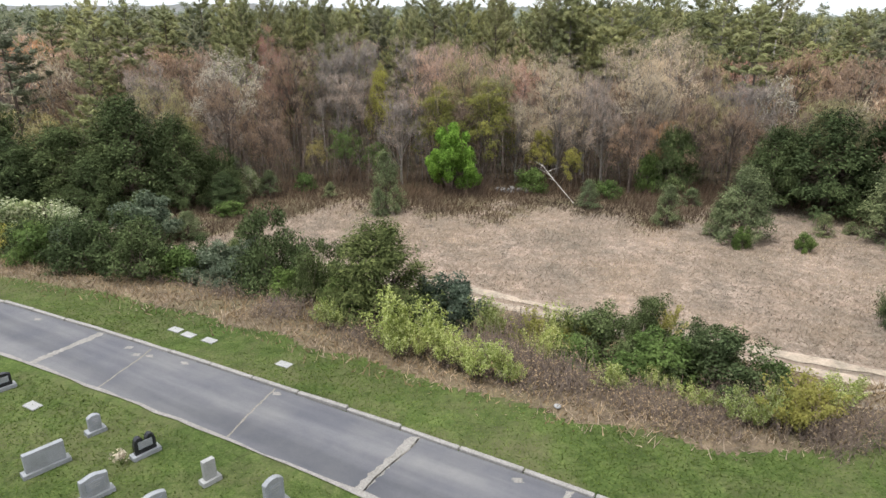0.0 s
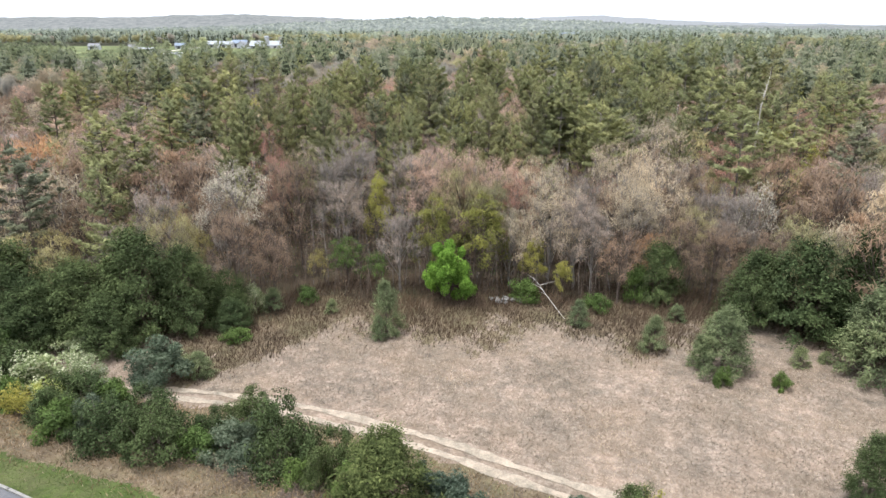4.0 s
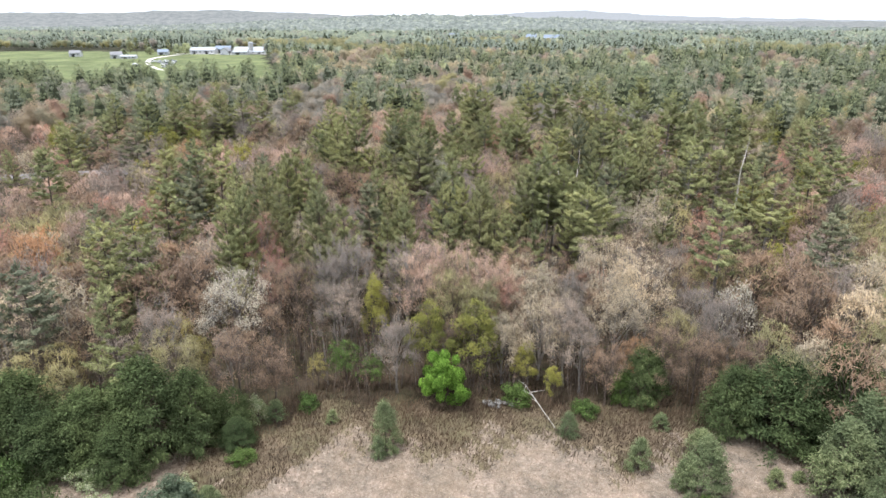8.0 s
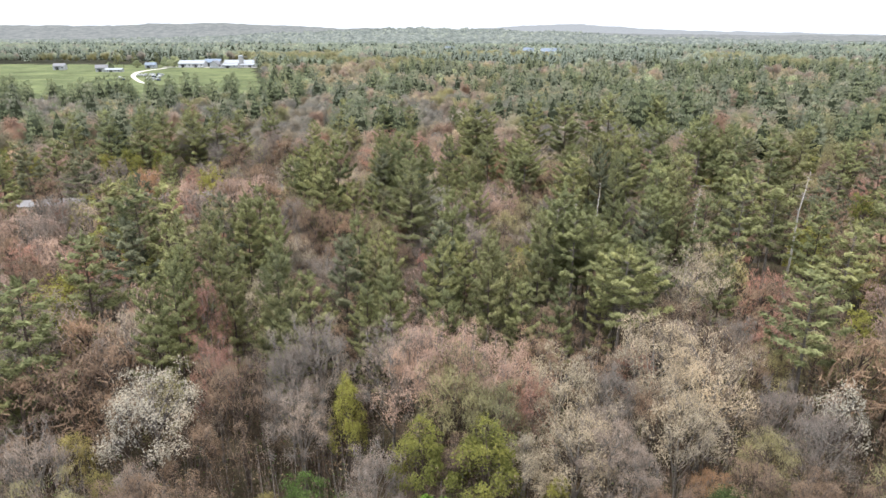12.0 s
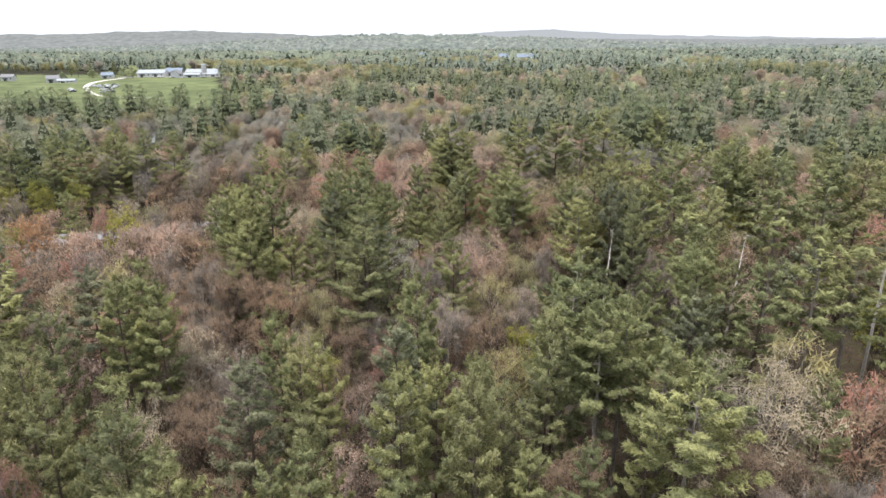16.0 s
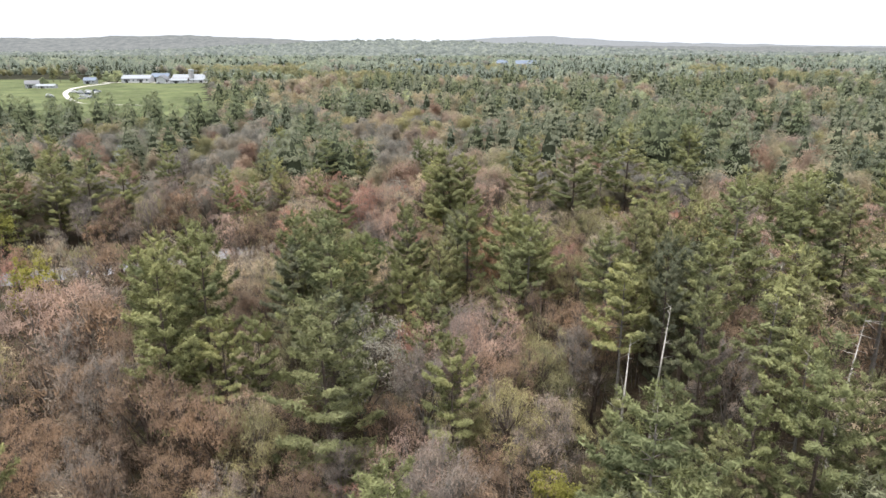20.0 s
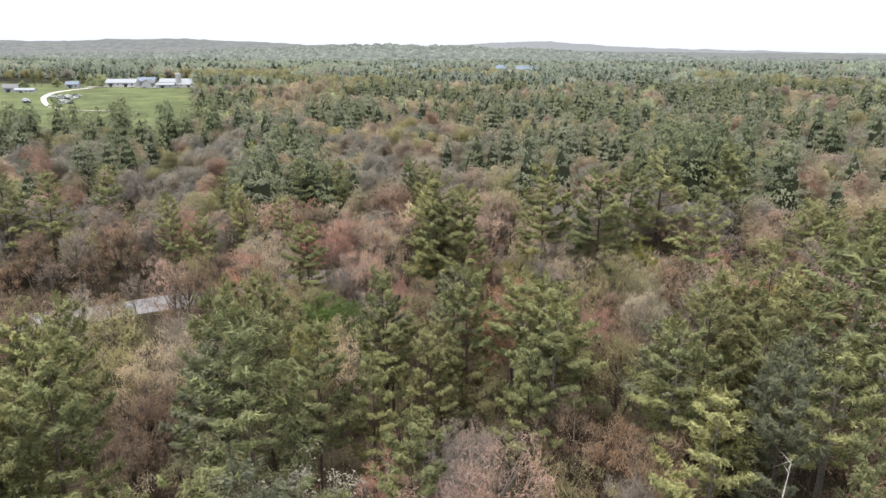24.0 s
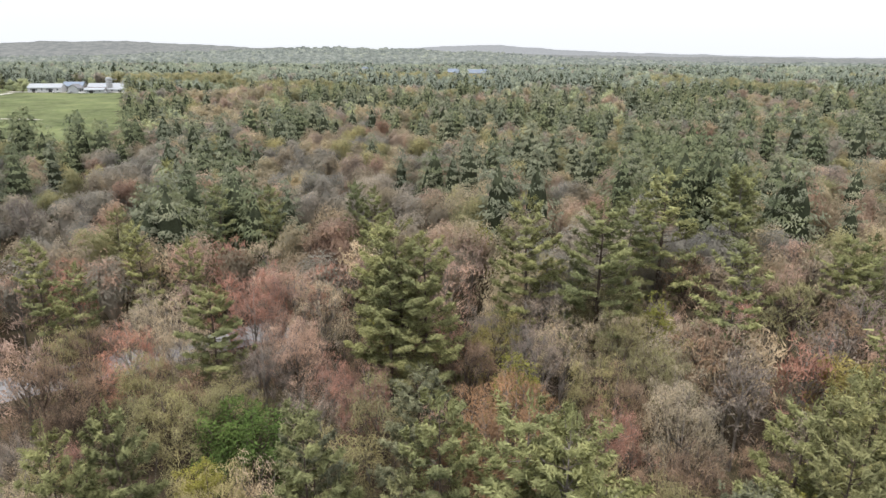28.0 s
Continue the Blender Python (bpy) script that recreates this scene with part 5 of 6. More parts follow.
# ---------------------------------------------------------------- cemetery drive and its kerb
def strip(xs, left, right, z, mat, name, wob=0.0):
    """A flat strip over the ground between two edge lines."""
    heap = Heap()
    j = lambda: rng.normal(size=len(xs)) * wob
    a = np.stack([left[0] + j(), left[1] + j(), z], 1)
    b = np.stack([right[0] + j(), right[1] + j(), z], 1)
    n = len(xs)
    k = np.arange(n - 1)
    heap.add(np.concatenate([a, b]), np.concatenate([np.stack([k, k + n, k + n + 1], 1), np.stack([k, k + n + 1, k + 1], 1)]))
    return heap.mesh(name, mat)


def along(x, off):
    """A place beside the kerb line: off metres towards the headstones."""
    s = 0.4828 + 0.00461 * np.minimum(x, 0)
    q = np.sqrt(1 + s * s)
    return x - off * s / q, kerb_y(x) - off / q


rx = np.arange(-50, 40, 0.8)
road_mesh = strip(rx, along(rx, 0.0), along(rx, 2.83), 3.23 + 0 * rx, ASPHALT, "road")
road = tagged(new("road", road_mesh), "cracked grey asphalt cemetery drive between lawns", "road", kind="structure")
border = strip(rx, along(rx, 2.78), along(rx, 2.9), 3.234 + 0 * rx, PATCHING, "road_edge", 0.025)
part("road_edge", border, PATCHING, road, "sandy worn edge of the drive")


def seam(x0, off0, x1, off1, width, mat, name, label):
    t = np.linspace(0, 1, 26)
    px, py = along(x0 + (x1 - x0) * t, off0 + (off1 - off0) * t)
    w = width * (0.7 + 0.6 * rng.random(26)) * 0.5
    bend = np.cumsum(rng.normal(size=26)) * 0.012
    m = strip(t, (px - w + bend, py), (px + w + bend, py), 3.238 + 0 * t, mat, name)
    part(name, m, mat, road, label)


seam(-13.55, 0.04, -13.71, 2.80, 0.34, PATCHING, "seam", "wide light patched seam across the asphalt")
seam(-0.52, 0.04, -0.61, 2.80, 0.36, PATCHING, "seam", "wide light patched seam across the asphalt")
seam(-5.49, 0.04, -4.98, 2.80, 0.07, CRACK, "crack", "thin crack across the asphalt")
seam(-10.93, 0.08, -10.33, 2.80, 0.07, CRACK, "crack", "thin crack across the asphalt")
seam(-0.40, 0.04, -0.48, 2.80, 0.05, CRACK, "crack", "thin crack across the asphalt")
seam(3.78, 0.04, 3.61, 1.44, 0.20, PATCHING, "seam", "short patched seam at the kerb")
for cx, o in ((-9.23, 0.20), (-11.77, 0.32), (-10.59, 0.40), (-11.10, 0.56), (-5.28, 0.16), (-16.74, 0.32), (2.49, 0.24)):
    seam(cx, o, cx + 0.1, o + 0.16, 0.26, PATCHING, "sand_patch", "small patch of sand on the asphalt")

kerb = tagged(new("kerb"), "low weathered concrete kerb along the drive", "kerb", kind="structure")
kerb_mesh = bpy.data.meshes.new("kerb_stone")
bm = box(bmesh.new(), 0, 1.96, -0.08, 0.08, -0.06, 0.11, 0.03)
bm.to_mesh(kerb_mesh), bm.free()
kerb_mesh.materials.append(KERB)
kx = -46.0
while kx < 18:
    s = 0.4828 + 0.00461 * min(kx, 0)
    px, py = along(kx, -0.1)
    o = new("kerb_stone", kerb_mesh)
    o.parent = kerb
    o.matrix_basis = Matrix.LocRotScale((px, py, 3.2 + float(rng.normal() * 0.008)), Euler((0, float(rng.normal() * 0.006), -math.atan(s + 0.002) + float(rng.normal() * 0.008))), None)
    kx += 2.0 / math.sqrt(1 + s * s)


# ---------------------------------------------------------------- headstones
def profile_stone(width, height, depth, top):
    """A tablet cut to an outline: flat, arched, shouldered or heart-shaped top."""
    bm = bmesh.new()
    n, pts = 14, [(-width / 2, 0.0)]
    for i in range(n + 1):
        u = -1 + 2 * i / n
        rise = {"flat": 0.0, "arch": 0.16 * height * (1 - u * u), "serp": 0.14 * height * (0.5 + 0.5 * math.cos(u * math.pi)) + 0.03 * height * abs(u), "heart": 0.42 * height * math.sqrt(max(0, 1 - (2 * abs(u) - 1) ** 2)) - 0.12 * height * (1 - min(1, 3 * abs(u)))}[top]
        base = {"flat": 1.0, "arch": 0.84, "serp": 0.86, "heart": 0.6}[top] * height
        pts.append((u * width / 2, base + rise))
    pts.append((width / 2, 0.0))
    front = [bm.verts.new((x, -depth / 2, z)) for x, z in pts]
    face = bm.faces.new(front)
    ext = bmesh.ops.extrude_face_region(bm, geom=[face])["geom"]
    for v in ext:
        if isinstance(v, bmesh.types.BMVert):
            v.co.y += depth
    bmesh.ops.recalc_face_normals(bm, faces=bm.faces)
    rim = [e for e in bm.edges if len(e.link_faces) == 2 and abs(e.calc_face_angle()) > 1.2]
    bmesh.ops.bevel(bm, geom=rim, offset=0.012, segments=1, affect="EDGES")
    return bm


def headstone(x, y, width, height, top, mat, label, turn=52, panel=None, tilt=0.0):
    ob = tagged(new("headstone"), label, "gravestone", "gravestones by the drive")
    ob.matrix_basis = pose(x, y, land(x, y), tilt, 0, turn)
    part("base", box(bmesh.new(), -width / 2 - 0.1, width / 2 + 0.1, -0.15, 0.15, -0.03, 0.13, 0.015), mat if mat is not BLACK_GRANITE else GRANITE, ob, "rough granite base block")
    t = part("tablet", profile_stone(width, height, 0.16, top), mat, ob)
    t.location.z = 0.125
    if panel:
        p = part("inscription_panel", box(bmesh.new(), -width * 0.33, width * 0.33, -0.09, -0.078, height * 0.3, height * 0.75, 0.006), panel, t, "carved panel")
        for i in range(3):
            part("inscription_bar", box(bmesh.new(), -width * (0.26 - 0.05 * i), width * (0.26 - 0.05 * i), -0.096, -0.091, height * (0.64 - 0.12 * i), height * (0.68 - 0.12 * i)), MARBLE if panel is PANEL else PANEL, p)
    return ob


headstone(-10.1, 5.1, 0.36, 0.50, "arch", GRANITE, "small light granite headstone with arched top", panel=PANEL)
heart = headstone(-8.1, 4.2, 0.61, 0.52, "heart", BLACK_GRANITE, "black polished heart-shaped headstone with flowers beside it", panel=PANEL)
headstone(-10.5, 3.4, 1.01, 0.56, "flat", GRANITE, "wide light granite headstone with flat top")
headstone(-8.5, 2.4, 0.69, 0.58, "serp", GRANITE, "light granite headstone with curved top and dark panel", panel=PANEL)
headstone(-5.8, 3.2, 0.34, 0.56, "flat", MARBLE, "narrow white marble headstone, slightly leaning", tilt=-3)
headstone(-3.8, 2.4, 0.54, 0.76, "arch", GRANITE, "tall light granite headstone with arched top", panel=PANEL)
headstone(-14.5, 7.2, 0.50, 0.47, "arch", BLACK_GRANITE, "dark polished headstone near the drive", panel=PANEL)
headstone(-6.7, 1.9, 0.66, 0.50, "arch", GRANITE, "light granite headstone in the mown lawn", panel=PANEL)
headstone(-13.3, 4.3, 0.58, 0.50, "serp", GRANITE, "light granite headstone at the lawn's edge")
headstone(-11.9, 2.1, 0.58, 0.50, "arch", GRANITE, "light granite headstone at the lawn's edge")
headstone(-8.9, 1.3, 0.58, 0.50, "serp", MARBLE, "white marble headstone in the mown lawn")

posy = tagged(new("grave_flowers"), "small bunch of pale artificial flowers by a gravestone", "flowers")
posy.location = (-8.54, 3.73, land(-8.54, 3.73))
hp, hq = Heap(), Heap()
hp.twigs(rng.normal(size=(12, 3)) * (0.03, 0.03, 0), rng.normal(size=(12, 3)) * (0.1, 0.1, 0.04) + (0, 0, 0.28), 0.008)
hq.leaves(rng.normal(size=(70, 3)) * (0.1, 0.1, 0.06) + (0, 0, 0.3), 0.09)
part("stems", hp, BLADE, posy), part("petals", hq, WHITE, posy, "cream petals")

for mx, my in ((-10.8, 11.9), (-10.1, 11.5), (-9.1, 11.1), (-5.7, 9.5), (-12.9, 6.3)):
    mk = tagged(new("flat_grave_marker"), "flat pale stone marker set in the lawn", "grave marker", "flat markers in the lawn")
    mk.matrix_basis = pose(mx, my, land(mx, my), 0, 0, -25)
    part("slab", box(bmesh.new(), -0.29, 0.29, -0.17, 0.17, -0.05, 0.035, 0.01), MARBLE, mk)
litter_bit = tagged(new("pale_rock"), "small pale rock at the foot of the brush", "rock")
bm = bmesh.new()
bmesh.ops.create_icosphere(bm, subdivisions=2, radius=0.12)
for v in bm.verts:
    v.co *= 1 + 0.3 * noise.noise(v.co * 6)
    v.co.z *= 0.55
part("stone", bm, MARBLE, litter_bit)
litter_bit.location = (3.8, 7.4, land(3.8, 7.4) + 0.08)


# ---------------------------------------------------------------- sandy track
tx = np.arange(-34, 42, 0.5)
for off, w, nm in ((-0.62, 0.62, "rut"), (0.62, 0.62, "rut")):
    ww = 0.5 * w * (1 + 0.3 * np.sin(tx * 0.9 + off)) * np.interp(tx, (-34, -24, -10, 42), (0.3, 0.8, 1.0, 1.25))
    s = np.gradient(track_y(tx), tx)
    s = np.convolve(np.pad(s, 3, mode="edge"), np.ones(7) / 7, "valid")
    c = np.convolve(np.pad(track_y(tx), 4, mode="edge"), np.ones(9) / 9, "valid") + off * np.sqrt(1 + s * s) * np.interp(tx, (-34, -10, 42), (0.6, 0.85, 1.0))
    z = land(tx, c) + 0.03
    m = strip(tx, (tx + 0, c + ww), (tx + 0, c - ww), z, DIRT, "dirt_track", 0.05)
    tagged(new("dirt_track", m), "pale sandy wheel rut of a farm track", "track", kind="structure")
sand = Heap()
for cx, cy, r in ((15.4, 8.6, 1.4), (13.6, 10.6, 0.9), (19.2, 12.8, 1.1)):
    a = np.linspace(0, 6.28, 19)[:-1]
    rr = r * (0.8 + 0.35 * rng.random(18))
    ex, ey = cx + 1.5 * rr * np.cos(a), cy + 0.7 * rr * np.sin(a)
    v = np.concatenate([[[cx, cy, land(cx, cy) + 0.04]], np.stack([ex, ey, land(ex, ey) + 0.04], 1)])
    k = np.arange(18)
    sand.add(v, np.stack([0 * k, k + 1, (k + 1) % 18 + 1], 1))
tagged(new("bare_sand", sand.mesh("bare_sand", DIRT)), "bare patches of pale sand beside the track", "sand", kind="structure")


# ---------------------------------------------------------------- shrubs
BIG_JUNIPER = Kind("juniper_tree", lambda: shoots(7, 3.5, 230, 26000, 0.19, 0.42, 0.24, 0.08), 3, BARK, JUNIPER, "foliage")
JUNIPER_BUSH = Kind("juniper_bush", lambda: bush(3, 3.6, 11000, 0.095, 44, 0.9, 0.3), 4, BARK, JUNIPER, "foliage")
LIME_BUSH = Kind("lime_green_bush", lambda: sprig(2.2, 1.6), 4, BARK, LIME, "foliage")
GREY_BUSH = Kind("grey_green_bush", lambda: bush(3, 3.4, 8500, 0.11, 32, 0.9), 3, BARK, leaf_material("grey_green_leaves", (0.06, 0.085, 0.055), (0.12, 0.155, 0.105), (0.22, 0.26, 0.19)), "foliage")
WHITE_BUSH = Kind("flowering_bush", lambda: bush(3, 3.0, 5000, 0.1, 26, 0.8, 0.45), 2, BARK, leaf_material("pale_flowering_leaves", (0.12, 0.17, 0.07), (0.3, 0.36, 0.2), (0.58, 0.6, 0.46)), "foliage")
GREEN_BUSH = Kind("green_bush", lambda: bush(2, 2.4, 4200, 0.105, 24), 3, BARK, GREEN, "foliage")
OLIVE_BUSH = Kind("olive_bush", lambda: sprig(2, 1.8, 22, 2200, 0.075), 2, BARK, FRESH, "foliage")
DRY_BUSH = Kind("dry_brush", lambda: brush(1.5, 2.6, 420), 3, BARK, BRUSH, "dead_leaves")
MAPLE_BUSH = Kind("young_maple", lambda: bush(5.2, 5.2, 17000, 0.135, 60, 0.5, 0.5, 0.06), 1, BARK, MAPLE, "crown")
MUGO = Kind("dark_pine", lambda: shoots(4.6, 2.6, 170, 19000, 0.15, 0.42), 1, BARK, PINE_DARK, "foliage")
ROUND_PINE = Kind("young_pine", lambda: shoots(5, 2.3, 150, 13000, 0.15, 0.5, 0.16, 0.06), 2, BARK, MEADOW_PINE, "foliage")
BUSH_BASE = {BIG_JUNIPER: (7, 7, "large dense dark-green juniper"), JUNIPER_BUSH: (3, 3.6, "dense dark-green juniper bush"), LIME_BUSH: (2.2, 1.45, "light lime-green leafing shrub"), GREY_BUSH: (3, 3.4, "soft grey-green rounded bush"), WHITE_BUSH: (3, 3.0, "bush with pale creamy blossom"), GREEN_BUSH: (2, 2.4, "mid-green leafy bush"), OLIVE_BUSH: (2, 2.0, "yellowish-green thin bush"), DRY_BUSH: (1.5, 2.6, "tangle of dry brown brush"), MUGO: (4.6, 5.2, "dark olive spreading pine with upright tips"), YOUNG_PINE: (4, 3.0, "young pine with bluish needles in dry grass"), ROUND_PINE: (5, 4.6, "young round pine with light-green needles"), MAPLE_BUSH: (5.2, 5.2, "young maple in bright fresh-green leaf")}


def shrub(kind, x, y, height, width, where="in the hedgerow"):
    h, w, label = BUSH_BASE[kind]
    taken.append((x, y, 1))
    return kind.plant(x, y, 1.05 * height / h, 1.12 * width / w, label + " " + where, "bush", "bushes " + where)


for x, y, h, w in ((-18.6, 18.9, 2.7, 3.6), (-15.7, 18.2, 2.8, 3.4), (-17.2, 20.4, 2.9, 3.6), (-23.9, 24.8, 2.5, 3.2), (-8.9, 18, 4.0, 3.5), (-6.6, 16.2, 2.4, 1.7), (-6, 18, 2.9, 2.2), (6.2, 13.3, 2.2, 3.5), (8.8, 16.4, 2.1, 2.1), (9.8, 10.2, 2.4, 3.4), (10.3, 14.1, 1.8, 2.1), (-1.6, 13.8, 1.6, 1.7), (-29.8, 26.6, 3.5, 4.3), (-34.7, 28.6, 3.9, 4.8), (-12.7, 23.9, 2.1, 2.9)):
    shrub(JUNIPER_BUSH, x, y, 1.1 * h, 1.15 * w)
for x, y, h, w in ((-25.5, 23.7, 2.2, 2.2), (-4.9, 12.7, 1.3, 1.2), (-2.3, 11.2, 2.5, 1.9), (-0.9, 11, 2.3, 1.8), (0.1, 9.9, 1.6, 1.4), (1.2, 9.2, 1.8, 1.6), (1.3, 13.7, 2.1, 1.4), (3.5, 11.3, 1.7, 1.5), (5.6, 9.1, 1, 1.2), (7.3, 9.7, 0.9, 1), (9.3, 7, 1.4, 1.1), (10.3, 7.1, 1.4, 1), (12.8, 8.1, 1.5, 1.4), (8.2, 8.1, 0.9, 1.1), (4.5, 14.2, 2.2, 1.5), (-1.6, 10.3, 1.7, 1.3), (-22.1, 22.5, 1.5, 1.3), (2.2, 8.8, 1.2, 1)):
    shrub(LIME_BUSH, x, y, 1.1 * h, 0.8 * w)
    shrub(LIME_BUSH, x + 0.5 * w, y + rng.normal() * 0.3, 0.85 * h, 0.55 * w)
for x, y, h, w in ((-12.2, 18.9, 2.2, 3.2), (-10.6, 20.4, 2.6, 2.6), (-0, 15.2, 2.8, 3.0), (6.4, 16.6, 1.5, 1.7), (-20.5, 28.4, 3.3, 4.2), (-20.6, 20.6, 2.3, 2.4)):
    shrub(GREY_BUSH, x, y, h, w)
for x, y, h, w in ((-27, 25.7, 3.8, 3.8), (-25, 27, 2.9, 2.9), (-20.6, 30.7, 1.5, 1.9), (-30.1, 24.1, 3.4, 3.5)):
    shrub(WHITE_BUSH, x, y, h, w)
for x, y, h, w in ((8.3, 10.6, 1.9, 2.6), (-4.7, 16.4, 2.1, 2), (4.9, 11.5, 1.3, 1.8), (6.5, 10.2, 1.2, 1.7), (11.6, 10, 1.4, 1.8), (-21.6, 24.6, 2.3, 2.5)):
    shrub(GREEN_BUSH, x, y, h, w)
for x, y, h, w in ((9.8, 16.7, 1.9, 1.8), (10.9, 7, 2, 2), (11.9, 7.7, 1.5, 1.7), (5.4, 13.9, 1.5, 1.7), (-19.8, 20.6, 2.1, 2)):
    shrub(OLIVE_BUSH, x, y, h, w)
for x, y, h, w in ((2.5, 10.4, 1.3, 1.7), (2.6, 15.7, 1.5, 2.8), (2.9, 9.7, 1.2, 2.7), (4.2, 9.1, 1.1, 2.3), (10.3, 8.3, 1.2, 2.1), (11.5, 6.6, 1, 2), (-3.3, 12.1, 0.9, 2), (6.2, 8.1, 0.7, 2.2), (-7.2, 14, 0.8, 2.5), (-10.4, 16.4, 0.8, 2.8), (-13.8, 17.9, 0.7, 2.8), (7.4, 7.4, 0.7, 2.2), (8.6, 6.9, 0.6, 2), (0.8, 10.4, 1, 1.9), (-20.7, 19.6, 0.8, 2.6), (13, 7, 0.8, 2.2), (1.6, 11.8, 1.1, 2.2)):
    shrub(DRY_BUSH, x, y, h, w)
for kind, x, y, h, w in ((GREEN_BUSH, -21.8, 19.6, 2.2, 2.6), (JUNIPER_BUSH, -23.6, 21.6, 2.6, 3.0), (GREEN_BUSH, -13.6, 18.4, 1.8, 2.4), (JUNIPER_BUSH, -13.9, 20.8, 2.2, 2.6), (GREY_BUSH, -10.7, 17.6, 1.7, 2.2), (JUNIPER_BUSH, -7.4, 17.6, 2.8, 2.4), (GREEN_BUSH, -7.6, 16.2, 1.6, 1.8), (GREEN_BUSH, -4.9, 15.2, 1.5, 1.8), (GREY_BUSH, -1.2, 16.6, 2.0, 2.2), (OLIVE_BUSH, -26.2, 22.4, 2.4, 2.4), (GREEN_BUSH, -28.6, 23.6, 2.6, 3.0), (OLIVE_BUSH, 3.4, 13.2, 2.0, 1.8), (GREEN_BUSH, 7.6, 12.0, 1.8, 2.2)):
    shrub(kind, x, y, h, w)
shrub(MUGO, -3.1, 14.7, 4.3, 4.9, "beside the sandy track")
for x, y, h, w in ((-6.1, 36.9, 4.4, 2.9), (-6.5, 35.7, 2.1, 1.4), (-18.3, 29.5, 1.8, 2.2), (14.4, 34.9, 2.9, 2.2), (9.5, 39.4, 2.2, 2), (17.3, 33, 2.3, 1.9), (17.8, 40.7, 1.4, 1.7), (24.5, 33.3, 1.5, 1.5), (-11.3, 40.5, 1.3, 1.3), (-16.4, 40.6, 2.1, 2.1), (26.6, 33.9, 0.9, 1.1), (19.9, 36.7, 2.5, 2.9)):
    shrub(YOUNG_PINE, x, y, h, w, "in the dry meadow")
for x, y, h, w in ((18.5, 32, 4.8, 4.2), (28.8, 32.3, 6.2, 5.2), (31.4, 34.4, 7.2, 5.8), (30.4, 29.1, 4.4, 4.4)):
    shrub(ROUND_PINE, x, y, h, w, "at the meadow's edge")
for x, y, h, w in ((-25.5, 35.9, 6.4, 6.4), (-29.4, 34.4, 5, 6), (-22.3, 37.2, 5.2, 4.8), (-32.3, 33, 4.1, 4.8), (-26.5, 32.9, 3.5, 4.4), (-35.2, 34.8, 6, 6.3), (27.2, 39.3, 5.8, 7.3), (23.7, 40.3, 4.8, 4.8), (17.4, 45.2, 4.2, 4.2), (-19.6, 38.7, 3.3, 3.5), (21.5, 18.9, 3, 2.3), (-18.5, 36.8, 2.1, 2.7), (32.3, 40, 6.3, 6.3)):
    shrub(BIG_JUNIPER, x, y, 1.25 * h, 1.15 * w, "at the wood's edge")
for x, y, h, w in ((-17.5, 34.9, 1.1, 2.3), (-33.4, 30.1, 3.1, 3.3), (5.4, 44.2, 2.1, 2.9), (11.6, 42.6, 1.5, 2.5), (15.1, 44.5, 3.5, 2.1), (-14, 42.6, 1.5, 2.3), (21.8, 29.9, 1.3, 1.2), (17.9, 30.1, 1.5, 1.2)):
    shrub(GREEN_BUSH, x, y, h, w, "at the wood's edge")
for x, y, h, w in ((-20.2, 39.3, 3.3, 2.5), (-17.9, 40.4, 2.7, 2.1), (-28.5, 31.5, 1.7, 2.5)):
    shrub(WHITE_BUSH, x, y, h, w, "at the wood's edge")
shrub(MAPLE_BUSH, -1.5, 44.1, 5.8, 4.6, "at the wood's edge")

# ---------------------------------------------------------------- fallen and dead wood
def dead_tree(name, pts, r, label, branches):
    ob = tagged(new(name), label, "dead tree")
    h = Heap()
    pts = np.asarray(pts, float)
    base = pts[0].copy()
    ob.location = base
    pts = pts - base
    h.limb(pts, np.linspace(r, 0.03, len(pts)), 6)
    part("trunk", h, DEADWOOD, ob, "bleached bare trunk")
    t = rng.uniform(0.35, 0.98, branches)
    p = np.stack([np.interp(t * (len(pts) - 1), np.arange(len(pts)), pts[:, k]) for k in range(3)], 1)
    d = unit(rng.normal(size=(branches, 3)) * (1, 1, 0.35))
    ln = rng.uniform(0.5, 2.2, (branches, 1))
    for i in range(branches):
        b = Heap()
        b.twigs(p[i : i + 1], (p + d * ln)[i : i + 1], 0.03)
        part("branch", b, DEADWOOD, ob)
    return ob


dead_tree("leaning_dead_trunk", [(8.5, 40.4, 1.1), (7.6, 41.4, 2.0), (6.7, 42.6, 2.9), (5.8, 43.7, 3.9)], 0.028, "pale bare fallen trunk leaning at the wood's edge", 6)
dead_tree("dead_tree", [(43, 92, 0), (43.3, 92.2, 7), (43.2, 92, 13), (44, 92.2, 18.2)], 0.2, "tall bleached dead tree standing among pines", 34)
dead_tree("dead_tree", [(20.2, 106.4, 0), (20.3, 106.4, 6), (20.8, 106.4, 14)], 0.19, "bleached dead trunk below a thin pine top", 22)
dead_tree("dead_tree", [(16.6, 104.2, 0), (16.7, 104.2, 5), (16.9, 104.3, 12)], 0.18, "bleached dead trunk among dark pines", 8)
dead_tree("dead_tree", [(33.0, 101, 0), (33.2, 101, 6), (33.8, 101, 15)], 0.2, "bleached dead trunk with bare side branches", 30)
dead_tree("dead_tree", [(38.5, 98, 0), (38.9, 98, 6), (40.0, 98, 13.5)], 0.12, "leaning bleached dead trunk among pines", 12)
wall = tagged(new("stone_pile"), "low tumbled pile of grey field stones by the wood", "stones")
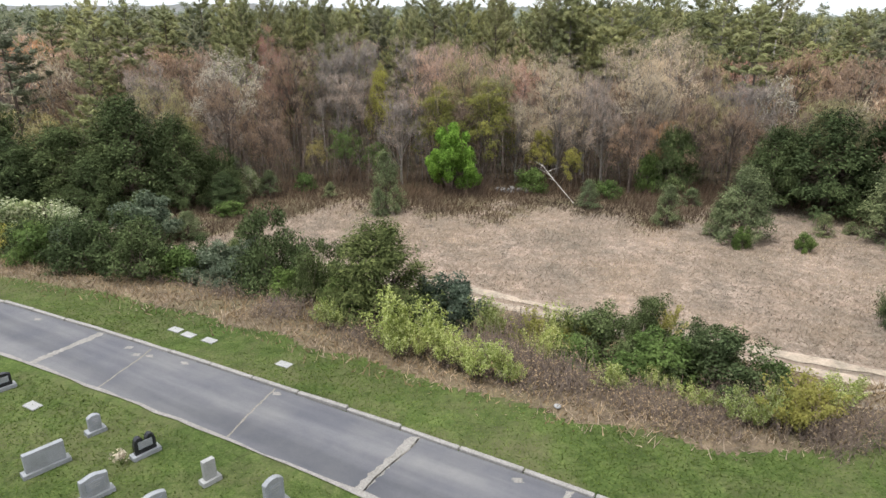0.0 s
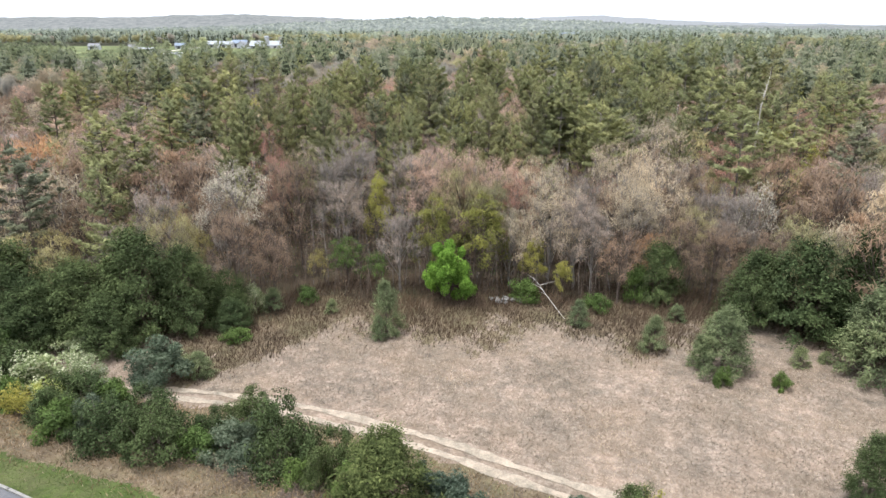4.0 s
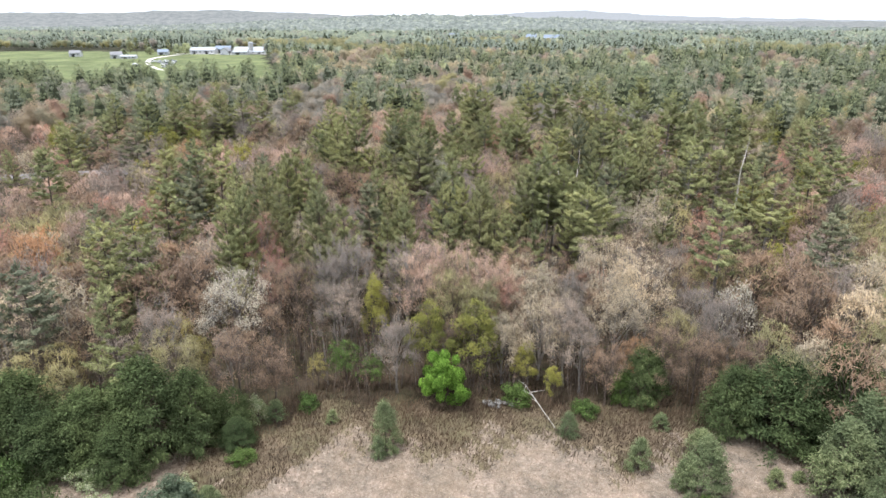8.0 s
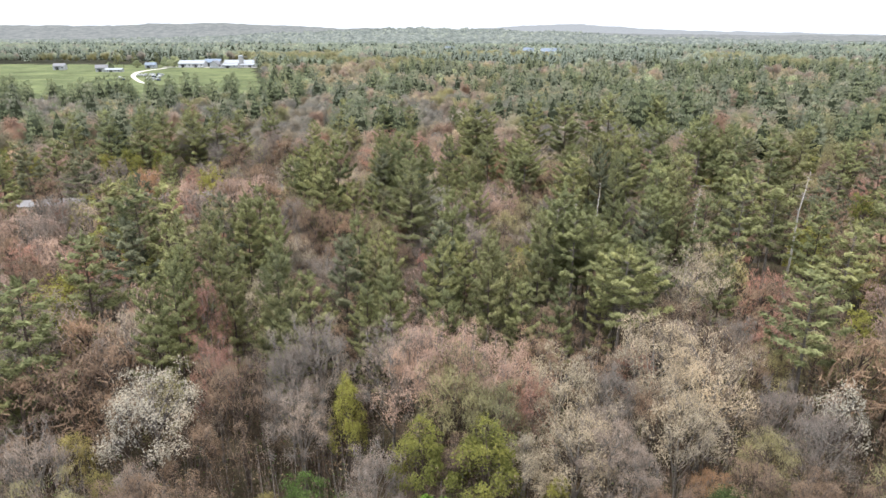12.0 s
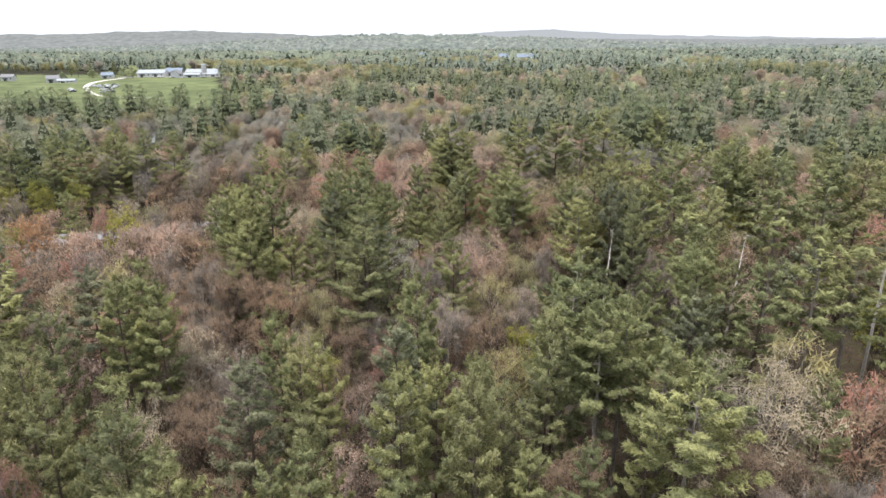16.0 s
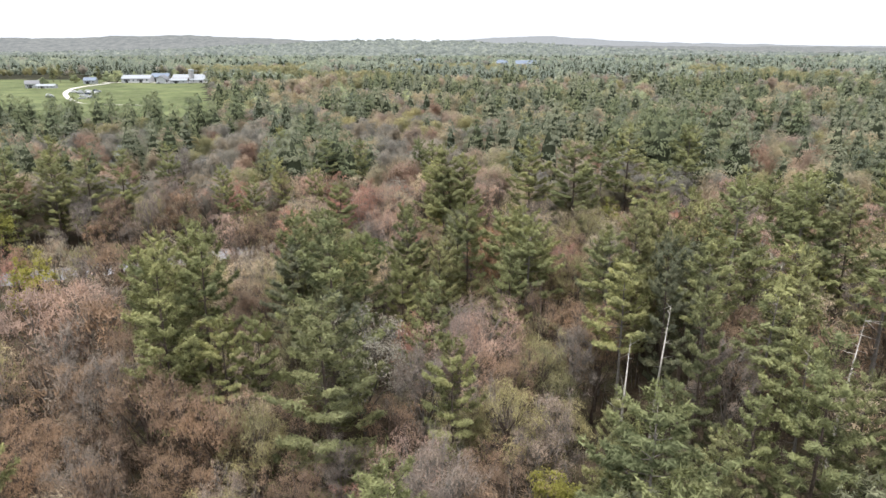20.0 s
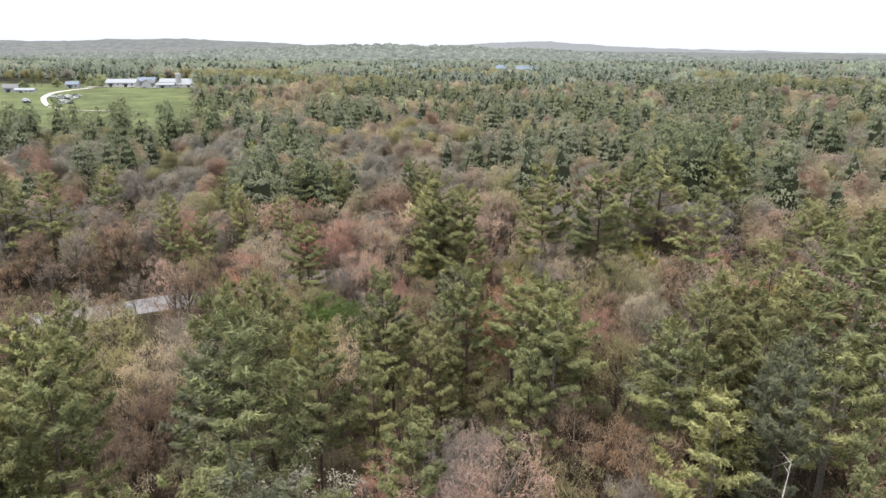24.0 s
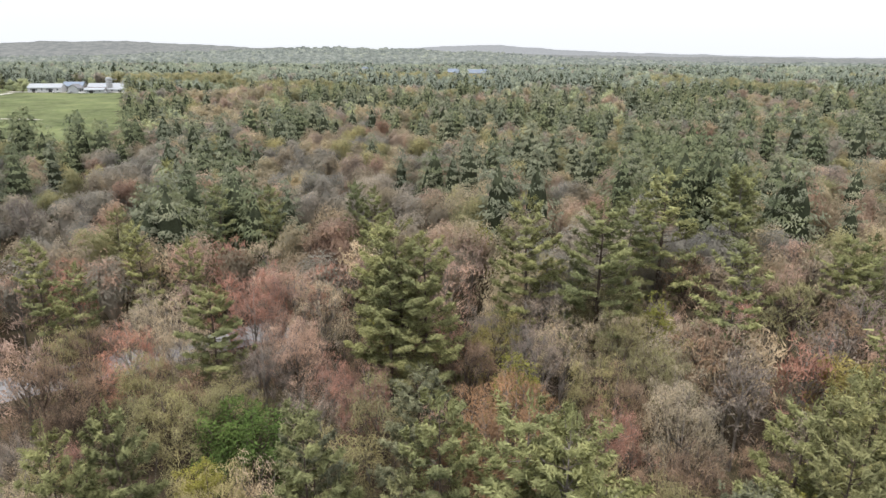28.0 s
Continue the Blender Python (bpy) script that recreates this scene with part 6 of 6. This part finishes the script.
for i in range(26):
    bm = bmesh.new()
    bmesh.ops.create_icosphere(bm, subdivisions=1, radius=rng.uniform(0.14, 0.32))
    for v in bm.verts:
        v.co += Vector(rng.normal(size=3) * 0.03)
        v.co.z *= 0.7
    o = part("stone", bm, ROCK, wall)
    o.location = (2.1 + rng.uniform(0, 2.9), 44.0 + rng.normal() * 0.25, 1.05 + rng.uniform(0.05, 0.3))

# ---------------------------------------------------------------- dry grass of the meadow and verge, undergrowth of the wood
def blades(n, xr, yr, keep, height, width, mat, name, label, lean=0.35):
    x, y = rng.uniform(*xr, n), rng.uniform(*yr, n)
    ok = keep(x, y)
    x, y = x[ok], y[ok]
    heap = Heap()
    h = height * rng.uniform(0.5, 1.3, len(x))
    patchy = 0.55 + 0.9 * (np.sin(x * 0.5 + 1.3 * np.sin(y * 0.33)) * np.sin(y * 0.61 + x * 0.2) * 0.5 + 0.5)
    h = h * patchy
    a = np.stack([x, y, land(x, y)], 1)
    d = unit(np.stack([rng.normal(size=len(x)) * lean + 0.15, rng.normal(size=len(x)) * lean, np.ones(len(x))], 1))
    s = unit(np.cross(d, rng.normal(size=a.shape))) * width
    v = np.stack([a - s, a + s, a + d * h[:, None]], 1)
    heap.add(v, np.arange(len(x) * 3))
    return tagged(new(name, heap.mesh(name, mat)), label, "grass", kind="stuff")


on_track = lambda x, y: np.abs(y - track_y(x)) < 1.15
blades(190000, (-36, 42), (6, 46), lambda x, y: (region(x + rng.normal(size=x.shape) * 0.5, y + rng.normal(size=x.shape) * 0.6) == 2) & ~on_track(x, y), 0.18, 0.022, STRAW, "dry_grass", "dry pinkish-tan meadow grass", 1.1)
blades(60000, (-36, 26), (6, 28), lambda x, y: (region(x + rng.normal(size=x.shape) * 0.5, y + rng.normal(size=x.shape) * 0.6) == 1) & ~on_track(x, y), 0.3, 0.026, BRUSH, "verge_grass", "dead brown grass and stalks under the hedgerow", 0.8)
blades(60000, (-36, 26), (28, 46), lambda x, y: (region(x + rng.normal(size=x.shape) * 0.5, y + rng.normal(size=x.shape) * 0.6) == 1) & ~on_track(x, y), 0.4, 0.03, BRAMBLE, "bramble_patch", "dark brown dead stalks between meadow and wood")
blades(30000, (-30, 20), (5, 24), lambda x, y: (np.abs(y - hedge_y(x) - 0.6 - 0.5 * rng.normal(size=x.shape)) < 0.8), 0.26, 0.015, STRAW, "border_straw", "pale dry straw along the lawn's edge", 0.9)
blades(170000, (-24, 22), (-1, 20), lambda x, y: (region(x + rng.normal(size=x.shape) * 0.12, y + rng.normal(size=x.shape) * 0.2) == 0) & ((y > kerb_y(x) + 0.25) | (y < kerb_y(x) - 3.5)), 0.075, 0.016, BLADE, "lawn_grass", "short mown green grass", 1.8)

blades(26000, (-30, 34), (34, 52), lambda x, y: (y > edge_y(x) - 2.2 + rng.normal(size=x.shape)) & (y < edge_y(x) + 5), 1.2, 0.022, BRAMBLE, "edge_brush", "brown dead stalks and brush along the wood")


def saplings(n, mat, name, label, lo, hi, yr=(46, 175)):
    y = yr[0] + (yr[1] - yr[0]) * rng.uniform(0, 1, n) ** 1.25
    x = rng.uniform(-1, 1, n) * (18 + (y + 12) * 0.72)
    ok = (y > edge_y(x) + 0.6) & ~np.array([on_road(a, b) for a, b in zip(x, y)])
    x, y = x[ok], y[ok]
    a = np.stack([x, y, land(x, y) - 0.05], 1)
    d = unit(np.stack([rng.normal(size=len(x)) * 0.12, rng.normal(size=len(x)) * 0.12, np.ones(len(x))], 1))
    b = a + d * rng.uniform(lo, hi, (len(x), 1))
    heap = Heap()
    heap.twigs(a, b, 0.035)
    for _ in range(5):
        f = rng.uniform(0.3, 0.95, (len(x), 1))
        p = a + (b - a) * f
        heap.twigs(p, p + unit(rng.normal(size=p.shape) * (1, 1, 0.4) + (0, 0, 0.8)) * rng.uniform(0.5, 1.5, (len(x), 1)) * (1.1 - f), 0.016)
    tagged(new(name, heap.mesh(name, mat)), label, "undergrowth", kind="stuff")
    return a, b


sa, sb = saplings(3800, BARK_GREY, "bare_saplings", "thin bare grey saplings under the trees", 2.5, 8.5)
sc, sd = saplings(3000, BARK, "brown_saplings", "thin brown saplings and brush under the trees", 1.5, 6.0)
se, sf = saplings(1500, BARK, "edge_saplings", "slender saplings along the wood's edge", 2.0, 7.0, (43, 62))
for (a, b), mat, nm, lab, per in (((se, sf), BRAMBLE, "edge_leaves", "old brown leaves on the saplings along the wood's edge", 20), ((sa, sb), BRUSH, "sapling_buds", "brown buds on the saplings", 8), ((sc, sd), GREEN, "sapling_leaves", "green first leaves on the brush", 10)):
    f = rng.uniform(0.25, 1.0, (len(a), per, 1))
    p = (a[:, None] + (b - a)[:, None] * f + rng.normal(size=(len(a), per, 3)) * 0.4).reshape(-1, 3)
    heap = Heap()
    heap.leaves(p, 0.12, None, 0.45, 1.0, 1.0, rng.normal(size=p.shape) * 0.4 + np.array([0, -0.2, 0.8]))
    tagged(new(nm, heap.mesh(nm, mat)), lab, "undergrowth", kind="stuff")


# ---------------------------------------------------------------- the road in the wood
wx = np.arange(-150, -6, 3.0)
wc = np.interp(wx, (-150, -100, -62, -47, -31, -24, -10), (128, 142, 153, 158, 167, 171, 178))
back_road = strip(wx, (wx, wc + 3.5), (wx, wc - 3.5), land(wx, wc) + 0.05, stone_material("pale_road_gravel", (0.2, 0.192, 0.195), (0.3, 0.29, 0.295), 0.9, 3.0), "back_road", 0.15)
tagged(new("back_road", back_road), "pale grey road behind a row of budding trees", "road", kind="structure")
# FARM


# ---------------------------------------------------------------- farm and houses
def gable(bm, x0, x1, y0, y1, z0, z1, over=0.3):
    """A pitched roof, its ridge along x."""
    ym = (y0 + y1) / 2
    for side in (y0 - over, y1 + over):
        lo, up = [(x0 - over, side, z0), (x1 + over, side, z0)], [(x1 + over, ym, z1), (x0 - over, ym, z1)]
        top = [bm.verts.new(p) for p in lo + up]
        low = [bm.verts.new((p[0], p[1], p[2] - 0.18)) for p in lo + up]
        bm.faces.new(top), bm.faces.new(low[::-1])
        for i in range(4):
            bm.faces.new((top[i], low[i], low[(i + 1) % 4], top[(i + 1) % 4]))
    bmesh.ops.recalc_face_normals(bm, faces=bm.faces)
    return bm


def house(name, x, y, lx, ly, wall_h, ridge_h, wall_mat, roof_mat, label, turn=0, windows=4, doors=1, category="house"):
    ob = tagged(new(name), label, category)
    ob.matrix_basis = pose(x, y, float(land(x, y)) - 0.1, 0, 0, turn)
    bm = box(bmesh.new(), -lx / 2, lx / 2, -ly / 2, ly / 2, 0, wall_h)
    for s in (-1, 1):
        a = [bm.verts.new(p) for p in ((s * lx / 2, -ly / 2, wall_h), (s * lx / 2, ly / 2, wall_h), (s * lx / 2, 0, ridge_h))]
        b = [bm.verts.new((v.co.x - s * 0.2, v.co.y, v.co.z)) for v in a]
        bm.faces.new(a), bm.faces.new(b)
    part("wall", bm, wall_mat, ob)
    part("roof", gable(bmesh.new(), -lx / 2, lx / 2, -ly / 2, ly / 2, wall_h, ridge_h), roof_mat, ob)
    for i in range(windows):
        wx = -lx / 2 + lx * (i + 0.7) / (windows + 0.4)
        w = part("window", box(bmesh.new(), wx - 0.65, wx + 0.65, -ly / 2 - 0.08, -ly / 2 + 0.02, wall_h * 0.4, wall_h * 0.82), WHITE_WALL, ob)
        part("pane", box(bmesh.new(), wx - 0.5, wx + 0.5, -ly / 2 - 0.11, -ly / 2 - 0.07, wall_h * 0.44, wall_h * 0.78), GLASS, w)
    for i in range(doors):
        dx = -lx / 2 + lx * (i + 0.35) / max(doors, 1)
        # flat near-black slab, painted as the shade inside a doorway
        part("door", box(bmesh.new(), dx - 1.2, dx + 1.2, -ly / 2 - 0.06, -ly / 2 + 0.02, 0, min(wall_h * 0.8, 3.0)), DOORWAY_SHADE, ob)
    return ob


house("barn", -236, 600, 22, 11, 3.4, 6.0, WHITE_WALL, PALE_ROOF, "long white barn with pale metal roof", 4, 6, 2, "barn")
house("barn", -222, 612, 14, 10, 4, 6.8, WHITE_WALL, BLUE_ROOF, "white barn with blue-grey roof", 2, 3, 1, "barn")
house("barn", -196, 606, 26, 10, 3.4, 6.0, BARN_RED, PALE_ROOF, "long weathered red barn with pale roof", 3, 6, 2, "barn")
house("shed", -213, 592, 8, 7, 3.4, 6.2, WHITE_WALL, GREY_ROOF, "small grey-roofed farm shed", 84, 2, 1, "shed")
house("shed", -200, 592, 13, 6, 2.4, 3.8, WHITE_WALL, PALE_ROOF, "low white farm shed", 4, 3, 1, "shed")
house("shed", -181, 598, 24, 6, 2.4, 3.8, WHITE_WALL, PALE_ROOF, "long low white farm shed", 6, 5, 1, "shed")
house("house", -290, 548, 9, 6, 3.2, 5.6, WHITE_WALL, GREY_ROOF, "white farmhouse with gabled roof", 20, 3, 1)
house("shed", -279, 546, 13, 5, 2.0, 3.2, WHITE_WALL, PALE_ROOF, "low white shed by the farmhouse", 6, 4, 1, "shed")
house("house", -268, 588, 9, 6, 2.6, 4.8, WHITE_WALL, BLUE_ROOF, "small white house by the farm lane", 10, 3, 1)
house("house", -335, 566, 9, 6, 3, 5.2, WHITE_WALL, GREY_ROOF, "white house with grey roof", 10, 3, 1)
for hx, hy in ((-16, 985), (87, 890), (106, 858), (117, 856), (250, 1010)):
    house("house", hx, hy, 13, 9, 8, 12, WHITE_WALL, BLUE_ROOF, "far white house with bluish roof among trees", float(rng.uniform(-15, 15)), 3, 1)
house("house", -59, 300, 9, 7, 3.2, 6.2, WHITE_WALL, GREY_ROOF, "white cottage half hidden by trees", 12, 3, 1)
house("house", -68, 284, 8, 7, 3.0, 5.8, WHITE_WALL, GREY_ROOF, "small grey-roofed house half hidden by trees", -8, 2, 1)
house("house", -100, 258, 9, 7, 3.0, 6.0, WHITE_WALL, PALE_ROOF, "white house behind budding trees", 10, 3, 1)

silo = tagged(new("silo"), "tall pale concrete farm silo with domed cap", "silo")
silo.location = (-192, 597, float(land(-192, 597)))
bm = bmesh.new()
bmesh.ops.create_cone(bm, segments=20, radius1=2.1, radius2=2.1, depth=9.4, cap_ends=True, matrix=Matrix.Translation((0, 0, 4.7)))
part("shaft", bm, SILO_GREY, silo)
bm = bmesh.new()
bmesh.ops.create_uvsphere(bm, u_segments=20, v_segments=10, radius=2.2, matrix=Matrix.Translation((0, 0, 9.4)) @ Matrix.Diagonal((1, 1, 0.55, 1)))
part("cap", bm, PALE_ROOF, silo, "pale domed cap")
for i in range(6):
    bm = bmesh.new()
    bmesh.ops.create_cone(bm, segments=20, radius1=2.16, radius2=2.16, depth=0.14, cap_ends=True, matrix=Matrix.Translation((0, 0, 0.9 + 1.5 * i)))
    part("hoop", bm, GREY_ROOF, silo)
bm = box(bmesh.new(), 1.8, 5.3, -0.5, 0.5, 8.8, 9.2, 0.05)
part("chute", bm, PALE_ROOF, silo, "conveyor arm")

LANE = stone_material("pale_farm_lane", (0.5, 0.47, 0.42), (0.66, 0.62, 0.56), 0.9, 2.0)
lt = np.linspace(0, 1, 140)
lx = np.interp(lt, (0, 0.15, 0.3, 0.45, 0.6, 0.75, 0.88, 1), (-165, -184, -204, -217, -234, -250, -260, -252))
ly = np.interp(lt, (0, 0.15, 0.3, 0.45, 0.6, 0.75, 0.88, 1), (441, 444.5, 450, 462, 487, 515, 550, 592))
sm = lambda a: np.convolve(np.pad(a, 9, mode="edge"), np.ones(19) / 19, "valid")
lx, ly = sm(lx), sm(ly)
lane = strip(lt, (lx - 2.6, ly + 1.5), (lx + 2.6, ly - 1.5), land(lx, ly) + 0.3, LANE, "farm_lane")
tagged(new("farm_lane", lane), "pale winding farm lane across the hay field", "road", kind="structure")
yard = strip(np.arange(5), (np.linspace(-262, -175, 5), np.full(5, 604.0)), (np.linspace(-262, -175, 5), np.full(5, 592.0)), land(np.linspace(-262, -175, 5), np.full(5, 598.0)) + 0.15, LANE, "farm_yard")
tagged(new("farm_yard", yard), "pale gravel yard before the barns", "yard", kind="structure")

car_mesh = {}
for nm, paint_mat in (("white", CAR_WHITE), ("silver", CAR_GREY), ("dark", CAR_DARK)):
    bm = box(bmesh.new(), -2.2, 2.2, -0.9, 0.9, 0.35, 0.95, 0.12)
    box(bm, -1.3, 1.2, -0.78, 0.78, 0.9, 1.5, 0.2)
    me = bpy.data.meshes.new("body")
    bm.to_mesh(me), bm.free()
    me.materials.append(paint_mat)
    car_mesh[nm] = me
glass_mesh, wheel_mesh = bpy.data.meshes.new("windows"), bpy.data.meshes.new("wheel")
bm = box(bmesh.new(), -1.15, 1.05, -0.8, 0.8, 1.02, 1.36, 0.08)
bm.to_mesh(glass_mesh), bm.free()
glass_mesh.materials.append(GLASS)
bm = bmesh.new()
bmesh.ops.create_cone(bm, segments=14, radius1=0.34, radius2=0.34, depth=0.24, cap_ends=True, matrix=Matrix.Rotation(radians(90), 4, "X"))
bm.to_mesh(wheel_mesh), bm.free()
wheel_mesh.materials.append(RUBBER)


def car(colour, x, y, turn):
    ob = tagged(new("parked_car"), colour + " car parked on the grass by the farm lane", "car", "cars by the farm lane")
    ob.matrix_basis = pose(x, y, float(land(x, y)), 0, 0, turn)
    for nm, me in (("body", car_mesh[colour]), ("windows", glass_mesh)):
        o = new(nm, me)
        o.parent = ob
    for wx2, wy in ((-1.35, -0.82), (-1.35, 0.82), (1.35, -0.82), (1.35, 0.82)):
        o = new("wheel", wheel_mesh)
        o.parent = ob
        o.location = (wx2, wy, 0.34)


for i, (x, y) in enumerate(((-243, 514), (-240, 517), (-236, 519), (-232, 521), (-228, 516), (-231, 510), (-235, 507), (-224, 505), (-227, 500), (-222, 498), (-226, 492), (-221, 487), (-216, 482), (-213, 478), (-218, 475), (-249, 494), (-246, 489), (-243, 485), (-240, 480), (-215, 586), (-206, 584), (-191, 588), (-226, 590))):
    car(("white", "silver", "white", "dark", "silver")[i % 5], x, y, 20 + 70 * (i % 2))

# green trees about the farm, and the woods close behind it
# foliage shares the far leaf colour, light green with haze mixed in
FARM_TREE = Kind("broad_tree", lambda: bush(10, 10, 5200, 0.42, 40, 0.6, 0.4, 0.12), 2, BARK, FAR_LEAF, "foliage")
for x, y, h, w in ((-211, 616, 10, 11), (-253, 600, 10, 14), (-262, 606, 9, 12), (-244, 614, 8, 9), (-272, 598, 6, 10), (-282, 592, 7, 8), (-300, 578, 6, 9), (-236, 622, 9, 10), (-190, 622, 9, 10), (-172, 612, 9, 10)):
    FARM_TREE.plant(x, y, h / 10, w / 10, "broad light green tree by the farm, haze in its colour", "tree", "trees about the farm")
for kind, x, y, h, w in ((BIG_PINE, -288, 600, 13, 1.2), (FOREST_PINE, -296, 596, 14, 1.3), (BIG_PINE, -306, 604, 14, 1.2), (BIG_PINE, -274, 614, 12, 1.2), (BIG_PINE, -228, 630, 12, 1.3)):
    tree(kind, x, y, h, w)
